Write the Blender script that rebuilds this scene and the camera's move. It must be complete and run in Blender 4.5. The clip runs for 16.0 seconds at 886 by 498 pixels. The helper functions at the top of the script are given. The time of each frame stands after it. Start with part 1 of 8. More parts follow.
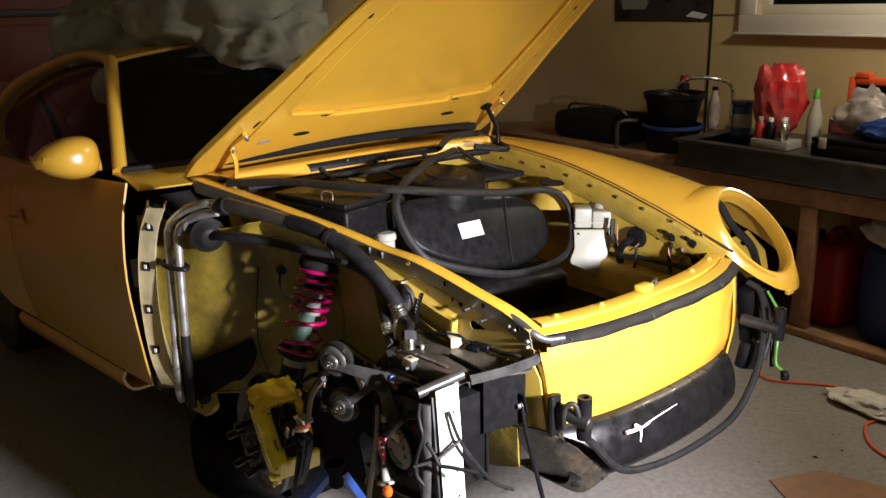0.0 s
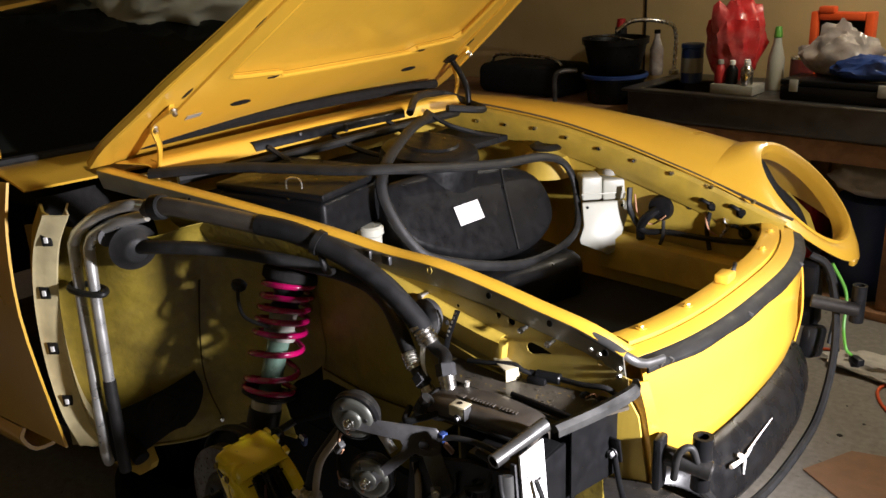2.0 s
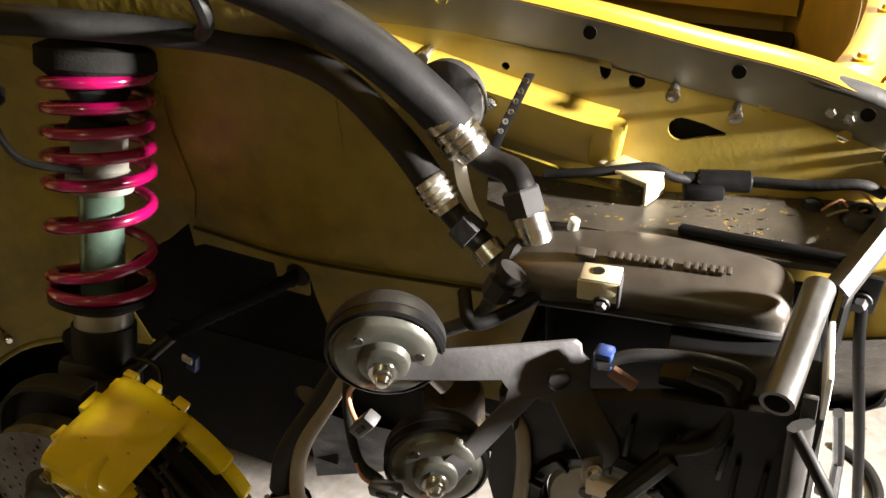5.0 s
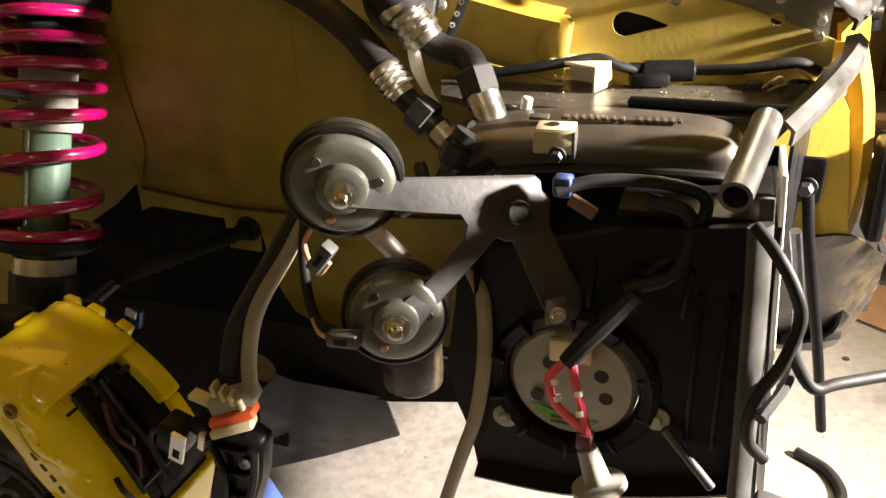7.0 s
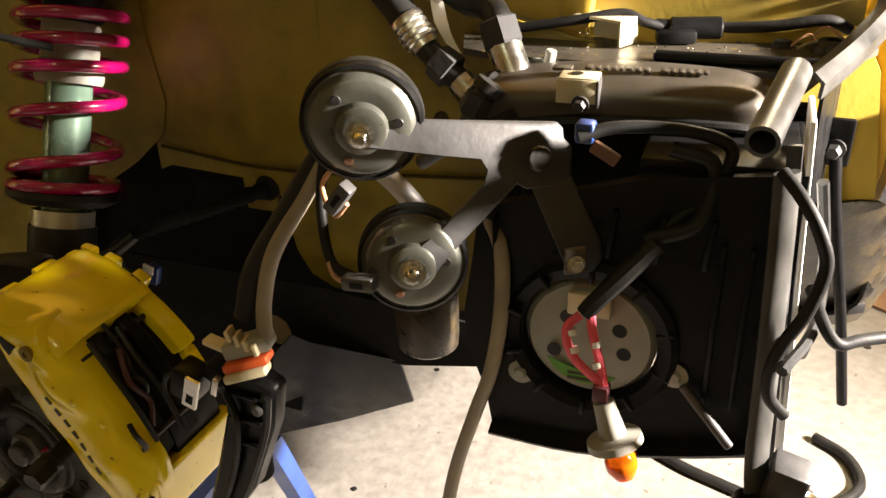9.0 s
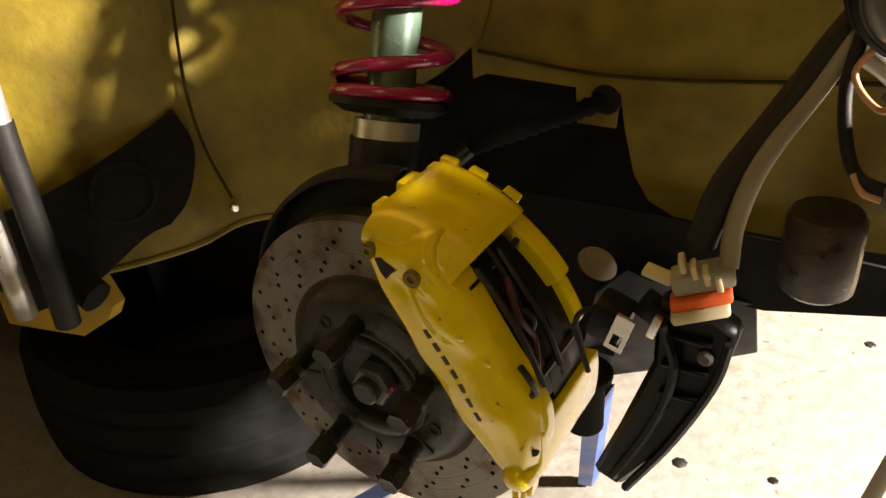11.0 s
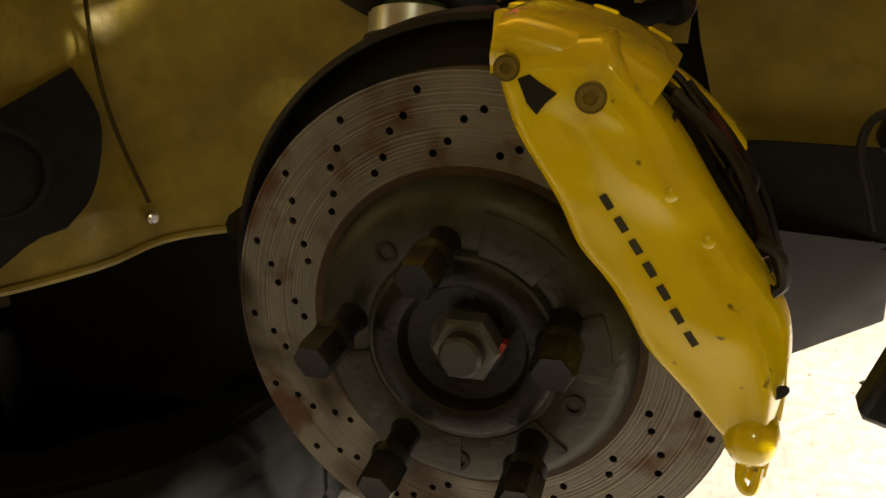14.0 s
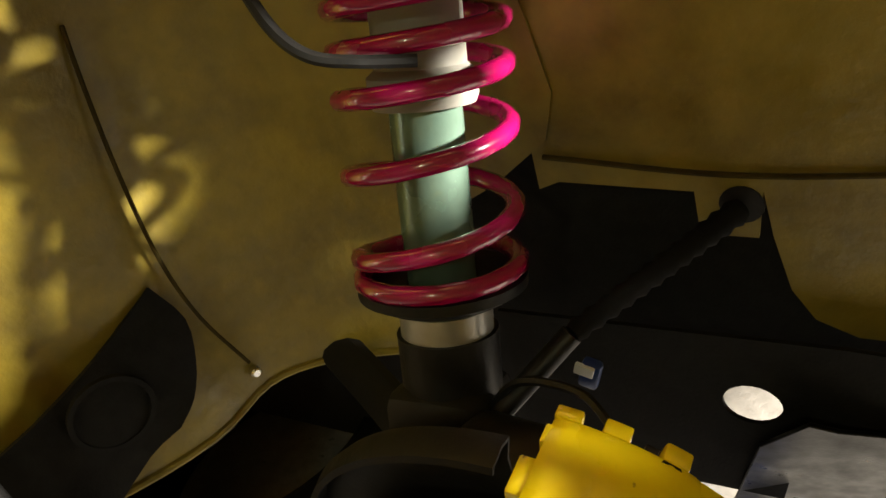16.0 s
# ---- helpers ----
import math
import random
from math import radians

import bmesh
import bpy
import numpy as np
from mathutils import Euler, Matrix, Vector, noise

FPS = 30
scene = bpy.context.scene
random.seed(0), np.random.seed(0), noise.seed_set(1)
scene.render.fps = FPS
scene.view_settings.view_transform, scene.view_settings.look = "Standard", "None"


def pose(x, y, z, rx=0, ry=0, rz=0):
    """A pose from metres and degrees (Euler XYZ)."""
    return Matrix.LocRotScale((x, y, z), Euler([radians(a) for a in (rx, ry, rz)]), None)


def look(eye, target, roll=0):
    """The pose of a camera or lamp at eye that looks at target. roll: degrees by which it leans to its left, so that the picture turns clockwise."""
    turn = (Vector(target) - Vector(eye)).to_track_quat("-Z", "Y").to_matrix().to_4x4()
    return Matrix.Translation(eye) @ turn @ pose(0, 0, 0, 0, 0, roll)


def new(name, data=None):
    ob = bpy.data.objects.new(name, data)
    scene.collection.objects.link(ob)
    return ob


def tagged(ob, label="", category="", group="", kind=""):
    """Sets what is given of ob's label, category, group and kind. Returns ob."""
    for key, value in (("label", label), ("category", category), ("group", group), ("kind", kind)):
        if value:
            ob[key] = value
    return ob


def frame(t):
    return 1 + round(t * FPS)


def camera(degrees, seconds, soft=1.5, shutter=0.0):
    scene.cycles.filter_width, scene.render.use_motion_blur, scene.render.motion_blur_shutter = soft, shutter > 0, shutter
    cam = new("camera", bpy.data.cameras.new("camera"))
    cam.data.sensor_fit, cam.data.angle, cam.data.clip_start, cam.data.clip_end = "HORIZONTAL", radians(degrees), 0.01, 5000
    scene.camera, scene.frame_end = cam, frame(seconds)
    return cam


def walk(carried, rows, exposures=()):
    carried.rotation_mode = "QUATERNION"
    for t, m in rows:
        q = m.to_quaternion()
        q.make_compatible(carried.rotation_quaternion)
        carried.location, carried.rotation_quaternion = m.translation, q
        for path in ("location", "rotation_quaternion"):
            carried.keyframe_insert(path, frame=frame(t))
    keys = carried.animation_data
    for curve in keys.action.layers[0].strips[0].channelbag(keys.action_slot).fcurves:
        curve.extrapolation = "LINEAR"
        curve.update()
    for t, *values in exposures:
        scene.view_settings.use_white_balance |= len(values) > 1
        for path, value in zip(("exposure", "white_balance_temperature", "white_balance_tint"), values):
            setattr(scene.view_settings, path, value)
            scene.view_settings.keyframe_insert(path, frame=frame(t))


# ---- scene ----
cam = camera(55.5, 16.0)
PATH = [
    (0, (1.973, -1.579, 1.626), (0.434, -0.437, 1.055), -1.4),
    (0.5, (1.798, -1.595, 1.621), (0.326, -0.385, 1.014), -0.9),
    (1, (1.647, -1.639, 1.621), (0.257, -0.349, 0.984), -0.9),
    (1.5, (1.524, -1.609, 1.605), (0.182, -0.275, 0.958), -1.2),
    (2, (1.349, -1.482, 1.555), (0.031, -0.135, 0.884), -2.7),
    (2.5, (1.167, -1.417, 1.522), (-0.071, -0.063, 0.726), -2.8),
    (3, (0.928, -1.419, 1.495), (-0.162, 0.011, 0.62), -3.3),
    (3.5, (0.776, -1.395, 1.455), (-0.148, 0.079, 0.469), -3.3),
    (4, (0.695, -1.275, 1.398), (-0.132, 0.183, 0.308), -5.6),
    (4.5, (0.645, -1.147, 1.317), (-0.114, 0.266, 0.122), -5.9),
    (5, (0.616, -1.095, 1.234), (-0.126, 0.356, 0.075), -3.9),
    (5.2, (0.606, -1.094, 1.19), (-0.095, 0.401, 0.061), -2.4),
    (7.3, (0.647, -1.217, 1.038), (-0.031, 0.439, 0.145), -2.5),
    (7.5, (0.648, -1.222, 1.029), (-0.036, 0.432, 0.136), -2.3),
    (8, (0.639, -1.221, 1.016), (-0.069, 0.409, 0.097), -1.8),
    (8.5, (0.62, -1.216, 1.006), (-0.112, 0.396, 0.076), -1.6),
    (9, (0.645, -1.21, 1.013), (-0.07, 0.42, 0.101), -1.8),
    (9.5, (0.634, -1.201, 1.017), (-0.124, 0.405, 0.098), -2.2),
    (10, (0.557, -1.21, 1.004), (-0.361, 0.268, 0.017), -3.5),
    (10.2, (0.526, -1.227, 0.994), (-0.443, 0.202, -0.016), -4.0),
    (12.3, (0.165, -1.168, 0.826), (-0.613, 0.365, -0.197), -6.1),
    (12.5, (0.149, -1.152, 0.799), (-0.578, 0.431, -0.184), -5.4),
    (13, (0.136, -1.148, 0.705), (-0.501, 0.586, -0.061), -4.6),
    (13.5, (0.137, -1.171, 0.685), (-0.472, 0.595, -0.03), -2.9),
    (14, (0.135, -1.178, 0.682), (-0.497, 0.596, 0.007), -3.0),
    (14.5, (0.155, -1.155, 0.709), (-0.513, 0.597, 0.014), -5.5),
    (15, (0.175, -1.037, 0.837), (-0.597, 0.568, -0.073), -10.5),
    (15.5, (0.181, -0.972, 0.948), (-0.76, 0.393, -0.17), -15.8),
    (16, (0.189, -0.95, 1.009), (-0.768, 0.359, -0.162), -17.8),
]
EXPOSURE = [(0, -0.98, 5600, 18), (2.5, -0.98, 5600, 16), (3.5, -0.5, 5900, 13), (4, -0.15, 6100, 12), (5, 0.2, 6200, 12), (7.3, 0.45, 6600, 13), (9, 0.45, 6700, 13), (10.2, 0.6, 6800, 12), (12.3, 0.7, 7100, 12), (14, 0.75, 7000, 9), (15, 0.82, 6600, 3), (16, 0.85, 6500, 6)]
walk(cam, [(t, look(eye, target, roll)) for t, eye, target, roll in PATH], EXPOSURE)

# ---- world and light ----
world = bpy.data.worlds.new("night")
world.use_nodes = True
scene.world = world
world.node_tree.nodes["Background"].inputs[0].default_value = (0.9, 0.75, 0.55, 1)
world.node_tree.nodes["Background"].inputs[1].default_value = 0.004


def lamp(name, kind, eye, target, watts, colour, size):
    data = bpy.data.lights.new(name, kind)
    data.energy, data.color = watts, colour
    if kind == "AREA":
        data.shape, data.size = "DISK", size
    else:
        data.shadow_soft_size = size
    ob = new(name, data)
    ob.matrix_world = look(eye, target)
    return ob


# the halogen work lamp on its stand beside the walk, and two unseen fill lamps added under the ceiling
work = lamp("work_lamp_light", "SPOT", (1.90, -0.285, 1.21), (0.35, -0.33, 0.55), 880, (1.0, 0.91, 0.80), 0.06)
work.data.spot_size, work.data.spot_blend = radians(92), 1.0
# fill only: the first brightens the bench wall, the second the car's door side
lamp("bench_fill_light", "POINT", (0.8, 1.85, 2.36), (0, 0, 0), 110, (1.0, 0.92, 0.70), 0.08)
lamp("door_side_fill_light", "POINT", (0.5, -2.5, 2.3), (0, 0, 0), 7, (0.92, 1.0, 0.74), 0.08)

# ---- materials ----
MATS = {}


def mat(name, colour, rough=0.5, metal=0.0, scale=30.0, vary=0.25, dirt=0.0, dirt_colour=(0.02, 0.016, 0.01),
        dirt_scale=4.0, bump=0.1, bump_scale=200.0, coat=0.0, rough_vary=0.12, spec=0.5, coat_rough=0.06):
    """A surface with grain at two scales: fine mottling, broad dirt, and a little relief."""
    m = bpy.data.materials.new(name)
    m.use_nodes = True
    nt = m.node_tree
    n, li = nt.nodes, nt.links
    b = n["Principled BSDF"]
    tc = n.new("ShaderNodeTexCoord")
    n1 = n.new("ShaderNodeTexNoise")
    n1.inputs["Scale"].default_value, n1.inputs["Detail"].default_value = scale, 5
    li.new(tc.outputs["Object"], n1.inputs["Vector"])
    r1 = n.new("ShaderNodeMapRange")
    r1.inputs[1].default_value, r1.inputs[2].default_value = 0.3, 0.7
    r1.inputs[3].default_value, r1.inputs[4].default_value = 1 - vary, 1 + vary
    li.new(n1.outputs["Fac"], r1.inputs[0])
    mul = n.new("ShaderNodeVectorMath")
    mul.operation = "SCALE"
    mul.inputs[0].default_value = colour
    li.new(r1.outputs[0], mul.inputs["Scale"])
    out = mul.outputs[0]
    if dirt:
        n2 = n.new("ShaderNodeTexNoise")
        n2.inputs["Scale"].default_value, n2.inputs["Detail"].default_value = dirt_scale, 8
        n2.inputs["Roughness"].default_value = 0.65
        li.new(tc.outputs["Object"], n2.inputs["Vector"])
        r2 = n.new("ShaderNodeMapRange")
        r2.inputs[1].default_value, r2.inputs[2].default_value = 0.45, 0.75
        r2.inputs[3].default_value, r2.inputs[4].default_value = 0.0, dirt
        li.new(n2.outputs["Fac"], r2.inputs[0])
        mix = n.new("ShaderNodeMix")
        mix.data_type = "RGBA"
        mix.inputs["B"].default_value = (*dirt_colour, 1)
        li.new(r2.outputs[0], mix.inputs["Factor"])
        li.new(out, mix.inputs["A"])
        out = mix.outputs["Result"]
    li.new(out, b.inputs["Base Color"])
    rr = n.new("ShaderNodeMapRange")
    rr.inputs[1].default_value, rr.inputs[2].default_value = 0.3, 0.7
    rr.inputs[3].default_value, rr.inputs[4].default_value = max(0.03, rough - rough_vary), min(1, rough + rough_vary)
    li.new(n1.outputs["Fac"], rr.inputs[0])
    li.new(rr.outputs[0], b.inputs["Roughness"])
    b.inputs["Metallic"].default_value = metal
    b.inputs["Specular IOR Level"].default_value = spec
    b.inputs["Coat Weight"].default_value = coat
    b.inputs["Coat Roughness"].default_value = coat_rough
    if bump:
        n3 = n.new("ShaderNodeTexNoise")
        n3.inputs["Scale"].default_value, n3.inputs["Detail"].default_value = bump_scale, 4
        li.new(tc.outputs["Object"], n3.inputs["Vector"])
        bp = n.new("ShaderNodeBump")
        bp.inputs["Strength"].default_value, bp.inputs["Distance"].default_value = bump, 0.002
        li.new(n3.outputs["Fac"], bp.inputs["Height"])
        li.new(bp.outputs[0], b.inputs["Normal"])
    MATS[name] = m
    return m


PAINT = mat("yellow_gloss_paint", (0.72, 0.42, 0.03), 0.32, scale=3, vary=0.04, dirt=0.12, dirt_colour=(0.25, 0.16, 0.05), dirt_scale=7, bump=0.02, bump_scale=500, coat=1.0, coat_rough=0.2, rough_vary=0.05)
UNDER = mat("yellow_dusty_inner_paint", (0.44, 0.31, 0.036), 0.5, scale=14, vary=0.12, dirt=0.55, dirt_colour=(0.16, 0.12, 0.04), dirt_scale=6, bump=0.12, bump_scale=160)
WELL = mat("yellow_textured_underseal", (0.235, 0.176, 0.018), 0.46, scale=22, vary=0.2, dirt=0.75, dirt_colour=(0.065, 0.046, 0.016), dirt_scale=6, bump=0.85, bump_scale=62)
CALIPER = mat("yellow_caliper_enamel", (0.88, 0.69, 0.006), 0.2, scale=9, vary=0.05, dirt=0.12, dirt_colour=(0.30, 0.20, 0.02), dirt_scale=16, bump=0.02, bump_scale=40, coat=1.0)
PLASTIC = mat("black_moulded_plastic", (0.0065, 0.0065, 0.007), 0.38, scale=40, vary=0.08, dirt=0.06, dirt_colour=(0.012, 0.011, 0.010), dirt_scale=10, bump=0.05, bump_scale=350, spec=0.16)
RUBBER = mat("black_rubber", (0.010, 0.010, 0.010), 0.55, scale=30, vary=0.3, dirt=0.4, dirt_colour=(0.030, 0.027, 0.023), dirt_scale=14, bump=0.15, bump_scale=260, spec=0.28)
FOAM = mat("grey_black_hose_foam", (0.008, 0.008, 0.0085), 0.6, scale=40, vary=0.3, dirt=0.5, dirt_colour=(0.018, 0.017, 0.015), dirt_scale=12, bump=0.1, bump_scale=400, spec=0.25)
STEEL = mat("dull_bracket_steel", (0.065, 0.065, 0.067), 0.5, metal=0.5, scale=26, vary=0.3, dirt=0.55, dirt_colour=(0.055, 0.05, 0.045), dirt_scale=16, bump=0.12)
ZINC = mat("bright_zinc", (0.68, 0.67, 0.63), 0.26, metal=1.0, scale=40, vary=0.15, dirt=0.25, dirt_colour=(0.3, 0.26, 0.18), dirt_scale=20, bump=0.08)
ALU = mat("oil_line_aluminium", (0.58, 0.58, 0.56), 0.34, metal=0.7, scale=22, vary=0.12, dirt=0.3, dirt_colour=(0.2, 0.19, 0.15), dirt_scale=15, bump=0.06)
DARKMETAL = mat("dark_oily_metal", (0.035, 0.034, 0.033), 0.48, metal=0.7, scale=30, vary=0.35, dirt=0.5, dirt_colour=(0.03, 0.024, 0.018), dirt_scale=14, bump=0.2)
TANKM = mat("brown_grey_cooler_metal", (0.105, 0.092, 0.076), 0.40, metal=0.5, scale=40, vary=0.10, dirt=0.35, dirt_colour=(0.085, 0.072, 0.055), dirt_scale=12, bump=0.05, bump_scale=300)
HORNM = mat("grey_horn_steel", (0.13, 0.135, 0.118), 0.36, metal=0.6, scale=30, vary=0.15, dirt=0.45, dirt_colour=(0.12, 0.10, 0.07), dirt_scale=18, bump=0.08)
SPRING = mat("magenta_red_spring_enamel", (0.33, 0.002, 0.075), 0.22, scale=20, vary=0.1, dirt=0.25, dirt_colour=(0.12, 0.01, 0.02), dirt_scale=20, bump=0.05, coat=0.9)
GREEN = mat("green_damper_enamel", (0.14, 0.22, 0.17), 0.24, metal=0.3, scale=20, vary=0.12, dirt=0.35, dirt_colour=(0.06, 0.07, 0.05), dirt_scale=18, bump=0.05)
WHITEP = mat("milky_plastic", (0.40, 0.40, 0.34), 0.4, scale=10, vary=0.06, dirt=0.3, dirt_colour=(0.35, 0.33, 0.22), dirt_scale=12, bump=0.05)
GREYP = mat("pale_grey_plastic", (0.30, 0.295, 0.26), 0.5, scale=20, vary=0.12, dirt=0.4, dirt_colour=(0.16, 0.14, 0.10), dirt_scale=20, bump=0.08)
PAPER = mat("white_label", (0.80, 0.80, 0.78), 0.6, scale=20, vary=0.03, bump=0.02)
HATM = mat("cast_iron_hub", (0.036, 0.038, 0.031), 0.45, metal=0.3, scale=35, vary=0.4, dirt=0.95, dirt_colour=(0.010, 0.008, 0.006), dirt_scale=13, bump=0.35)
CONCRETE = mat("garage_concrete", (0.26, 0.243, 0.22), 0.78, scale=45, vary=0.2, dirt=0.5, dirt_colour=(0.19, 0.175, 0.155), dirt_scale=2.6, bump=0.6, bump_scale=90)
WALLM = mat("yellow_beige_wall_paint", (0.56, 0.43, 0.20), 0.7, scale=6, vary=0.06, dirt=0.3, dirt_colour=(0.36, 0.26, 0.12), dirt_scale=2.2, bump=0.15, bump_scale=60)
WOOD = mat("rough_lumber", (0.30, 0.16, 0.07), 0.7, scale=18, vary=0.3, dirt=0.5, dirt_colour=(0.13, 0.07, 0.035), dirt_scale=6, bump=0.4, bump_scale=80)
TRIMW = mat("white_window_paint", (0.74, 0.70, 0.60), 0.5, scale=10, vary=0.05, dirt=0.3, dirt_colour=(0.45, 0.38, 0.26), dirt_scale=5, bump=0.1)
DOORRED = mat("red_brown_door_paint", (0.26, 0.07, 0.04), 0.5, scale=8, vary=0.15, dirt=0.4, dirt_colour=(0.09, 0.03, 0.02), dirt_scale=3, bump=0.2, bump_scale=60)
SINKM = mat("dull_sink_steel", (0.13, 0.125, 0.115), 0.4, metal=0.8, scale=15, vary=0.2, dirt=0.5, dirt_colour=(0.14, 0.11, 0.08), dirt_scale=6, bump=0.1)
CLOTH = mat("grey_green_cover_cloth", (0.40, 0.41, 0.35), 0.85, scale=20, vary=0.15, dirt=0.4, dirt_colour=(0.08, 0.08, 0.06), dirt_scale=5, bump=0.3, bump_scale=300)
REDP = mat("red_plastic", (0.38, 0.015, 0.015), 0.4, scale=10, vary=0.12, dirt=0.2, bump=0.1, bump_scale=60)
BLUEP = mat("blue_plastic", (0.02, 0.05, 0.20), 0.4, scale=10, vary=0.15, dirt=0.3, bump=0.05)
JACKBLUE = mat("blue_jack_enamel", (0.03, 0.09, 0.38), 0.4, scale=16, vary=0.15, dirt=0.4, bump=0.08)
ORANGE = mat("orange_plastic", (0.75, 0.10, 0.015), 0.4, scale=10, vary=0.06, dirt=0.15, bump=0.05)
WHITEC = mat("white_cloth", (0.62, 0.60, 0.55), 0.85, scale=20, vary=0.12, dirt=0.4, dirt_colour=(0.3, 0.28, 0.24), dirt_scale=7, bump=0.4, bump_scale=150)
CARD = mat("brown_cardboard", (0.30, 0.17, 0.095), 0.8, scale=18, vary=0.15, dirt=0.4, dirt_colour=(0.16, 0.09, 0.05), dirt_scale=5, bump=0.15)
GREENL = mat("green_label", (0.10, 0.30, 0.03), 0.5, scale=10, vary=0.05, bump=0)
PINK = mat("pink_red_sleeve", (0.75, 0.10, 0.16), 0.45, scale=30, vary=0.2, bump=0.05)
REDLINE = mat("orange_red_seal", (0.75, 0.12, 0.03), 0.5, scale=20, vary=0.1, bump=0.05)
COPPER = mat("tan_wire", (0.45, 0.24, 0.13), 0.5, scale=30, vary=0.1, bump=0)
RUST = mat("rusty_tab", (0.15, 0.07, 0.035), 0.7, scale=30, vary=0.3, bump=0.2)
INK = mat("dark_brown_ink", (0.035, 0.028, 0.01), 0.5, scale=30, vary=0.2, bump=0)
TYREM = mat("tyre_rubber", (0.010, 0.010, 0.010), 0.8, scale=30, vary=0.3, dirt=0.3, dirt_colour=(0.016, 0.015, 0.014), dirt_scale=9, bump=0.2, spec=0.04)
# paler than the body yellow: lamp light on the door pillar is in the colour
PALE = mat("pale_lit_flange", (0.62, 0.54, 0.30), 0.45, scale=24, vary=0.12, dirt=0.45, dirt_colour=(0.28, 0.24, 0.14), dirt_scale=11, bump=0.1)
FLAPM = mat("brown_dirty_flap", (0.026, 0.022, 0.018), 0.35, scale=60, vary=0.4, dirt=0.35, dirt_colour=(0.15, 0.10, 0.02), dirt_scale=34, bump=0.2)
DARKGLASS = mat("dark_tinted_glass", (0.006, 0.007, 0.006), 0.05, scale=3, vary=0.2, bump=0, rough_vary=0.02, spec=0.12)
# black felt; also on sheets whose black stands for shade
FELTSHADE = mat("black_felt_and_shade", (0.014, 0.0135, 0.013), 0.9, scale=60, vary=0.3, bump=0.4, bump_scale=300, spec=0.1)
PHOTO = mat("dark_poster_print", (0.05, 0.042, 0.035), 0.35, scale=5, vary=0.5, bump=0)
CLEARBAG = mat("cloudy_plastic_bag", (0.40, 0.36, 0.33), 0.25, scale=16, vary=0.35, dirt=0.6, dirt_colour=(0.25, 0.16, 0.13), dirt_scale=9, bump=0.5, bump_scale=40)
REDBAG = mat("red_carrier_bag", (0.60, 0.03, 0.03), 0.3, scale=9, vary=0.2, dirt=0.55, dirt_colour=(0.70, 0.42, 0.40), dirt_scale=5.5, bump=0.5, bump_scale=45)
ORANGEBULB = bpy.data.materials.new("amber_bulb_glass")
ORANGEBULB.use_nodes = True
_b = ORANGEBULB.node_tree.nodes["Principled BSDF"]
_b.inputs["Base Color"].default_value = (0.95, 0.22, 0.01, 1)
_b.inputs["Roughness"].default_value = 0.06
_b.inputs["Transmission Weight"].default_value = 0.55


def disc_material():
    """Swept iron: fine rings about the axle, with rusty patches."""
    m = mat("swept_disc_iron", (0.20, 0.19, 0.165), 0.42, metal=0.7, scale=30, vary=0.15, dirt=0.75, dirt_colour=(0.10, 0.085, 0.07), dirt_scale=13, bump=0)
    nt = m.node_tree
    n, li = nt.nodes, nt.links
    tc = n.new("ShaderNodeTexCoord")
    mp = n.new("ShaderNodeMapping")
    mp.inputs["Location"].default_value = (0, 0, -0.47)
    mp.inputs["Scale"].default_value = (1, 0, 1)
    ln = n.new("ShaderNodeVectorMath")
    ln.operation = "LENGTH"
    ns = n.new("ShaderNodeTexNoise")
    ns.noise_dimensions = "1D"
    ns.inputs["Scale"].default_value, ns.inputs["Detail"].default_value = 600, 3
    bp = n.new("ShaderNodeBump")
    bp.inputs["Strength"].default_value, bp.inputs["Distance"].default_value = 0.7, 0.001
    li.new(tc.outputs["Object"], mp.inputs["Vector"])
    li.new(mp.outputs[0], ln.inputs[0])
    li.new(ln.outputs["Value"], ns.inputs["W"])
    li.new(ns.outputs["Fac"], bp.inputs["Height"])
    li.new(bp.outputs[0], n["Principled BSDF"].inputs["Normal"])
    return m


DISC = disc_material()


def speckle(m, scale, low, high, colour):
    """Small dark pits and spots on a surface."""
    nt = m.node_tree
    n, li = nt.nodes, nt.links
    b = n["Principled BSDF"]
    old = b.inputs["Base Color"].links[0].from_socket
    tc = n.new("ShaderNodeTexCoord")
    ns = n.new("ShaderNodeTexNoise")
    ns.inputs["Scale"].default_value, ns.inputs["Detail"].default_value = scale, 3
    mr = n.new("ShaderNodeMapRange")
    mr.inputs[1].default_value, mr.inputs[2].default_value = low, high
    mx = n.new("ShaderNodeMix")
    mx.data_type = "RGBA"
    mx.inputs["B"].default_value = (*colour, 1)
    li.new(tc.outputs["Object"], ns.inputs["Vector"])
    li.new(ns.outputs["Fac"], mr.inputs[0])
    li.new(mr.outputs[0], mx.inputs["Factor"])
    li.new(old, mx.inputs["A"])
    li.new(mx.outputs["Result"], b.inputs["Base Color"])


speckle(CONCRETE, 42, 0.68, 0.73, (0.13, 0.12, 0.10))
speckle(CONCRETE, 9, 0.66, 0.74, (0.20, 0.18, 0.155))
speckle(DISC, 26, 0.55, 0.68, (0.10, 0.055, 0.030))
speckle(DISC, 11, 0.56, 0.66, (0.045, 0.028, 0.018))
speckle(CALIPER, 110, 0.70, 0.76, (0.30, 0.20, 0.02))
BEIGE = mat("beige_tube", (0.26, 0.22, 0.155), 0.5, scale=30, vary=0.15, dirt=0.4, dirt_colour=(0.10, 0.08, 0.055), dirt_scale=14, bump=0.1)
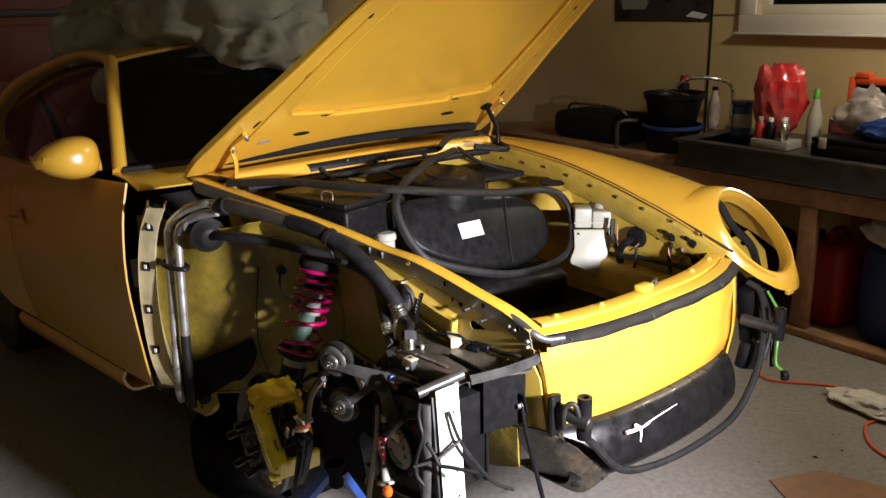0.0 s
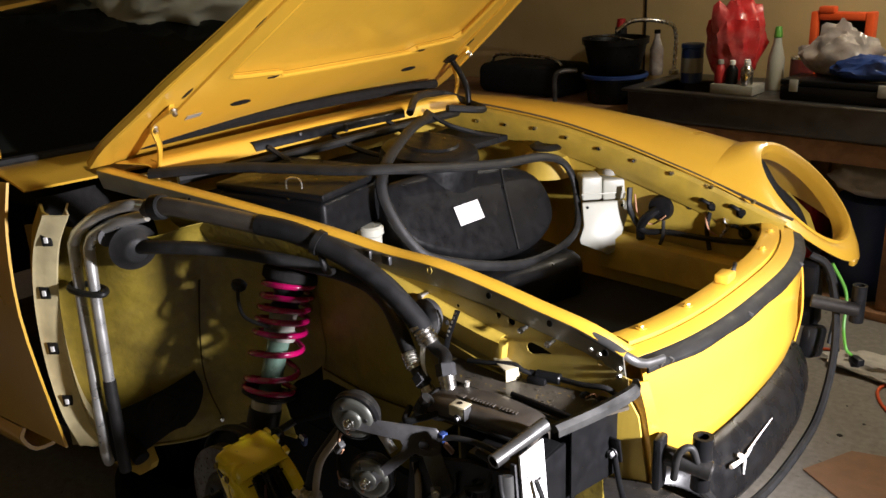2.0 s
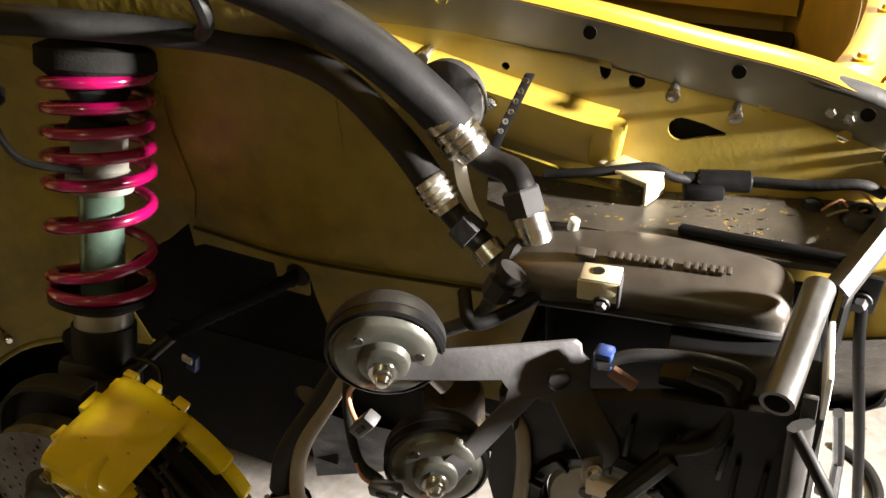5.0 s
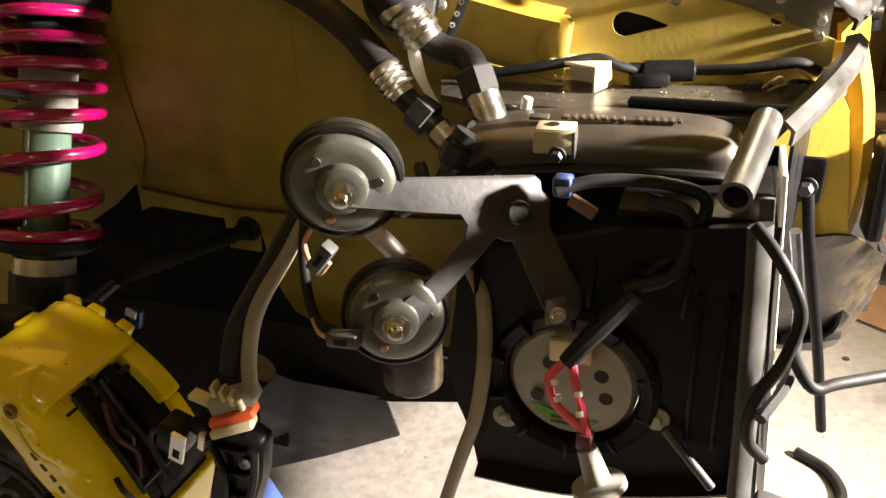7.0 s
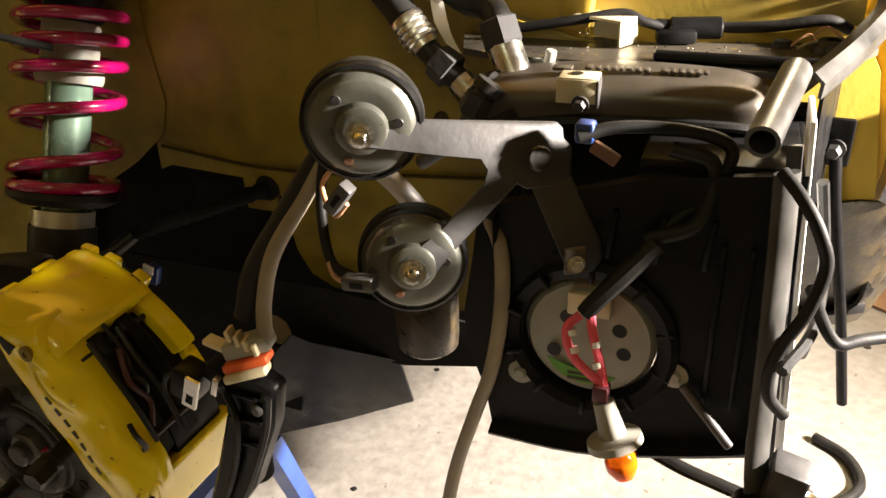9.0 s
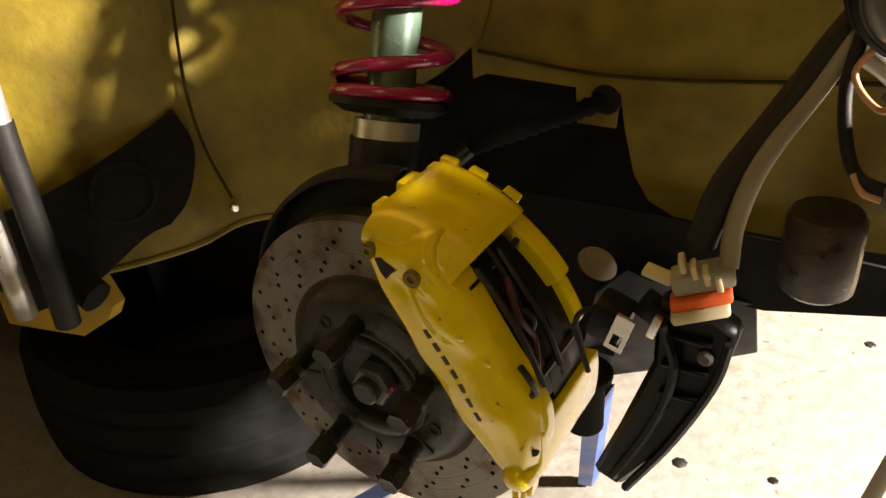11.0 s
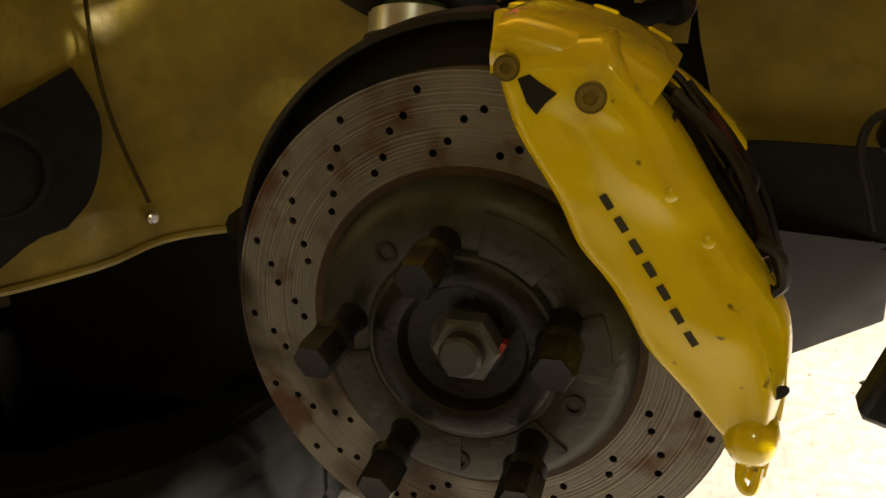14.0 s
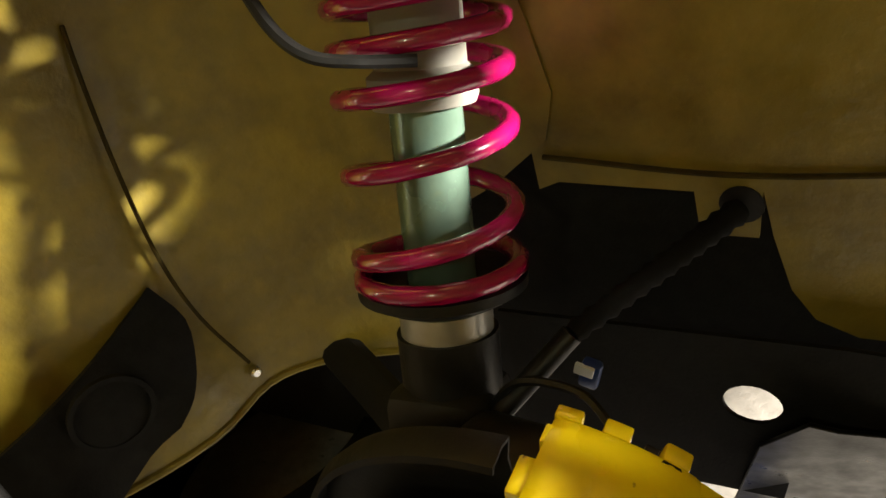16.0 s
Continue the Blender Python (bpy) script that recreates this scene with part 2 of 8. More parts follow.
VALM = mat("black_valance_plastic", (0.006, 0.006, 0.0065), 0.30, scale=30, vary=0.15, dirt=0.12, dirt_colour=(0.016, 0.015, 0.014), dirt_scale=5, bump=0.04, bump_scale=60, spec=0.4)
WEBM = mat("worn_yellow_grey_sheet", (0.40, 0.30, 0.055), 0.42, metal=0.15, scale=14, vary=0.12, dirt=0.85, dirt_colour=(0.20, 0.20, 0.15), dirt_scale=5, bump=0.1)
NUTM = mat("dark_grey_fitting", (0.040, 0.040, 0.042), 0.75, metal=0.0, scale=30, vary=0.25, dirt=0.4, dirt_colour=(0.02, 0.018, 0.016), dirt_scale=20, bump=0.1, spec=0.3)
# darker caliper yellow: the shade inside the bolt recesses is in the colour
RECESS = mat("shaded_yellow_recess", (0.20, 0.14, 0.012), 0.5, scale=40, vary=0.3, dirt=0.5, dirt_colour=(0.06, 0.045, 0.01), dirt_scale=30, bump=0.1)
CREAM = mat("cream_clip", (0.60, 0.54, 0.36), 0.5, scale=30, vary=0.1, dirt=0.3, dirt_colour=(0.3, 0.25, 0.12), dirt_scale=18, bump=0.08)
PLUGM = mat("mid_grey_plug", (0.055, 0.055, 0.055), 0.45, scale=30, vary=0.2, dirt=0.4, dirt_colour=(0.06, 0.055, 0.05), dirt_scale=20, bump=0.1)
TUBEM = mat("satin_grey_tube", (0.08, 0.08, 0.077), 0.42, metal=0.5, scale=26, vary=0.25, dirt=0.5, dirt_colour=(0.05, 0.045, 0.04), dirt_scale=16, bump=0.1)
BOLTM = mat("black_bolt_finish", (0.008, 0.008, 0.009), 0.36, scale=60, vary=0.3, dirt=0.4, dirt_colour=(0.014, 0.013, 0.012), dirt_scale=40, bump=0.15, spec=0.28)
OILM = mat("oily_black_iron", (0.010, 0.009, 0.008), 0.35, metal=0.2, scale=45, vary=0.5, dirt=0.6, dirt_colour=(0.022, 0.018, 0.012), dirt_scale=22, bump=0.3, spec=0.3)
LIPRUST = mat("dark_rust_lip", (0.050, 0.026, 0.014), 0.75, scale=70, vary=0.4, dirt=0.6, dirt_colour=(0.015, 0.011, 0.008), dirt_scale=24, bump=0.4)
# seam sealer, darkened because the shade of the panel crease is in its colour
SEAMM = mat("shaded_seam_sealer", (0.050, 0.036, 0.008), 0.85, scale=60, vary=0.4, dirt=0.7, dirt_colour=(0.018, 0.014, 0.008), dirt_scale=30, bump=0.4, bump_scale=220, spec=0.1)
WEBGREY = mat("bare_grey_web", (0.20, 0.19, 0.155), 0.42, metal=0.3, scale=22, vary=0.15, dirt=0.6, dirt_colour=(0.30, 0.24, 0.07), dirt_scale=7, bump=0.08)
TRAYM = mat("dusty_brown_black_tray", (0.050, 0.044, 0.035), 0.36, scale=24, vary=0.3, dirt=0.7, dirt_colour=(0.12, 0.10, 0.066), dirt_scale=9, bump=0.12, bump_scale=200)
speckle(TRAYM, 130, 0.66, 0.70, (0.22, 0.15, 0.03))
GREYSTEEL = mat("grey_painted_steel", (0.13, 0.13, 0.13), 0.45, metal=0.3, scale=26, vary=0.25, dirt=0.4, dirt_colour=(0.06, 0.055, 0.05), dirt_scale=16, bump=0.12)

# ---- mesh tools ----


def part(name, bm, material, parent=None, label="", deg=38):
    """Link a bmesh as one mesh object under a thing or a part."""
    bmesh.ops.recalc_face_normals(bm, faces=bm.faces[:])
    me = bpy.data.meshes.new(name)
    bm.to_mesh(me)
    bm.free()
    me.materials.append(material)
    me.shade_smooth()
    me.set_sharp_from_angle(angle=radians(deg))
    ob = new(name, me)
    if parent:
        ob.parent = parent
    if label:
        ob["label"] = label
    return ob


def thing(name, label, category, group="", m=None):
    ob = new(name)
    ob.empty_display_size = 0.05
    tagged(ob, label, category, group)
    if m:
        ob.matrix_basis = m
    return ob


def V(*a):
    return Vector(a[0] if len(a) == 1 else a)


def frame_to(a, b):
    """A turn whose z runs from a to b."""
    return (V(b) - V(a)).to_track_quat("Z", "Y").to_matrix().to_4x4()


def bevel_sharp(bm, faces, off, seg=2, least=40):
    edges = {e for f in faces if f.is_valid for e in f.edges if len(e.link_faces) == 2 and e.calc_face_angle(0) > radians(least)}
    if off and edges:
        bmesh.ops.bevel(bm, geom=list(edges), offset=off, segments=seg, affect="EDGES", profile=0.5, clamp_overlap=True)


def box(bm, c, s, turn=None, bev=0.0, seg=2):
    t = bmesh.new()
    bmesh.ops.create_cube(t, size=1)
    bmesh.ops.transform(t, matrix=Matrix.Diagonal((*s, 1)), verts=t.verts[:])
    if bev:
        bmesh.ops.bevel(t, geom=t.edges[:], offset=bev, segments=seg, affect="EDGES", profile=0.5, clamp_overlap=True)
    bmesh.ops.transform(t, matrix=Matrix.Translation(V(c)) @ (turn or Matrix()), verts=t.verts[:])
    merge(bm, t)
    return bm


def merge(bm, t):
    at = {v: bm.verts.new(v.co) for v in t.verts}
    for f in t.faces:
        try:
            bm.faces.new([at[v] for v in f.verts])
        except ValueError:
            pass
    t.free()


def lathe(bm, profile, a, b, seg=24):
    """Turn a profile of (radius, height along a to b) round the line from a to b."""
    m = Matrix.Translation(V(a)) @ frame_to(a, b)
    rings = []
    for r, h in profile:
        if r < 1e-6:
            rings.append([bm.verts.new(m @ V(0, 0, h))])
        else:
            rings.append([bm.verts.new(m @ V(r * math.cos(2 * math.pi * k / seg), r * math.sin(2 * math.pi * k / seg), h)) for k in range(seg)])
    for p, q in zip(rings, rings[1:]):
        for k in range(seg):
            j = (k + 1) % seg
            if len(p) == 1 and len(q) == 1:
                continue
            if len(p) == 1:
                bm.faces.new((p[0], q[k], q[j]))
            elif len(q) == 1:
                bm.faces.new((p[k], p[j], q[0]))
            else:
                bm.faces.new((p[k], p[j], q[j], q[k]))
    return bm


def cyl(bm, a, b, r, r2=None, seg=18, bev=0.0):
    h = (V(b) - V(a)).length
    r2 = r if r2 is None else r2
    if bev:
        prof = [(0, 0), (r - bev, 0), (r, bev), (r2, h - bev), (r2 - bev, h), (0, h)]
    else:
        prof = [(0, 0), (r, 0), (r2, h), (0, h)]
    return lathe(bm, prof, a, b, seg)


def curve(pts, n=8):
    """Points along a smooth line through the given ones."""
    pts = [V(p) for p in pts]
    if len(pts) < 3:
        return pts
    ext = [2 * pts[0] - pts[1], *pts, 2 * pts[-1] - pts[-2]]
    out = []
    for i in range(1, len(ext) - 2):
        p0, p1, p2, p3 = ext[i - 1:i + 3]
        for k in range(n):
            u = k / n
            out.append(0.5 * (2 * p1 + (p2 - p0) * u + (2 * p0 - 5 * p1 + 4 * p2 - p3) * u * u + (3 * p1 - p0 - 3 * p2 + p3) * u ** 3))
    out.append(pts[-1])
    return out


def tube(bm, pts, r, seg=10, n=8, closed=False, flat=1.0, smooth=True):
    """A round bar along a smooth line; r is a radius or a function of 0..1 along it."""
    line = curve(pts, n) if smooth else [V(p) for p in pts]
    rings, up = [], None
    for i, p in enumerate(line):
        d = (line[min(i + 1, len(line) - 1)] - line[max(i - 1, 0)]).normalized()
        if up is None:
            up = d.orthogonal().normalized()
        up = (up - d * up.dot(d)).normalized()
        side = d.cross(up)
        rad = r(i / (len(line) - 1)) if callable(r) else r
        rings.append([bm.verts.new(p + rad * (up * math.cos(2 * math.pi * k / seg) + side * flat * math.sin(2 * math.pi * k / seg))) for k in range(seg)])
    for p, q in zip(rings, rings[1:]):
        for k in range(seg):
            j = (k + 1) % seg
            bm.faces.new((p[k], p[j], q[j], q[k]))
    if not closed:
        bm.faces.new(rings[0])
        bm.faces.new(rings[-1])
    return bm


def fill_loops(t, loops, m):
    edges = []
    for loop in loops:
        vs = [t.verts.new(m @ V(u, v, 0)) for u, v in loop]
        edges += [t.edges.new((vs[k], vs[(k + 1) % len(vs)])) for k in range(len(vs))]
    bmesh.ops.triangle_fill(t, use_beauty=True, use_dissolve=False, edges=edges)


def prism(bm, outline, depth, m=None, holes=(), bev=0.0, seg=1):
    """A plate cut to an outline, with holes, that reaches depth along its own z."""
    t = bmesh.new()
    m = m or Matrix()
    if holes:
        fill_loops(t, [outline, *holes], m)
    else:
        t.faces.new([t.verts.new(m @ V(u, v, 0)) for u, v in outline])
    got = bmesh.ops.extrude_face_region(t, geom=t.faces[:])
    off = m.to_3x3() @ V(0, 0, depth)
    bmesh.ops.translate(t, vec=off, verts=[g for g in got["geom"] if isinstance(g, bmesh.types.BMVert)])
    bmesh.ops.recalc_face_normals(t, faces=t.faces[:])
    if bev:
        bevel_sharp(t, t.faces[:], bev, seg)
    merge(bm, t)
    return bm


def ring(cx, cy, r, n=10, ry=None, turn=0.0):
    ry = ry or r
    return [(cx + r * math.cos(2 * math.pi * k / n) * math.cos(turn) - ry * math.sin(2 * math.pi * k / n) * math.sin(turn),
             cy + r * math.cos(2 * math.pi * k / n) * math.sin(turn) + ry * math.sin(2 * math.pi * k / n) * math.cos(turn)) for k in range(n)]


def plane_xz(y, facing=1):
    """u along x, v along z; depth along +y (or -y)."""
    return Matrix(((1, 0, 0, 0), (0, 0, facing, y), (0, 1, 0, 0), (0, 0, 0, 1)))


def sheet(bm, rows, thick=0.0):
    """A skin over rows of points, with a thickness."""
    t = bmesh.new()
    grid = [[t.verts.new(V(p)) for p in row] for row in rows]
    for a, b in zip(grid, grid[1:]):
        for k in range(len(a) - 1):
            t.faces.new((a[k], a[k + 1], b[k + 1], b[k]))
    if thick:
        bmesh.ops.recalc_face_normals(t, faces=t.faces[:])
        bmesh.ops.solidify(t, geom=t.faces[:], thickness=thick)
    merge(bm, t)
    return bm


def smooth_rows(rows, n=4, m=4):
    """Refine a coarse grid of points along both ways."""
    fine = [curve(r, n) for r in rows]
    cols = [curve(c, m) for c in zip(*fine)]
    return [list(r) for r in zip(*cols)]


def hexbolt(bm, a, b, r, washer=0.0):
    lathe(bm, [(0, 0), (r, 0), (r, 0.8 * (V(b) - V(a)).length), (0.85 * r, (V(b) - V(a)).length), (0, (V(b) - V(a)).length)], a, b, 6)
    if washer:
        d = (V(b) - V(a)).normalized()
        cyl(bm, a, V(a) + d * 0.002, washer, seg=16)
    return bm


def mesh(fn, *a, **k):
    bm = bmesh.new()
    fn(bm, *a, **k)
    return bm

# ---- the garage ----
XW, XE, YS, YN, ZC = -4.3, 4.6, -3.6, 2.65, 2.5


def structure(name, bm, material, label, parent=None):
    ob = part(name, bm, material, parent)
    tagged(ob, label, "", "", "structure")
    return ob


structure("floor", mesh(box, ((XW + XE) / 2, (YS + YN) / 2, -0.06), (XE - XW, YN - YS, 0.12)), CONCRETE, "stained bare grey concrete garage floor")
# unseen ceiling and south and east walls, added so the lamp's light bounces
structure("ceiling", mesh(box, ((XW + XE) / 2, (YS + YN) / 2, ZC + 0.06), (XE - XW + 0.3, YN - YS + 0.3, 0.12)), WALLM, "painted garage ceiling")
structure("wall_south", mesh(box, ((XW + XE) / 2, YS - 0.06, ZC / 2), (XE - XW, 0.12, ZC)), WALLM, "yellow-beige painted garage wall")
structure("wall_east", mesh(box, (XE + 0.06, (YS + YN) / 2, ZC / 2), (0.12, YN - YS + 0.24, ZC)), WALLM, "yellow-beige painted garage wall")
WX0, WX1, WZ0, WZ1 = -0.80, 0.70, 1.50, 2.22
bm = bmesh.new()
prism(bm, [(XW, 0), (XE, 0), (XE, ZC), (XW, ZC)], 0.12, plane_xz(YN), holes=[[(WX0, WZ0), (WX1, WZ0), (WX1, WZ1), (WX0, WZ1)]])
structure("wall_north", bm, WALLM, "yellow-beige painted garage wall with seams")
win = structure("window_1", mesh(box, ((WX0 + WX1) / 2, YN + 0.07, (WZ0 + WZ1) / 2), (WX1 - WX0, 0.006, WZ1 - WZ0)), DARKGLASS, "white-framed garage window, dark night outside")
for nm, c, s in (("window_frame", ((WX0 + WX1) / 2, YN - 0.012, WZ0 - 0.045), (WX1 - WX0 + 0.2, 0.024, 0.09)),
                 ("window_frame", ((WX0 + WX1) / 2, YN - 0.012, WZ1 + 0.045), (WX1 - WX0 + 0.2, 0.024, 0.09)),
                 ("window_frame", (WX0 - 0.05, YN - 0.012, (WZ0 + WZ1) / 2), (0.1, 0.022, WZ1 - WZ0 - 0.002)),
                 ("window_frame", (WX1 + 0.05, YN - 0.012, (WZ0 + WZ1) / 2), (0.1, 0.022, WZ1 - WZ0 - 0.002)),
                 ("window_sash", ((WX0 + WX1) / 2, YN + 0.045, WZ0 + 0.025), (WX1 - WX0, 0.04, 0.05)),
                 ("window_sash", (WX0 + 0.025, YN + 0.047, (WZ0 + WZ1) / 2), (0.05, 0.04, WZ1 - WZ0 - 0.1)),
                 ("window_sill", ((WX0 + WX1) / 2, YN - 0.026, WZ0 - 0.098), (WX1 - WX0 + 0.22, 0.05, 0.014))):
    part(nm, mesh(box, c, s, None, 0.004), TRIMW, win)
structure("wall_seam", mesh(box, (-1.09, YN - 0.003, 1.25), (0.010, 0.006, 2.5)), DARKMETAL, "dark vertical seam in the garage wall")
structure("wall_seam", mesh(box, (-0.99, YN - 0.003, 1.50), (0.19, 0.006, 0.006)), WOOD, "thin horizontal seam in the garage wall")

# west wall: the closed sectional garage door
bm = bmesh.new()
DY0, DY1 = -3.2, 1.72
MW = Matrix(((0, 0, -1, XW), (1, 0, 0, 0), (0, 1, 0, 0), (0, 0, 0, 1)))
prism(bm, [(YS, 0), (YN, 0), (YN, ZC), (YS, ZC)], 0.12, MW, holes=[[(DY0, 0.002), (DY1, 0.002), (DY1, 2.15), (DY0, 2.15)]])
structure("wall_west", bm, WALLM, "yellow-beige garage wall round the big door")
door = structure("door_1", mesh(box, (XW - 0.05, (DY0 + DY1) / 2, 1.07), (0.03, DY1 - DY0, 2.14)), DOORRED, "closed red-brown sectional garage door")
for k in range(4):
    z0 = 0.07 + k * 0.535
    for j in range(6):
        w = (DY1 - DY0) / 6
        part("panel", mesh(box, (XW - 0.03, DY0 + (j + 0.5) * w, z0 + 0.2), (0.02, w - 0.1, 0.36), None, 0.009), DOORRED, door)
    part("rail", mesh(box, (XW - 0.028, (DY0 + DY1) / 2, z0 + 0.455), (0.022, DY1 - DY0, 0.05), None, 0.006), STEEL if k == 2 else DOORRED, door)
for y in (DY1 + 0.05, DY0 - 0.05):
    structure("trim", mesh(box, (XW + 0.012, y, 1.1), (0.024, 0.1, 2.2), None, 0.004), TRIMW, "white painted door jamb")

# ---- the bench and what stands on it ----
BY = 2.09
bench = thing("workbench", "rough lumber workbench against the wall", "workbench")
part("front_rail", mesh(box, (-0.6, BY + 0.02, 0.69), (3.6, 0.04, 0.09), None, 0.003), WOOD, bench)
part("back_rail", mesh(box, (-0.6, 2.6, 0.69), (3.6, 0.04, 0.09), None, 0.003), WOOD, bench)
part("floor_plate", mesh(box, (-0.6, BY + 0.02, 0.02), (3.6, 0.09, 0.036), None, 0.003), WOOD, bench)
part("top_board", mesh(box, (-1.62, 2.36, 0.752), (1.5, 0.56, 0.03), None, 0.003), WOOD, bench)
for x in (-2.2, -1.2, -0.08, 0.42, 1.1):
    part("leg", mesh(box, (x, BY + 0.022, 0.343), (0.085, 0.04, 0.60), None, 0.003), WOOD, bench)
    part("leg", mesh(box, (x, 2.6, 0.32), (0.085, 0.04, 0.64), None, 0.003), WOOD, bench)
    part("cross_rail", mesh(box, (x + 0.07, 2.35, 0.69), (0.04, 0.45, 0.088), None, 0.003), WOOD, bench)

sink = thing("utility_sink", "long dull steel utility sink with a deep front", "sink")
x0, x1, y0, y1, zt, zb = -0.84, 1.15, 2.07, 2.63, 0.872, 0.738
bm = bmesh.new()
bmesh.ops.create_cube(bm, size=1)
bmesh.ops.transform(bm, matrix=Matrix.Translation(((x0 + x1) / 2, (y0 + y1) / 2, (zt + zb) / 2)) @ Matrix.Diagonal((x1 - x0, y1 - y0, zt - zb, 1)), verts=bm.verts[:])
bmesh.ops.delete(bm, geom=[f for f in bm.faces if f.normal.z > 0.9], context="FACES_ONLY")
bmesh.ops.bevel(bm, geom=[e for e in bm.edges if len(e.link_faces) == 2], offset=0.02, segments=3, affect="EDGES", profile=0.5)
bmesh.ops.solidify(bm, geom=bm.faces[:], thickness=0.01)
part("basin", bm, SINKM, sink)
bm = bmesh.new()
prism(bm, [(x0 - 0.02, y0 - 0.015), (x1 + 0.02, y0 - 0.015), (x1 + 0.02, y1), (x0 - 0.02, y1)], 0.014, Matrix.Translation((0, 0, zt)), holes=[[(-0.78, 2.12), (-0.42, 2.12), (-0.42, 2.45), (-0.78, 2.45)]], bev=0.004)
part("rim", bm, SINKM, sink)
bm = bmesh.new()
tube(bm, [(-0.86, 2.56, 0.88), (-0.86, 2.56, 1.10), (-0.88, 2.46, 1.16), (-0.99, 2.36, 1.17), (-1.05, 2.30, 1.12)], 0.011, 10)
cyl(bm, (-0.86, 2.56, 0.884), (-0.86, 2.56, 0.91), 0.026, bev=0.003)
part("faucet", bm, ZINC, sink, "bright swan-neck faucet")


def bucket(cx, cy, z0, r0, r1, h, material, label):
    b = thing("bucket", label, "bucket")
    part("body", mesh(lathe, [(0, 0), (r0 - 0.004, 0), (r0, 0.004), (r1 - 0.006, h - 0.03), (r1 + 0.004, h - 0.03), (r1 + 0.006, h), (r1 - 0.002, h), (r0 - 0.006, 0.01), (0, 0.01)], (cx, cy, z0), (cx, cy, z0 + 1), 28), material, b)
    return b


bk = bucket(-1.06, 2.31, 0.769, 0.135, 0.16, 0.145, PLASTIC, "black plastic bucket under another on the bench")
part("rim", mesh(lathe, [(0.160, 0), (0.172, 0.004), (0.172, 0.018), (0.160, 0.022)], (-1.06, 2.31, 0.894), (-1.06, 2.31, 1.2), 28), BLUEP, bk, "blue rim")
bk2 = bucket(-1.06, 2.31, 0.917, 0.125, 0.165, 0.175, PLASTIC, "black plastic bucket stacked on the lower one")
part("bail", mesh(tube, [(-1.22, 2.31, 1.075), (-1.13, 2.24, 1.10), (-1.0, 2.24, 1.10), (-0.90, 2.31, 1.075)], 0.003, 6), ZINC, bk2)

bag = thing("tool_bag", "black cloth tool bag with a bright tube handle", "bag")
part("body", mesh(box, (-1.62, 2.36, 0.85), (0.58, 0.34, 0.165), None, 0.05, 4), FELTSHADE, bag)
part("handle", mesh(tube, [(-1.88, 2.3, 0.93), (-1.80, 2.28, 0.975), (-1.45, 2.28, 0.97), (-1.36, 2.3, 0.90)], 0.009, 8), ZINC, bag)
rack = thing("steel_corner_stand", "bent bright steel stand beside the buckets", "stand")
part("frame", mesh(tube, [(-1.30, 2.12, 0.77), (-1.30, 2.12, 0.90), (-1.27, 2.14, 0.93), (-1.22, 2.2, 0.93)], 0.013, 8), SINKM, rack)

bottle = thing("spray_can", "small dark red can behind the buckets", "can")
part("body", mesh(cyl, (-1.16, 2.52, 0.769), (-1.16, 2.52, 1.12), 0.032, bev=0.004), DARKMETAL, bottle)
part("cap", mesh(cyl, (-1.16, 2.52, 1.121), (-1.16, 2.52, 1.165), 0.026, 0.022, bev=0.003), REDP, bottle)
bottle = thing("drink_bottle", "clear plastic bottle beside the faucet", "bottle")
part("body", mesh(lathe, [(0, 0), (0.032, 0), (0.035, 0.01), (0.035, 0.13), (0.014, 0.19), (0.014, 0.21), (0, 0.21)], (-0.93, 2.5, 0.886), (-0.93, 2.5, 2)), CLEARBAG, bottle)
part("cap", mesh(cyl, (-0.93, 2.5, 1.096), (-0.93, 2.5, 1.116), 0.016, bev=0.002), PLASTIC, bottle)

can = thing("blue_tub", "blue round tub with a pale label", "tub")
part("body", mesh(cyl, (-0.655, 2.36, 0.886), (-0.655, 2.36, 1.05), 0.052, bev=0.004), BLUEP, can)
part("label", mesh(lathe, [(0.0515, 0.05), (0.0532, 0.05), (0.0532, 0.12), (0.0515, 0.12)], (-0.655, 2.36, 0.886), (-0.655, 2.36, 2)), GREYP, can, "pale label")
part("lid", mesh(cyl, (-0.655, 2.36, 1.05), (-0.655, 2.36, 1.072), 0.055, bev=0.004), BLUEP, can)


def crumple(cx, cy, z0, sx, sy, h, top, seed, sub=4, amp=0.35):
    """A limp bag: an upright lump pinched toward its top, with folds."""
    bm = bmesh.new()
    bmesh.ops.create_icosphere(bm, subdivisions=sub, radius=1)
    for v in bm.verts:
        p = v.co.copy()
        k = noise.multi_fractal(p * 1.8 + V(seed, 0, 0), 0.8, 2.2, 4) - 0.8
        fold = 0.5 - abs(noise.noise(V(math.atan2(p.y, p.x) * 2.2, seed, p.z * 1.1)))
        u = (p.z + 1) / 2
        w = 1 - (1 - top) * u
        p.x, p.y = p.x * w * (1 + amp * (k * 0.4 + fold * 0.5 - 0.2)), p.y * w * (1 + amp * (k * 0.4 + fold * 0.5 - 0.2))
        v.co = V(cx + p.x * sx, cy + p.y * sy, z0 + max(0.0, u * h * (1 + 0.25 * amp * k)))
    return bm


ob = part("carrier_bag", crumple(-0.44, 2.34, 0.888, 0.105, 0.07, 0.37, 1.6, 3.1, 4, 0.5), REDBAG)
tagged(ob, "crumpled red and white carrier bag on the sink", "bag")
bottle = thing("cleaner_bottle", "white cleaner bottle with a green cap", "bottle")
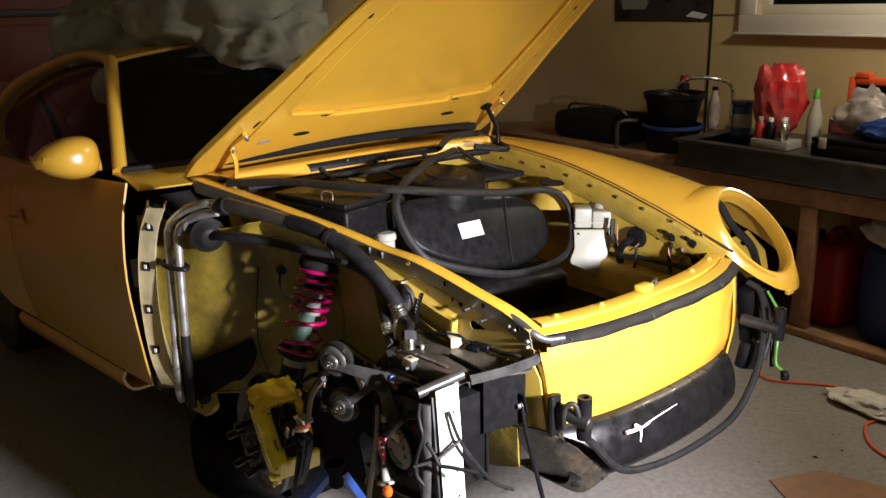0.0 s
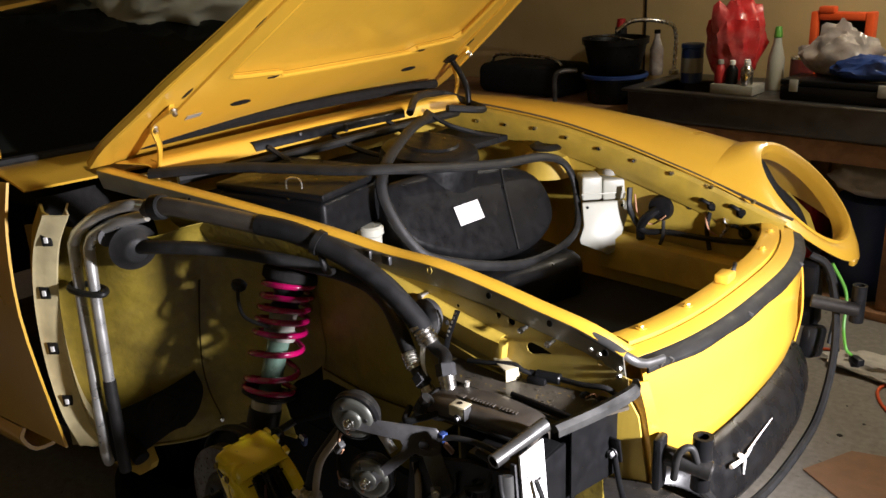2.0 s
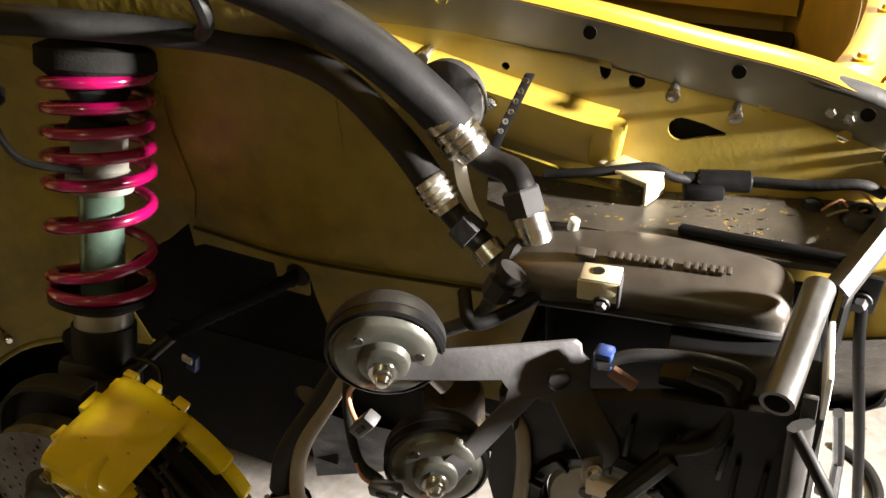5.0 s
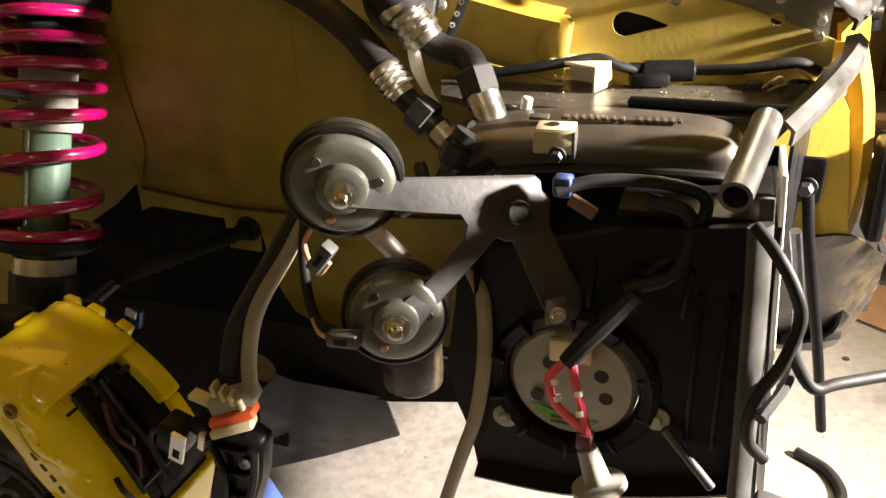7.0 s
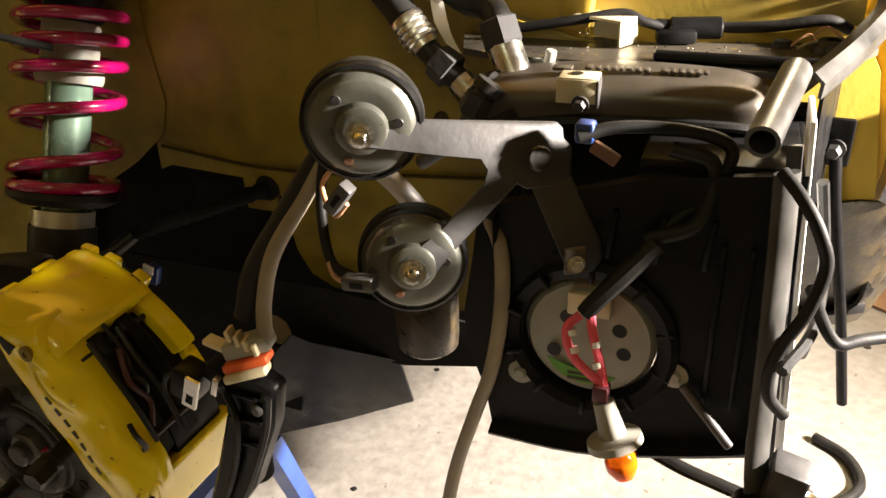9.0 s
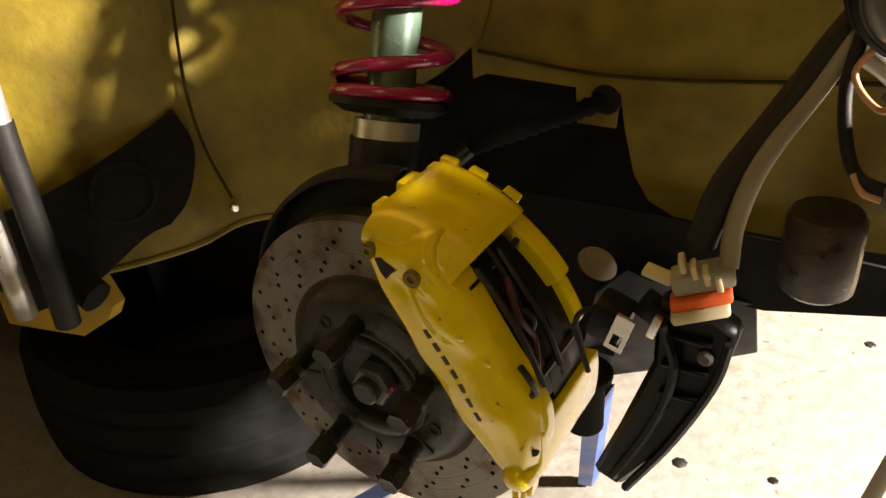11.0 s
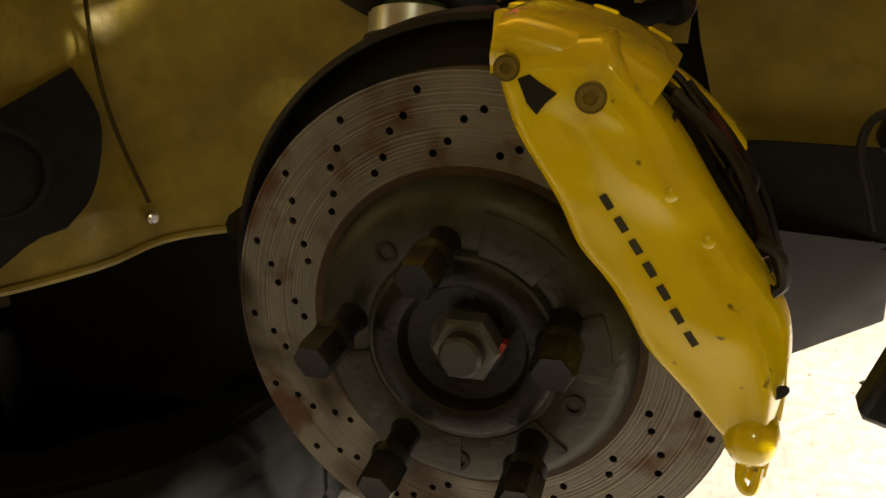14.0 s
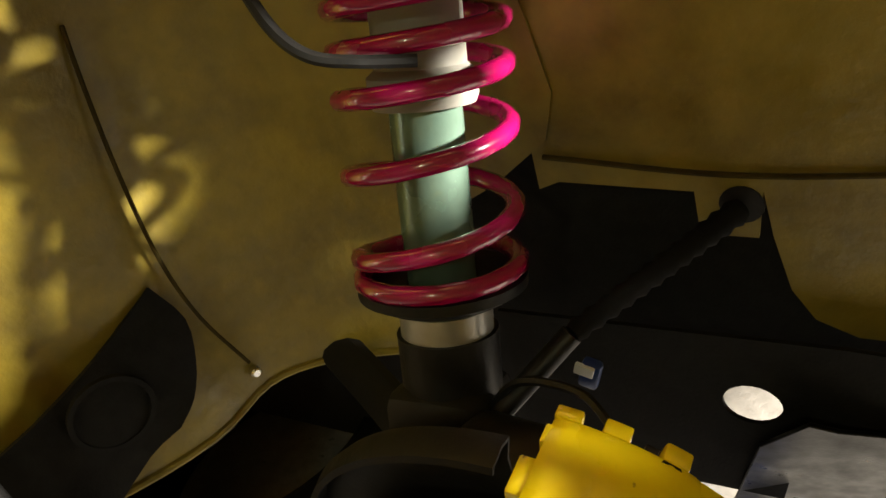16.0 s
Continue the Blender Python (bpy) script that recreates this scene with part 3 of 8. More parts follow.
part("body", mesh(lathe, [(0, 0), (0.034, 0), (0.038, 0.01), (0.036, 0.14), (0.020, 0.20), (0.016, 0.23), (0, 0.23)], (-0.23, 2.33, 0.886), (-0.23, 2.33, 2)), WHITEP, bottle)
part("cap", mesh(cyl, (-0.23, 2.33, 1.117), (-0.23, 2.33, 1.165), 0.019, 0.014, bev=0.003), MATS["green_label"], bottle, "green cap")
can = thing("paint_tin", "dark red round tin", "tin")
part("body", mesh(cyl, (-0.14, 2.40, 0.886), (-0.14, 2.40, 1.02), 0.05, bev=0.003), mat("dark_red_tin", (0.16, 0.03, 0.025), 0.4, bump=0.05), can)
part("lid", mesh(lathe, [(0, 0.004), (0.04, 0.004), (0.043, 0.008), (0.05, 0.008), (0.05, 0), (0, 0)], (-0.14, 2.40, 1.021), (-0.14, 2.40, 2)), ZINC, can)

tray = thing("bottle_tray", "pale tray that holds small bottles", "tray")
part("body", mesh(box, (-0.33, 2.17, 0.909), (0.20, 0.13, 0.044), None, 0.006), GREYP, tray)
for k, (x, y, m_) in enumerate(((-0.40, 2.14, REDP), (-0.345, 2.14, PLASTIC), (-0.27, 2.13, ZINC), (-0.30, 2.19, ZINC))):
    b = thing("small_bottle", ("small red bottle in a tray", "small black bottle in a tray", "small steel bottle in a tray", "small steel bottle in a tray")[k], "bottle", "bottles in the tray")
    part("body", mesh(lathe, [(0, 0), (0.024, 0), (0.026, 0.005), (0.026, 0.062), (0.012, 0.082), (0, 0.082)], (x, y, 0.9315), (x, y, 2), 16), m_, b)
    part("cap", mesh(cyl, (x, y, 1.014), (x, y, 1.034), 0.013, bev=0.002, seg=12), PAPER if k else WHITEP, b)

crate = thing("orange_case", "black case with a bright orange frame, propped up", "case")
for c, s in (((-0.11, 2.44, 1.06), (0.035, 0.06, 0.33)), ((0.12, 2.44, 1.06), (0.035, 0.06, 0.33)), ((0.005, 2.44, 1.205), (0.195, 0.06, 0.035)), ((0.005, 2.44, 0.91), (0.195, 0.06, 0.035)), ((-0.06, 2.43, 1.232), (0.07, 0.05, 0.03))):
    part("frame", mesh(box, c, s, None, 0.008), ORANGE, crate)
part("panel", mesh(box, (0.005, 2.45, 1.06), (0.20, 0.03, 0.26), None, 0.004), PLASTIC, crate)
case = thing("socket_case", "low black plastic tool case", "case")
part("body", mesh(box, (0.14, 2.20, 0.918), (0.50, 0.20, 0.062), None, 0.008), PLASTIC, case)
part("lid", mesh(box, (0.14, 2.20, 0.962), (0.50, 0.20, 0.022), None, 0.006), PLASTIC, case)
for x in (-0.05, 0.30):
    part("latch", mesh(box, (x, 2.095, 0.95), (0.035, 0.012, 0.05), None, 0.003), GREYP, case)
ob = part("plastic_bag", crumple(0.07, 2.26, 0.975, 0.20, 0.08, 0.21, 0.45, 8.4, 4, 0.6), CLEARBAG)
tagged(ob, "crumpled cloudy plastic bag on the tool case", "bag")

tagged(part("blue_cloth", crumple(0.22, 2.17, 0.975, 0.17, 0.06, 0.10, 0.7, 6.1, 4, 0.5), BLUEP), "limp violet-blue cloth lying on the tool case", "cloth")

# under the bench
jug = thing("fuel_jug", "red plastic fuel jug under the bench", "jug")
part("body", mesh(box, (-0.09, 2.42, 0.215), (0.24, 0.30, 0.43), None, 0.05, 4), REDP, jug)
part("handle", mesh(tube, [(-0.09, 2.33, 0.42), (-0.09, 2.36, 0.475), (-0.09, 2.46, 0.475), (-0.09, 2.50, 0.42)], 0.014, 8), REDP, jug)
part("cap", mesh(cyl, (-0.16, 2.36, 0.42), (-0.16, 2.36, 0.47), 0.028, bev=0.004), PLASTIC, jug)
drum = thing("barrel", "dark blue plastic barrel under the bench", "barrel")
part("body", mesh(lathe, [(0, 0), (0.15, 0), (0.165, 0.03), (0.17, 0.2), (0.165, 0.4), (0.15, 0.44), (0, 0.44)], (0.24, 2.40, 0.001), (0.24, 2.40, 1), 28), BLUEP, drum)
ob = part("folded_blanket", crumple(0.24, 2.40, 0.442, 0.19, 0.17, 0.17, 0.9, 5.5, 4, 0.3), WHITEC)
tagged(ob, "folded white blanket on the barrel", "blanket")
ob = bmesh.new()
for k in range(7):
    r, z = 0.20 + 0.012 * (k % 3), 0.012 + 0.022 * k
    tube(ob, [(-0.62 + r * math.cos(a), 2.36 + r * math.sin(a), z) for a in np.linspace(0, 2 * math.pi, 17)], 0.011, 8, 2)
tagged(part("coiled_hose", ob, RUBBER), "coil of black hose under the bench", "hose")
ob = thing("storage_box", "dark box in the shade under the bench", "box")
part("body", mesh(box, (0.72, 2.38, 0.15), (0.42, 0.36, 0.30), None, 0.01), BLUEP, ob)
ob = thing("tyre_stack", "black tyre lying on the coiled hose", "tyre")
part("tyre", mesh(lathe, [(0.20, 0.0), (0.29, 0.0), (0.31, 0.03), (0.31, 0.17), (0.29, 0.2), (0.20, 0.2), (0.19, 0.1), (0.20, 0.0)], (-0.62, 2.36, 0.17), (-0.62, 2.36, 1), 32), RUBBER, ob)

# on the wall
ob = thing("poster", "dark photograph poster with pale shapes on the wall", "poster")
part("sheet", mesh(box, (-1.46, YN - 0.003, 1.76), (0.72, 0.004, 0.60)), PHOTO, ob)
bm = bmesh.new()
prism(bm, [(-1.75, 1.53), (-1.58, 1.53), (-1.55, 1.57), (-1.60, 1.61), (-1.72, 1.63), (-1.78, 1.60)], -0.002, plane_xz(YN - 0.0055))
part("print", bm, GREYP, ob, "pale printed shape")
bm = bmesh.new()
prism(bm, [(-1.27, 1.49), (-1.15, 1.475), (-1.12, 1.50), (-1.22, 1.52)], -0.002, plane_xz(YN - 0.0055))
part("print", bm, PAPER, ob, "pale printed shape")

# on the floor
cable = part("extension_cable", mesh(tube, [(0.02, 1.62, 0.006), (0.13, 1.53, 0.006), (0.34, 1.68, 0.006), (0.52, 1.70, 0.006), (0.62, 1.62, 0.006), (0.60, 1.45, 0.006), (0.72, 1.30, 0.006), (0.95, 1.28, 0.006)], 0.006, 8), REDLINE)
tagged(cable, "orange-red extension cable lying on the floor", "cable")
ob = part("floor_rag", crumple(0.55, 1.60, 0.001, 0.20, 0.10, 0.055, 0.6, 2.2, 4, 0.7), WHITEC)
tagged(ob, "crumpled dirty white rag on the floor", "rag")
ob = part("dark_bag", crumple(0.92, 1.52, 0.001, 0.24, 0.16, 0.16, 0.8, 4.7, 4, 0.5), FELTSHADE)
tagged(ob, "dark limp bag on the floor", "bag")
bm = bmesh.new()
prism(bm, [(0.585, 0.83), (0.66, 1.02), (1.05, 1.16), (1.25, 0.9), (0.95, 0.62)], 0.005, Matrix.Translation((0, 0, 0.002)))
tagged(part("cardboard_sheet", bm, CARD), "flat piece of brown cardboard on the floor", "cardboard")
bm = bmesh.new()
rnd = random.Random(5)
for k in range(26):
    x, y = rnd.uniform(0.05, 0.55), rnd.uniform(-0.45, 0.35)
    if k > 12:
        x, y = rnd.uniform(0.5, 1.4), rnd.uniform(0.2, 1.4)
    r = rnd.uniform(0.003, 0.012)
    lathe(bm, [(0, 0), (r, 0), (r * 0.8, 0.002), (0, 0.003)], (x, y, 0.0005), (x, y + rnd.uniform(-.01, .01), 1), 7)
tagged(part("floor_grit", bm, DARKMETAL), "dark crumbs of grit on the concrete", "grit", "", "stuff")

# ---- the car ----
car = thing("sports_car", "yellow sports car without front bumper, jacked up with lid open", "car")
CB = Matrix.Translation((0, -0.047, 0.25)) @ Matrix.Rotation(radians(4.5), 4, "Z") @ Matrix.Rotation(radians(-4.5), 4, "Y")


def B(x, y, z):
    return CB @ V(x, y, z)


# cabin side, door, quarter
def side_rows(stations, n=3, m=3):
    return smooth_rows([[B(x, y, z) for y, z in prof] for x, prof in stations], n, m)


P0 = [(-0.765, 0.915), (-0.795, 0.80), (-0.812, 0.62), (-0.80, 0.42), (-0.785, 0.27)]
P1 = [(-0.770, 0.915), (-0.805, 0.80), (-0.825, 0.62), (-0.81, 0.42), (-0.79, 0.27)]
P2 = [(-0.755, 0.920), (-0.810, 0.80), (-0.838, 0.62), (-0.825, 0.42), (-0.795, 0.27)]
P3 = [(-0.73, 0.925), (-0.82, 0.80), (-0.868, 0.66), (-0.873, 0.50), (-0.86, 0.36)]
P4 = [(-0.70, 0.92), (-0.82, 0.82), (-0.88, 0.72), (-0.885, 0.66), (-0.875, 0.62)]
P5 = [(-0.66, 0.90), (-0.79, 0.80), (-0.86, 0.66), (-0.86, 0.50), (-0.84, 0.40)]
P6 = [(-0.55, 0.82), (-0.68, 0.74), (-0.74, 0.62), (-0.74, 0.46), (-0.72, 0.34)]
dr = part("door", mesh(sheet, side_rows([(-0.575, P0), (-1.1, P1), (-1.715, P2)]), 0.006), PAINT, car, "yellow door, dusty and unlit")
part("rear_quarter", mesh(sheet, side_rows([(-1.722, P2), (-1.98, P3), (-2.27, P4), (-2.62, P5), (-3.15, P6)]), 0.02), PAINT, car)
hb = bmesh.new()
tube(hb, [B(-1.50, -0.832, 0.715), B(-1.53, -0.855, 0.72), B(-1.62, -0.857, 0.72), B(-1.65, -0.833, 0.715)], 0.011, 8)
part("handle", hb, PAINT, dr, "yellow pull handle")
cu = bmesh.new()
lathe(cu, [(0, 0), (0.045, 0), (0.05, 0.003), (0, 0.004)], B(-1.575, -0.826, 0.715), B(-1.575, -0.84, 0.715), 20)
part("handle_cup", cu, PAINT, dr)
bm = bmesh.new()
sheet(bm, side_rows([(-0.80, [(-0.788, 0.265), (-0.80, 0.235), (-0.77, 0.19), (-0.70, 0.185)]), (-1.2, [(-0.792, 0.265), (-0.805, 0.235), (-0.775, 0.185), (-0.70, 0.18)]), (-1.96, [(-0.80, 0.265), (-0.815, 0.235), (-0.785, 0.18), (-0.70, 0.175)])]), 0.01)
part("sill", bm, PAINT, car)
part("floor_pan", mesh(box, B(-1.4, 0, 0.19), (1.5, 1.30, 0.02), CB.to_3x3().to_4x4()), RUBBER, car)


def pillar_line(pts, r, n=6, flat=1.0):
    return mesh(tube, [B(*p) for p in pts], r, 10, n, False, flat)


AP = [(-0.8, -0.695, 0.925), (-0.943, -0.633, 1.071), (-1.086, -0.57, 1.196), (-1.208, -0.517, 1.284)]
RR = [(-1.208, -0.517, 1.284), (-1.445, -0.495, 1.314), (-1.695, -0.484, 1.319), (-2.071, -0.495, 1.286), (-2.413, -0.548, 1.213), (-2.701, -0.607, 1.065), (-2.811, -0.639, 0.974)]
for s in (1, -1):
    part("windscreen_pillar", pillar_line([(x, s * y, z) for x, y, z in AP], 0.024), PAINT, car)
    part("roof_rail", pillar_line([(x, s * y, z) for x, y, z in RR], 0.022), PAINT, car)
    part("door_mirror" if s == 1 else "side_glass", *((pillar_line([(-0.83, -0.74, 0.955), (-0.85, -0.80, 0.955)], 0.02), PAINT) if s == 1 else (mesh(sheet, smooth_rows([[B(x, y + 0.012, z) for x, y, z in ((-0.90, -0.70, 0.92), (-1.3, -0.735, 0.918), (-1.8, -0.735, 0.922), (-2.36, -0.65, 0.945))], [B(x, y + 0.012, z) for x, y, z in ((-1.06, -0.615, 1.125), (-1.35, -0.605, 1.16), (-1.85, -0.60, 1.155), (-2.40, -0.62, 1.08))], [B(x, y + 0.012, z) for x, y, z in ((-1.198, -0.521, 1.264), (-1.445, -0.499, 1.284), (-1.971, -0.495, 1.266), (-2.313, -0.548, 1.183))]]), 0.004), DARKGLASS)), car)
roof = [[B(x, y, z + 0.05 * (1 - (y / 0.53) ** 2)) for y in np.linspace(-w, w, 9)] for x, w, z in ((-1.208, 0.517, 1.284), (-1.445, 0.495, 1.314), (-1.695, 0.484, 1.319), (-2.071, 0.495, 1.286), (-2.413, 0.548, 1.213), (-2.701, 0.607, 1.065)) + ((-3.0, 0.62, 0.88), (-3.3, 0.56, 0.70))]
part("roof", mesh(sheet, smooth_rows(roof, 2, 3), 0.012), PAINT, car)
ws = [[B(x0_ + 0.10 * (1 - (y / w) ** 2), y, z) for y in np.linspace(-w, w, 9)] for x0_, w, z in ((-0.83, 0.665, 0.925), (-0.96, 0.62, 1.055), (-1.09, 0.575, 1.185), (-1.208, 0.507, 1.276))]
part("windscreen", mesh(sheet, smooth_rows(ws, 2, 3), 0.004), DARKGLASS, car, "dark windscreen")
cowl = [[B(x0_ + 0.10 * (1 - (y / 0.7) ** 2), y, z) for y in np.linspace(-0.72, 0.66, 9)] for x0_, z in ((-0.60, 0.885), (-0.70, 0.915), (-0.80, 0.925))]
part("cowl", mesh(sheet, smooth_rows(cowl, 2, 2), 0.006), PAINT, car)
part("windscreen_seal", mesh(tube, [B(-0.79 + 0.10 * (1 - (y / 0.7) ** 2), y, 0.93) for y in np.linspace(-0.69, 0.67, 9)], 0.012, 8, 3), RUBBER, car)
# the mirror, a smooth pod on a short arm
bm = bmesh.new()
bmesh.ops.create_icosphere(bm, subdivisions=4, radius=1)
for v in bm.verts:
    p = v.co.copy()
    p = V(p.x, math.copysign(abs(p.y) ** 0.72, p.y), math.copysign(abs(p.z) ** 0.72, p.z))
    x, y, z = p.x * 0.070, p.y * 0.098, p.z * 0.066
    if x < -0.02:
        x = -0.02 + (x + 0.02) * 0.3
    low_ = 0.020 * max(0, -p.y) if p.z < 0 else -0.022 * max(0, -p.y)
    v.co = B(-0.80 + x - 2.0 * (y - 0.03) ** 2, -0.850 + y, 0.990 + z * (1 + 0.10 * p.y) + low_)
mir = [o for o in car.children if o.name.startswith("door_mirror")][0]
part("shell", bm, PAINT, mir, "yellow mirror pod")
bm = bmesh.new()
sheet(bm, smooth_rows([[B(-1.0, -0.70, 0.90), B(-1.4, -0.70, 0.90), B(-1.4, -0.1, 0.90)], [B(-1.0, -0.70, 0.5), B(-1.4, -0.70, 0.5), B(-1.4, -0.1, 0.5)]]), 0.01)
part("cabin_trim", bm, FELTSHADE, car)
part("dashboard", mesh(box, B(-0.98, 0, 0.86), (0.3, 1.25, 0.14), CB.to_3x3().to_4x4(), 0.05, 3), FELTSHADE, car)
# rear wheel
rw = part("rear_wheel", mesh(lathe, [(0.20, 0.02), (0.29, 0.0), (0.315, 0.03), (0.315, 0.22), (0.29, 0.25), (0.20, 0.23), (0.19, 0.12), (0.20, 0.02)], B(-2.27, -0.82, 0.315), B(-2.27, 0, 0.315), 36), RUBBER, car)
part("rim", mesh(lathe, [(0, 0.06), (0.06, 0.05), (0.19, 0.03), (0.20, 0.02), (0.20, 0.2), (0, 0.2)], B(-2.27, -0.82, 0.315), B(-2.27, 0, 0.315), 30), STEEL, rw)
part("inner_arch", mesh(box, B(-2.27, -0.5, 0.5), (0.9, 0.3, 0.6), CB.to_3x3().to_4x4()), FELTSHADE, car)

# door pillar flange with its clips
FL = curve([(-0.425, -0.835, 1.065), (-0.50, -0.838, 0.985), (-0.548, -0.842, 0.88), (-0.565, -0.846, 0.76), (-0.555, -0.848, 0.64), (-0.515, -0.85, 0.55), (-0.45, -0.85, 0.50)], 6)
bm = bmesh.new()
sheet(bm, [[p + V(-0.018, -0.015, 0), p + V(-0.012, -0.007, 0), p + V(0.006, 0.002, 0), p + V(0.027, 0.021, 0)] for p in FL], 0.004)
fl = part("pillar_flange", bm, PALE, car, "pale yellow lamp-lit flange with black clips")
FN = V(0.62, -0.78, 0)
for i in (5, 13, 20, 27):
    p = FL[i] + V(0.006, 0.003, 0) + FN * 0.005
    t_ = Matrix.Rotation(radians(38), 4, "Z")
    part("clip", mesh(box, p, (0.024, 0.006, 0.030), t_, 0.002), RUBBER, fl, "black plastic clip")
    part("clip_pin", mesh(box, p + FN * 0.004, (0.009, 0.004, 0.013), t_, 0.001), PAPER, fl)
bm = bmesh.new()
sheet(bm, [[p + V(-0.12, 0.02, 0), p + V(-0.05, -0.004, 0), p + V(-0.012, -0.008, 0)] for p in FL], 0.006)
part("hinge_pillar", bm, UNDER, car)
bm = bmesh.new()
sheet(bm, [[p + V(0.024, 0.020, 0), p + V(-0.02, 0.035, 0), p + V(-0.07, 0.06, 0)] for p in FL], 0.004)
part("pillar_inner", bm, PALE, car)

# wheel house: the rounded rear wall, the inner wall and the arch cut out of it
XR = [(0.425, -0.402), (0.55, -0.425), (0.68, -0.425), (0.80, -0.405), (0.90, -0.375), (0.98, -0.33), (1.005, -0.30)]
rows = []
for z, xr in XR:
    e = 0.0 if z < 0.9 else (z - 0.9) * 0.12
    k = 1.0 if z < 0.85 else max(0.0, 1 - (z - 0.85) / 0.11)
    rows.append([(-0.62, -0.83, z), (-0.575, -0.79, z), (xr - 0.055 * k - 0.01, -0.715, z), (xr + 0.005, -0.615, z), (xr + 0.02, -0.535, z), (xr + 0.07, -0.49, z), (xr + 0.15, -0.46 - e, z), (-0.055 if z > 0.6 else xr + 0.20, -0.4475 - e, z)])
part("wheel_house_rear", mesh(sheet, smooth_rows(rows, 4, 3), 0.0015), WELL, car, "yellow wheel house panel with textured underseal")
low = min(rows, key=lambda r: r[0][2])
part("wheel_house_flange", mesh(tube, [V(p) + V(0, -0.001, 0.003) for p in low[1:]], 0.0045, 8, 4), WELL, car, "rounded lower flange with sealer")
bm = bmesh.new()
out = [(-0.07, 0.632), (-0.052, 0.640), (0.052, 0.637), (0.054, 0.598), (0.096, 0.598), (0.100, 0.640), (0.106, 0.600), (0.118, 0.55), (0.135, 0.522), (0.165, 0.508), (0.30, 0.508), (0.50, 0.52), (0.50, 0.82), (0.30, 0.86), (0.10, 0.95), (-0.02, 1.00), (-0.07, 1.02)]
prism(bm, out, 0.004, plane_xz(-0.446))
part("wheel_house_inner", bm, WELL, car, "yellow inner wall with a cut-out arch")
part("wall_seam", mesh(tube, [(-0.06, -0.449, 0.665), (0.10, -0.449, 0.655), (0.30, -0.449, 0.672), (0.48, -0.449, 0.69)], 0.0022, 6), SEAMM, car)
bm = bmesh.new()
prism(bm, [(0.505, 0.62), (0.73, 0.68), (0.712, 0.80), (0.69, 0.84), (0.505, 0.84)], 0.004, Matrix(((1, 0, 0, 0), (0.25, 0, 1, -0.560), (0, 1, 0, 0), (0, 0, 0, 1))))
part("front_side_panel", bm, UNDER, car)
bm = bmesh.new()
prism(bm, [(0.50, 0.655), (0.655, 0.66), (0.66, 0.56), (0.60, 0.54), (0.50, 0.52)], 0.004, Matrix(((1, 0, 0, 0), (0.20, 0, 1, -0.53), (0, 1, 0, 0), (0, 0, 0, 1))))
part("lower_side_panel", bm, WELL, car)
part("house_seam", mesh(tube, [(-0.375, -0.552, 0.84), (-0.383, -0.556, 0.79), (-0.392, -0.562, 0.71), (-0.397, -0.566, 0.62), (-0.393, -0.562, 0.546), (-0.383, -0.545, 0.468)], 0.0020, 6, 5), SEAMM, car, "sealed panel seam, its crease's shade painted in")
bm = bmesh.new()
sheet(bm, smooth_rows([[(0.63, -0.402, 0.662), (0.68, -0.396, 0.672), (0.735, -0.376, 0.675), (0.775, -0.32, 0.63)], [(0.635, -0.355, 0.58), (0.69, -0.34, 0.575), (0.745, -0.325, 0.575), (0.782, -0.27, 0.575)], [(0.64, -0.305, 0.49), (0.70, -0.287, 0.48), (0.75, -0.27, 0.485), (0.785, -0.225, 0.53)]], 3, 3), 0.003)
fp = part("corner_flap", bm, FLAPM, car, "brown dirty plastic flap")
for p in ((0.742, -0.290, 0.512), (0.770, -0.240, 0.526)):
    part("flap_clip", mesh(box, p, (0.022, 0.010, 0.014), Matrix.Rotation(0.6, 4, "Z"), 0.002), RUBBER, fp)
# strut tower over the spring
AX0, AX1 = V(-0.087, -0.592, 0.63), V(-0.0925, -0.487, 0.90)
AXD = (AX1 - AX0).normalized()
part("top_mount", mesh(lathe, [(0, 0), (0.05, 0), (0.062, 0.01), (0.062, 0.03), (0.03, 0.045), (0, 0.045)], AX0 + AXD * 0.270, AX0 + AXD * 1.0), FELTSHADE, car)
part("firewall", mesh(box, (-0.655, -0.19, 0.73), (0.008, 1.22, 0.66), Matrix.Rotation(radians(4.5), 4, "Z"), 0.001), FELTSHADE, car, "black bulkhead")
# felt liner at the rear of the well
bm = bmesh.new()
lin = [[(-0.408, -0.583, 0.600), (-0.425, -0.66, 0.575), (-0.47, -0.75, 0.545), (-0.54, -0.80, 0.525)],
       [(-0.395, -0.575, 0.556), (-0.415, -0.655, 0.545), (-0.462, -0.75, 0.515), (-0.53, -0.80, 0.495)],
       [(-0.392, -0.590, 0.515), (-0.410, -0.655, 0.515), (-0.455, -0.75, 0.480), (-0.52, -0.80, 0.465)],
       [(-0.388, -0.615, 0.490), (-0.408, -0.660, 0.488), (-0.448, -0.745, 0.450), (-0.51, -0.80, 0.435)],
       [(-0.392, -0.640, 0.476), (-0.410, -0.672, 0.466), (-0.445, -0.74, 0.425), (-0.50, -0.80, 0.405)]]
sheet(bm, smooth_rows(lin, 3, 3), 0.008)
ln = part("arch_liner", bm, FELTSHADE, car, "black moulded liner panel")
part("liner_ring", mesh(lathe, [(0.034, 0), (0.039, 0), (0.039, 0.006), (0.034, 0.006), (0.034, 0)], (-0.420, -0.672, 0.528), (-0.30, -0.735, 0.528), 28), FELTSHADE, ln)
part("rivet", mesh(cyl, (-0.392, -0.54, 0.452), (-0.38, -0.545, 0.452), 0.006, bev=0.002, seg=10), ZINC, car)
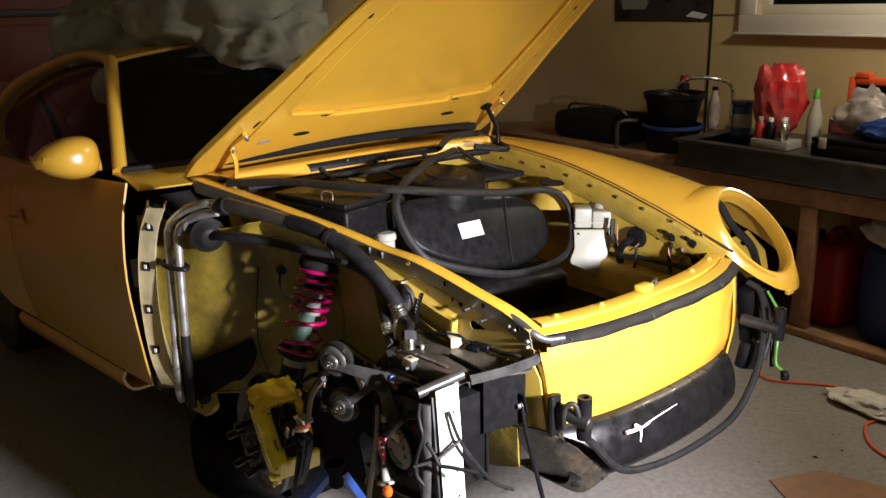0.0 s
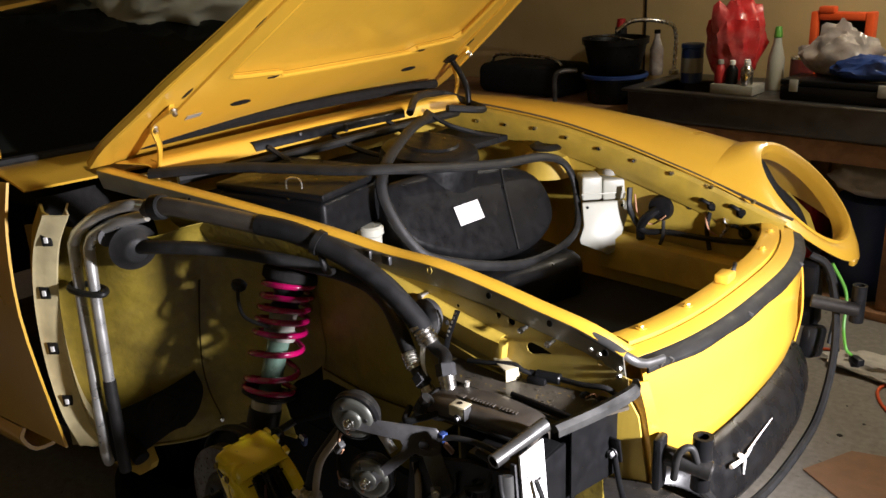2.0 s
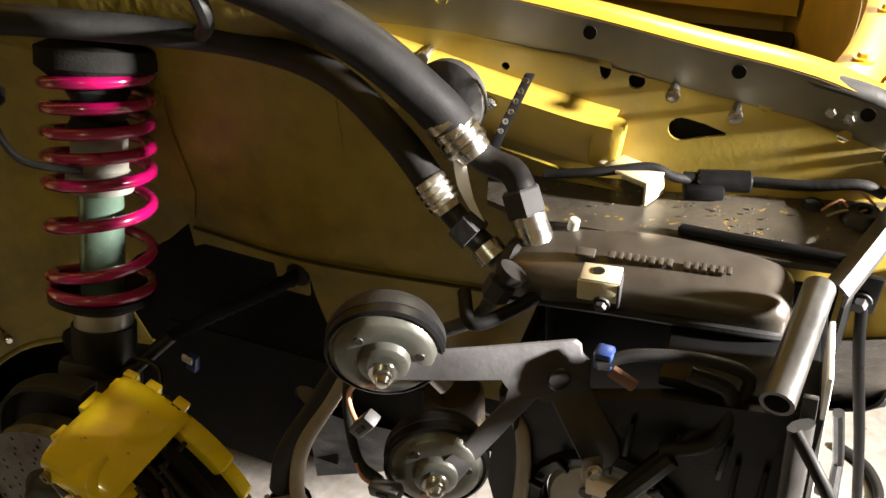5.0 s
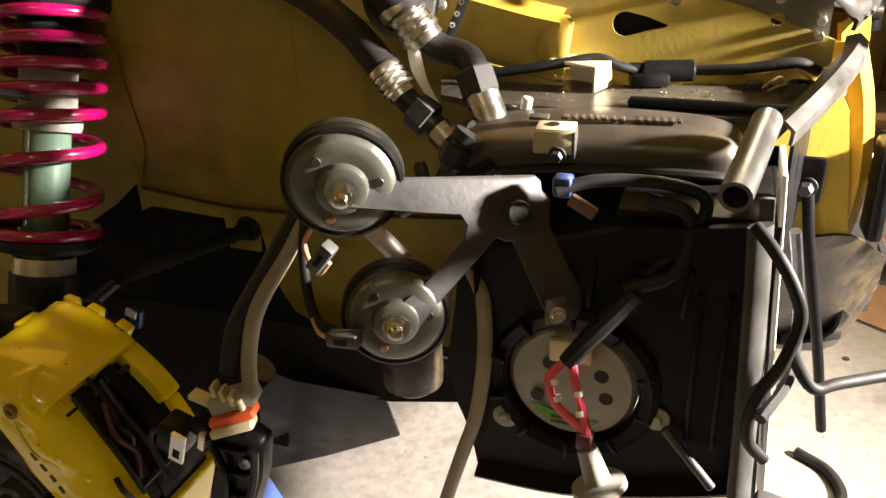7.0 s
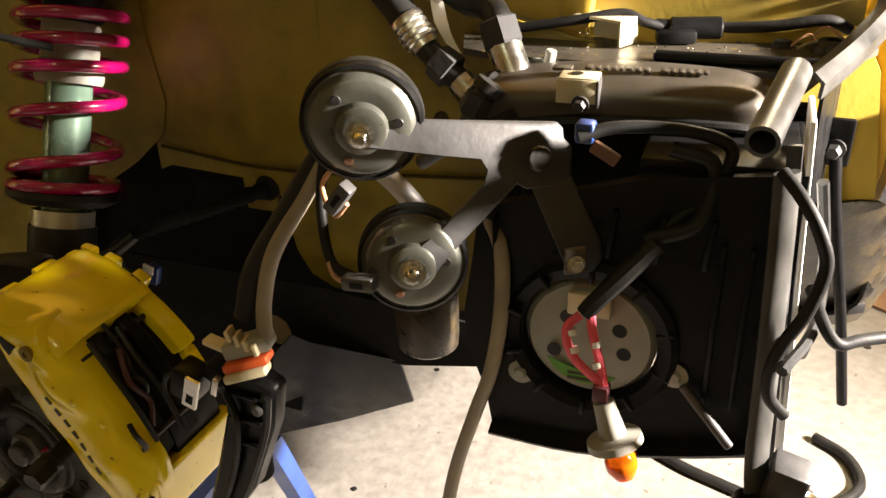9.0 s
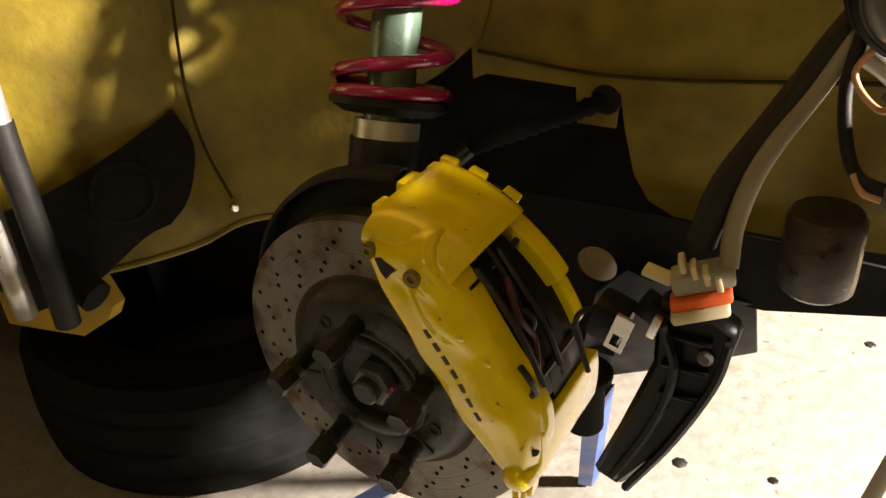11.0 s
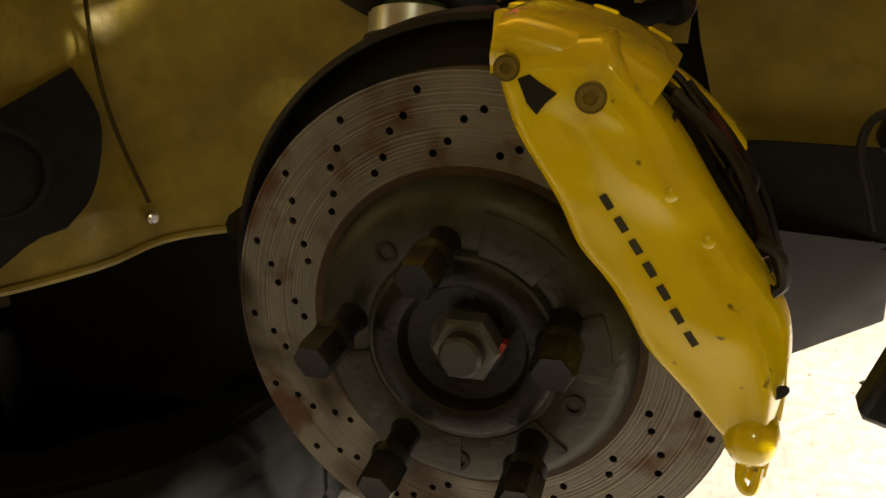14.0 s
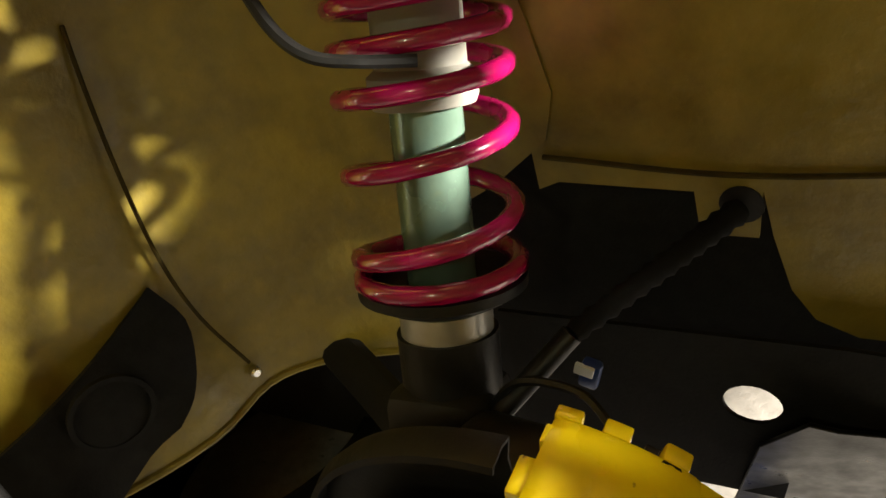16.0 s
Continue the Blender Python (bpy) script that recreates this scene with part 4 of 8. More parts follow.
part("sill_tab", mesh(prism, [(-0.70, 0.45), (-0.55, 0.45), (-0.465, 0.445), (-0.438, 0.39), (-0.455, 0.365), (-0.52, 0.32), (-0.62, 0.30), (-0.70, 0.285)], 0.02, plane_xz(-0.72), [ring(-0.555, 0.345, 0.020, 14, 0.011, 0.2)], 0.0), UNDER, car, "yellow jacking tab")
part("rear_duct_hose", mesh(tube, [(-0.55, -0.76, 0.50), (-0.49, -0.758, 0.475), (-0.44, -0.755, 0.452), (-0.405, -0.755, 0.435)], 0.020, 12), FELTSHADE, car)

# fender rail along the engine-bay side
RT = [(-0.585, -0.647, 1.105), (-0.383, -0.595, 1.084), (-0.187, -0.546, 1.063), (0.033, -0.490, 1.034), (0.18, -0.454, 1.010), (0.30, -0.436, 1.004), (0.41, -0.418, 0.985), (0.513, -0.404, 0.963), (0.609, -0.39, 0.942), (0.684, -0.377, 0.912)]
RTC = curve(RT, 5)
bm = bmesh.new()
lip = [[p + V(0, -0.012, -0.004), p + V(0, -0.004, 0.0), p + V(0, 0.010, 0.0), p + V(0, 0.026, -0.004)] for p in RTC]
sheet(bm, lip, 0.003)
part("rail_flange", bm, PAINT, car, "bright yellow folded flange")
web = [[p + V(0, -0.012, -0.006), p + V(0.0, -0.009, -0.022), p + V(0, -0.002, -0.05)] for p in RTC[:]]
bm = bmesh.new()
sheet(bm, web, 0.003)
part("rail_upper_web", bm, WEBGREY, car, "dusty grey bare strip with bolt holes")


def rail_y(x):
    for a, b in zip(RT, RT[1:]):
        if x <= b[0]:
            u = (x - a[0]) / (b[0] - a[0])
            return a[1] + u * (b[1] - a[1]), a[2] + u * (b[2] - a[2])
    return RT[-1][1], RT[-1][2]


bm = bmesh.new()
WM = Matrix(((1, 0, 0, 0), (0.146, 0, 1, -0.482), (0, 1, 0, 0), (0, 0, 0, 1)))
top = [(x, rail_y(x)[1] - 0.048) for x in (0.69, 0.609, 0.513, 0.41, 0.30, 0.18)]
holes = [ring(0.440, 0.9306, 0.0055, 12, 0.0125), ring(0.4673, 0.919, 0.0075, 12), [(0.509 + 0.0115 * math.cos(a), 0.8765 + 0.0115 * math.sin(a)) for a in np.linspace(1.2, 5.08, 10)] + [(0.530, 0.8705), (0.546, 0.8735), (0.547, 0.876), (0.528, 0.8835)], ring(0.575, 0.905, 0.006, 10), ring(0.640, 0.882, 0.006, 10), ring(0.352, 0.925, 0.004, 8)]
prism(bm, [*top, (0.18, 0.90), (0.34, 0.834), (0.69, 0.830)], 0.003, WM, holes=holes)
# added black plate behind the web so that its holes read as shaded
part("web_hole_dark", mesh(prism, [(0.20, 0.945), (0.20, 0.905), (0.35, 0.845), (0.67, 0.840), (0.67, 0.865), (0.60, 0.885), (0.45, 0.93)], 0.002, WM @ Matrix.Translation((0, 0, 0.010))), FELTSHADE, car)
part("rail_web", bm, WEBM, car, "yellow sheet-metal web with stamped holes")
bm = bmesh.new()
rear = [(0.176, rail_y(0.176)[1] - 0.046)] + [(x, rail_y(x)[1] - 0.046) for x in (0.033, -0.187, -0.383)]
rows = []
for x in np.linspace(-0.40, 0.176, 12):
    y, z = rail_y(x)
    rows.append([(x, y - 0.004, z - 0.048), (x, y + 0.01, z - 0.09), (x, min(-0.447, y + 0.05), z - 0.14), (x, -0.447, z - 0.2)])
sheet(bm, rows, 0.003)
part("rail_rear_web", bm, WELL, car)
# ledge pressed into the web
bm = bmesh.new()
led = curve([(0.17, -0.470, 0.965), (0.25, -0.464, 0.942), (0.34, -0.452, 0.915), (0.42, -0.440, 0.893), (0.455, -0.433, 0.885)], 5)
sheet(bm, [[p + V(0, 0.022, 0.006), p + V(0, 0.004, 0.005), p + V(0, -0.005, -0.003), p + V(0, 0.004, -0.02), p + V(0, 0.02, -0.06)] for p in led], 0.003)
box(bm, (0.448, -0.426, 0.862), (0.028, 0.02, 0.05), Matrix.Rotation(radians(8), 4, "Y"), 0.006)
part("rail_ledge", bm, UNDER, car)
for x, z, r in ((0.500, 0.918, 0.005), (0.552, 0.903, 0.005), (0.283, 0.937, 0.004), (0.3437, 0.8983, 0.004)):
    y = -0.482 + 0.146 * x
    part("stud", mesh(lathe, [(0, 0), (0.004, 0), (0.004, 0.018), (0.006, 0.018), (0.006, 0.024), (0, 0.025)], (x, y, z), (x + 0.1, y - 1, z), 8), ZINC, car)
for x, z in ((0.36, 0.884), (0.625, 0.905), (0.64, 0.90), (0.676, 0.882), (0.676, 0.868)):
    y = -0.482 + 0.146 * x
    part("bolt", mesh(hexbolt, (x, y, z), (x, y - 0.007, z), 0.005), ZINC, car)
# raised black discs for the bolt holes; the dark inside is in the colour
for x in (-0.30, -0.12, 0.06, 0.428, 0.5503, 0.653):
    y, z = rail_y(x)
    part("bolt_hole", mesh(lathe, [(0, 0), (0.0060, 0.0), (0.0060, 0.0012), (0, 0.0012)], (x, y - 0.0125, z - 0.017), (x, y - 1, z + 0.1), 14), FELTSHADE, car)
part("blank_hole", mesh(lathe, [(0.0052, 0), (0.0068, 0.0), (0.0068, 0.0012), (0.0052, 0.0012), (0.0052, 0)], (0.30, rail_y(0.30)[0] - 0.0125, 0.989), (0.30, -1.4, 1.09), 16), WEBM, car)
for x in (-0.02, 0.155, 0.20):
    y, z = rail_y(x)
    part("captive_nut", mesh(box, (x, y - 0.014, z - 0.016), (0.022, 0.008, 0.018), None, 0.002), STEEL, car)
part("strap", mesh(tube, [(0.351, -0.466, 0.850), (0.362, -0.470, 0.878), (0.376, -0.472, 0.908), (0.3905, -0.472, 0.940)], 0.0052, 6, 4, False, 0.3), PLASTIC, car, "black perforated rubber strap")
for k in range(6):
    p = V(0.3645, -0.4745, 0.884).lerp(V(0.3885, -0.4755, 0.936), k / 5)
    part("strap_hole", mesh(lathe, [(0.0012, 0), (0.0028, 0), (0.0028, 0.0012), (0.0012, 0.0012), (0.0012, 0)], p + V(0, -0.0008, 0), p + V(0, -1, 0.2), 8), ZINC, car)
part("bay_horn", mesh(lathe, [(0, 0), (0.028, 0), (0.036, 0.01), (0.036, 0.022), (0.02, 0.028), (0, 0.028)], (0.315, -0.462, 0.905), (0.315, -0.6, 0.93), 24), STEEL, car, "small grey round sounder")

# nose: crossmember, gasket, outer panel, lower valance
ARC = [(0.662, -0.372), (0.694, -0.24), (0.706, -0.10), (0.702, 0.06), (0.688, 0.22), (0.655, 0.35), (0.612, 0.45)]
AC = curve([(x, y, 0) for x, y in ARC], 5)
bm = bmesh.new()
sheet(bm, [[p + V(-0.072, 0, 0.872), p + V(-0.066, 0, 0.900), p + V(-0.045, 0, 0.903), p + V(-0.024, 0, 0.899), p + V(-0.020, 0, 0.880)] for p in AC[2:]], 0.003)
cm = part("lock_panel", bm, PAINT, car, "yellow lid lock crossmember")
for k in (4, 9, 21, 26):
    p = AC[k]
    part("bolt", mesh(hexbolt, p + V(-0.045, 0, 0.903), p + V(-0.045, 0, 0.909), 0.006, 0.010), PAINT, cm)
part("latch", mesh(box, AC[14] + V(-0.046, 0, 0.912), (0.03, 0.045, 0.018), Matrix.Rotation(radians(6), 4, "Z"), 0.004), PAINT, cm, "yellow lid latch block")
part("latch_hook", mesh(tube, [AC[15] + V(-0.05, 0.02, 0.905), AC[15] + V(-0.05, 0.022, 0.922), AC[15] + V(-0.04, 0.0, 0.925), AC[15] + V(-0.04, -0.02, 0.912)], 0.004, 6), DARKMETAL, cm)
bm = bmesh.new()
sheet(bm, [[p + V(-0.018, 0, 0.893), p + V(-0.002, 0, 0.891), p + V(0.012, 0, 0.888), p + V(0.014, 0, 0.880)] for p in AC], 0.003)
part("nose_edge", bm, PAINT, car)
bm = bmesh.new()
sheet(bm, [[p + V(0.013, 0, 0.887), p + V(0.030, 0, 0.884), p + V(0.040, 0, 0.874), p + V(0.038, 0, 0.865 + 0.002 * math.sin(37 * p.y))] for p in AC[1:]], 0.004)
gs = part("gasket", bm, RUBBER, car, "torn black rubber gasket")
for k in (2, 3, 12, 22):
    p = AC[k]
    part("bolt", mesh(hexbolt, p + V(0.033, 0, 0.877), p + V(0.042, 0, 0.874), 0.0045), STEEL, gs)
bm = bmesh.new()
sheet(bm, smooth_rows([[p + V(0.026, 0, 0.872), p + V(0.034, 0, 0.82), p + V(0.034, 0, 0.76), p + V(0.036, 0, 0.70), p + V(0.024, 0, 0.65)] for p in AC[1::4]], 4, 4), 0.004)
part("nose_panel", bm, PAINT, car, "bright yellow bare nose panel")
for pts, o in (([(0.695, -0.375, 0.862), (0.712, -0.372, 0.80), (0.72, -0.366, 0.72), (0.712, -0.355, 0.64)], (-0.004, -0.002, 0.014)), ([(0.640, 0.42, 0.862), (0.66, 0.40, 0.80), (0.672, 0.385, 0.72), (0.665, 0.375, 0.64)], (0.02, 0.012, -0.01))):
    part("nose_panel_return", mesh(sheet, [[p + V(-0.02, o[0], 0), p + V(0.012, o[1], 0), p + V(0.022, o[2], 0)] for p in curve(pts, 4)], 0.004), PAINT, car)
bm = bmesh.new()
VA = [(0.705, -0.315), (0.736, -0.235), (0.750, -0.10), (0.745, 0.06), (0.725, 0.22), (0.69, 0.35)]
VC = curve([(x, y, 0) for x, y in VA], 5)
sheet(bm, smooth_rows([[p + V(-0.012, 0, 0.66), p + V(0.012, 0, 0.648), p + V(0.034, 0, 0.61), p + V(0.042, 0, 0.56), p + V(0.030, 0, 0.52), p + V(-0.03, 0, 0.50), p + V(-0.15, 0, 0.495)] for p in VC[::4] + VC[-1:]], 4, 4), 0.004)
vl = part("lower_valance", bm, VALM, car, "scuffed black plastic lower valance")
for pts, r in (([(0.800, -0.17, 0.625), (0.803, -0.125, 0.622), (0.799, -0.085, 0.622)], 0.005), ([(0.799, -0.137, 0.634), (0.803, -0.122, 0.62), (0.803, -0.12, 0.585)], 0.005), ([(0.80, -0.10, 0.624), (0.795, -0.04, 0.628), (0.79, 0.03, 0.632)], 0.0022)):
    part("scrape", mesh(tube, [V(p) + V(-0.012, 0, 0) for p in pts], lambda u, r=r: r * (1 - 0.6 * u), 6, 4), PAPER, vl, "raw white scrape in the plastic")
part("tow_bracket", mesh(box, (0.750, -0.372, 0.725), (0.016, 0.036, 0.10), Matrix.Rotation(radians(8), 4, "Z"), 0.006), PLASTIC, car)
part("bumper_mount", mesh(cyl, (0.745, -0.365, 0.738), (0.83, -0.34, 0.722), 0.017, bev=0.003), DARKMETAL, car)
part("bumper_mount_tube", mesh(lathe, [(0.010, 0), (0.017, 0), (0.017, 0.10), (0.010, 0.10), (0.010, 0)], (0.808, -0.337, 0.68), (0.808, -0.337, 1)), PLASTIC, car, "upright black plastic bumper mount tube")
part("mount_pipe", mesh(tube, [(0.775, -0.368, 0.70), (0.785, -0.375, 0.755), (0.80, -0.36, 0.765), (0.812, -0.35, 0.72)], 0.0065, 10), RUBBER, car)
part("bumper_mount", mesh(cyl, (0.70, 0.40, 0.745), (0.80, 0.43, 0.735), 0.016, bev=0.003), DARKMETAL, car)
part("bumper_mount_tube", mesh(lathe, [(0.010, 0), (0.016, 0), (0.016, 0.09), (0.010, 0.09), (0.010, 0)], (0.79, 0.445, 0.70), (0.79, 0.445, 1)), PLASTIC, car)
part("washer_hose", mesh(tube, [(0.665, 0.47, 0.83), (0.703, 0.479, 0.807), (0.735, 0.46, 0.74), (0.765, 0.40, 0.62), (0.785, 0.28, 0.525), (0.80, 0.10, 0.505), (0.808, -0.08, 0.515), (0.800, -0.20, 0.545), (0.795, -0.29, 0.64), (0.80, -0.335, 0.685)], 0.0095, 8), FOAM, car, "long grey hose drooping across the nose")
part("corner_piece", mesh(tube, [(0.60, -0.396, 0.936), (0.655, -0.389, 0.922), (0.688, -0.377, 0.902), (0.703, -0.352, 0.886), (0.716, -0.31, 0.883)], 0.008, 10, 6, False, 0.55), TUBEM, car, "grey bare corner seam")

# luggage bay
bm = bmesh.new()
sheet(bm, smooth_rows([[(0.60, -0.345, 0.87), (0.60, -0.30, 0.62), (0.60, 0.05, 0.58), (0.60, 0.43, 0.62), (0.59, 0.44, 0.87)], [(0.30, -0.395, 0.945), (0.30, -0.33, 0.62), (0.30, 0.05, 0.58), (0.30, 0.44, 0.62), (0.30, 0.455, 0.95)], [(-0.05, -0.42, 1.0), (-0.05, -0.36, 0.65), (-0.05, 0.05, 0.60), (-0.05, 0.44, 0.65), (-0.05, 0.46, 1.0)], [(-0.46, -0.50, 1.0), (-0.46, -0.40, 0.7), (-0.46, 0.0, 0.65), (-0.46, 0.42, 0.7), (-0.46, 0.45, 1.0)]], 3, 3), 0.004)
part("bay_tub", bm, UNDER, car, "yellow sheet-metal luggage bay")
part("bay_front", mesh(sheet, [[p + V(-0.068, 0, 0.88), p + V(-0.075, 0, 0.72), p + V(-0.09, 0, 0.58)] for p in AC[2:]], 0.003), UNDER, car)
part("bay_bulkhead", mesh(sheet, smooth_rows([[(-0.50, -0.60, 1.09), (-0.48, 0, 1.10), (-0.50, 0.47, 1.09)], [(-0.46, -0.55, 0.7), (-0.44, 0, 0.7), (-0.46, 0.45, 0.7)]]), 0.004), UNDER, car)
part("bay_step", mesh(sheet, smooth_rows([[(0.12, 0.445, 0.80), (0.35, 0.452, 0.79), (0.56, 0.438, 0.795)], [(0.12, 0.405, 0.785), (0.35, 0.41, 0.782), (0.55, 0.40, 0.785)], [(0.12, 0.395, 0.70), (0.35, 0.40, 0.70), (0.55, 0.39, 0.70)]], 2, 3), 0.004), UNDER, car)
# dark sheet laid over the tub's floor in place of the shade down there
part("bay_floor_shade", mesh(box, (0.255, 0.03, 0.665), (0.60, 0.72, 0.02), None, 0.008), FELTSHADE, car, "dark sheet standing for the shade on the bay floor")
# moulded tank cover with a white label on its sloped face
TKN = Matrix(((0, -0.468, 0.884, 0), (1, 0, 0, 0), (0, 0.884, 0.468, 0), (0, 0, 0, 1)))
TKN.translation = V(0.0, 0.0, 0.934)
tf = [(-0.235, 0.10), (-0.19, 0.132), (0.10, 0.115), (0.27, 0.055), (0.315, -0.02), (0.285, -0.10), (0.16, -0.142), (-0.02, -0.118), (-0.18, -0.045), (-0.235, 0.02)]
bm = bmesh.new()
prism(bm, [(p.x, p.y) for p in curve([(u, v, 0) for u, v in tf + tf[:1]], 4)[:-1]], -0.26, TKN, (), 0.02, 3)
tk = part("tank_cover", bm, PLASTIC, car, "black moulded tank cover")
part("label", mesh(prism, [(-0.049, 0.026), (0.038, 0.026), (0.038, -0.023), (-0.049, -0.023)], 0.0012, TKN @ Matrix.Translation((0, 0, 0.002))), PAPER, tk, "blank white sticker")
part("cover_dome", mesh(lathe, [(0, 0.012), (0.07, 0.012), (0.075, 0.006), (0.105, 0.004), (0.122, -0.006), (0.128, -0.025), (0.128, -0.12), (0, -0.12)], (-0.14, 0.01, 1.085), (-0.02, 0.01, 2), 40), PLASTIC, tk)
part("cover_seam", mesh(tube, [TKN @ V(*p) for p in ((0.165, 0.09, 0.004), (0.14, 0.0, 0.004), (0.11, -0.13, 0.004))], 0.0025, 6), RUBBER, tk)
part("lower_cover", mesh(box, (0.02, 0.10, 0.71), (0.22, 0.40, 0.16), Matrix.Rotation(radians(-12), 4, "Z"), 0.04, 3), PLASTIC, car)
SEAL = [(-0.445, -0.599, 1.10), (-0.296, -0.455, 1.105), (-0.092, -0.329, 1.10), (-0.019, -0.245, 1.095), (-0.02, -0.06, 1.06), (-0.01, 0.134, 1.03), (0.0, 0.30, 1.015), (0.02, 0.375, 0.98), (0.045, 0.39, 0.90), (0.092, 0.309, 0.807), (0.099, 0.083, 0.795), (0.062, -0.171, 0.871), (0.030, -0.239, 0.929), (-0.026, -0.262, 1.033), (-0.06, -0.215, 1.095), (-0.14, -0.06, 1.135), (-0.20, 0.06, 1.14), (-0.28, 0.15, 1.13)]
part("lid_seal", mesh(tube, SEAL, 0.0135, 10, 7, False, 0.7), RUBBER, car, "loose black rubber lid seal")
part("lid_seal_far", mesh(tube, [(-0.30, 0.10, 1.14), (-0.42, 0.25, 1.15), (-0.48, 0.42, 1.13), (-0.40, 0.46, 1.10), (-0.30, 0.40, 1.10), (-0.33, 0.28, 1.12)], 0.011, 8), RUBBER, car)
ab = part("battery_box", mesh(box, (-0.20, -0.345, 1.01), (0.30, 0.26, 0.10), Matrix.Rotation(radians(14), 4, "Z"), 0.012, 3), PLASTIC, car, "black box with a wire bail latch")
part("lid", mesh(box, (-0.20, -0.345, 1.071), (0.305, 0.265, 0.018), Matrix.Rotation(radians(14), 4, "Z"), 0.006), PLASTIC, ab)
for a in (((-0.118, -0.452, 1.055), (-0.130, -0.446, 1.098), (-0.105, -0.428, 1.098), (-0.095, -0.435, 1.055)), ((-0.12, -0.455, 1.03), (-0.125, -0.45, 1.06), (-0.10, -0.435, 1.06), (-0.097, -0.437, 1.03))):
    part("bail", mesh(tube, a, 0.0022, 6), ZINC, ab, "bright wire latch")
rv = part("filler_neck", mesh(cyl, (-0.052, -0.285, 0.88), (-0.052, -0.285, 0.945), 0.026, bev=0.003), WHITEP, car)
part("cap", mesh(lathe, [(0, 0.022), (0.026, 0.022), (0.031, 0.017), (0.031, 0.002), (0.0, 0)], (-0.052, -0.285, 0.946), (-0.052, -0.285, 2), 20), WHITEP, rv, "white screw cap")
# brake fluid reservoir with two chambers over a white splash shield
RU, RN = V(0.66, 0.75, 0), V(0.75, -0.66, 0)
R0 = V(0.078, 0.369, 0)


def res(u, z, d=0.0):
    return R0 + RU * u + RN * d + V(0, 0, z)


RM = Matrix(((RU.x, 0, RN.x, 0), (RU.y, 0, RN.y, 0), (0, 1, 0, 0), (0, 0, 0, 1)))
RT_ = RM.to_3x3().to_4x4()
rs = part("fluid_reservoir", mesh(box, res(0.029, 0.92, -0.035), (0.056, 0.066, 0.07), RT_, 0.006, 3), WHITEP, car, "milky two-chamber fluid reservoir")
part("chamber", mesh(box, res(0.096, 0.914, -0.035), (0.074, 0.058, 0.07), RT_, 0.006, 3), WHITEP, rs)
part("cap", mesh(lathe, [(0, 0.016), (0.016, 0.016), (0.021, 0.012), (0.021, 0), (0, 0)], res(0.088, 0.95, -0.035), res(0.088, 2, -0.035), 20), GREYP, rs, "grey screw cap")
part("cap_stem", mesh(cyl, res(0.088, 0.965, -0.035), res(0.088, 0.98, -0.035), 0.008, bev=0.002), PLASTIC, rs)
part("seam", mesh(box, res(0.066, 0.905, 0.0), (0.135, 0.004, 0.004), RT_, 0.001), WHITEP, rs)
bm = bmesh.new()
SM = Matrix(((RU.x, RN.x * -0.28, RN.x, 0), (RU.y, RN.y * -0.28, RN.y, 0), (0, 1, 0, 0), (0, 0, 0, 1)))
SM.translation = R0 + V(0, 0, 0.885)
prism(bm, [(-0.002, 0.0), (0.122, 0.0), (0.122, -0.045), (0.10, -0.10), (0.080, -0.135), (0.062, -0.142), (0.045, -0.132), (-0.012, -0.108), (-0.014, -0.095), (0.0, -0.06)], 0.012, SM, (), 0.004, 2)
part("splash_shield", bm, WHITEP, rs, "white plastic splash shield")
for u in (0.012, 0.108):
    part("shield_pin", mesh(lathe, [(0, 0.002), (0.004, 0.002), (0.004, 0), (0, 0)], SM @ V(u, -0.012, 0.012), SM @ V(u, -0.012, 1), 10), PLASTIC, rs)
ms = part("far_strut_mount", mesh(lathe, [(0, 0.012), (0.03, 0.012), (0.04, 0.0), (0.062, -0.005), (0.07, -0.03), (0.085, -0.06)], (-0.09, 0.436, 0.99), (-0.09, 0.40, 2), 28), UNDER, car)
part("mount_cap", mesh(lathe, [(0.0, 0.014), (0.045, 0.012), (0.05, 0.020), (0.036, 0.028), (0.022, 0.024), (0, 0.024)], (-0.09, 0.436, 0.99), (-0.09, 0.40, 2), 20), RUBBER, ms)
part("bay_fan", mesh(lathe, [(0, 0.012), (0.012, 0.014), (0.03, 0.008), (0.034, 0.0), (0.034, -0.03), (0, -0.03)], (0.277, 0.443, 0.884), (0.30, 0.30, 0.90), 24), PLASTIC, car, "small black round motor")
for pts, m_, r in (([(0.20, 0.44, 0.91), (0.225, 0.42, 0.86), (0.26, 0.43, 0.84), (0.30, 0.43, 0.87)], COPPER, 0.0025), ([(0.19, 0.43, 0.93), (0.20, 0.42, 0.87), (0.25, 0.41, 0.825), (0.31, 0.42, 0.83), (0.45, 0.44, 0.83), (0.58, 0.43, 0.85)], RUBBER, 0.008), ([(0.40, 0.448, 0.90), (0.42, 0.43, 0.86), (0.44, 0.44, 0.84)], COPPER, 0.0025)):
    part("wiring", mesh(tube, pts, r, 6), m_, car)
for x, z, r in ((0.497, 0.911, 0.016), (0.509, 0.862, 0.018), (0.555, 0.869, 0.015), (0.418, 0.914, 0.014)):
    kn = part("wall_connector", mesh(lathe, [(0, 0.034), (r * 0.5, 0.034), (r * 0.6, 0.026), (r * 0.95, 0.022), (r, 0.016), (r, 0.0), (0, 0)], (x, 0.452, z), (x + 0.35, -0.4, z + 0.2), 18), PLASTIC, car, "round black connector")
    part("stem", mesh(tube, [(x + 0.01, 0.43, z + 0.006), (x - 0.012, 0.42, z + 0.02), (x - 0.03, 0.438, z + 0.012)], 0.005, 8), PLASTIC, kn)
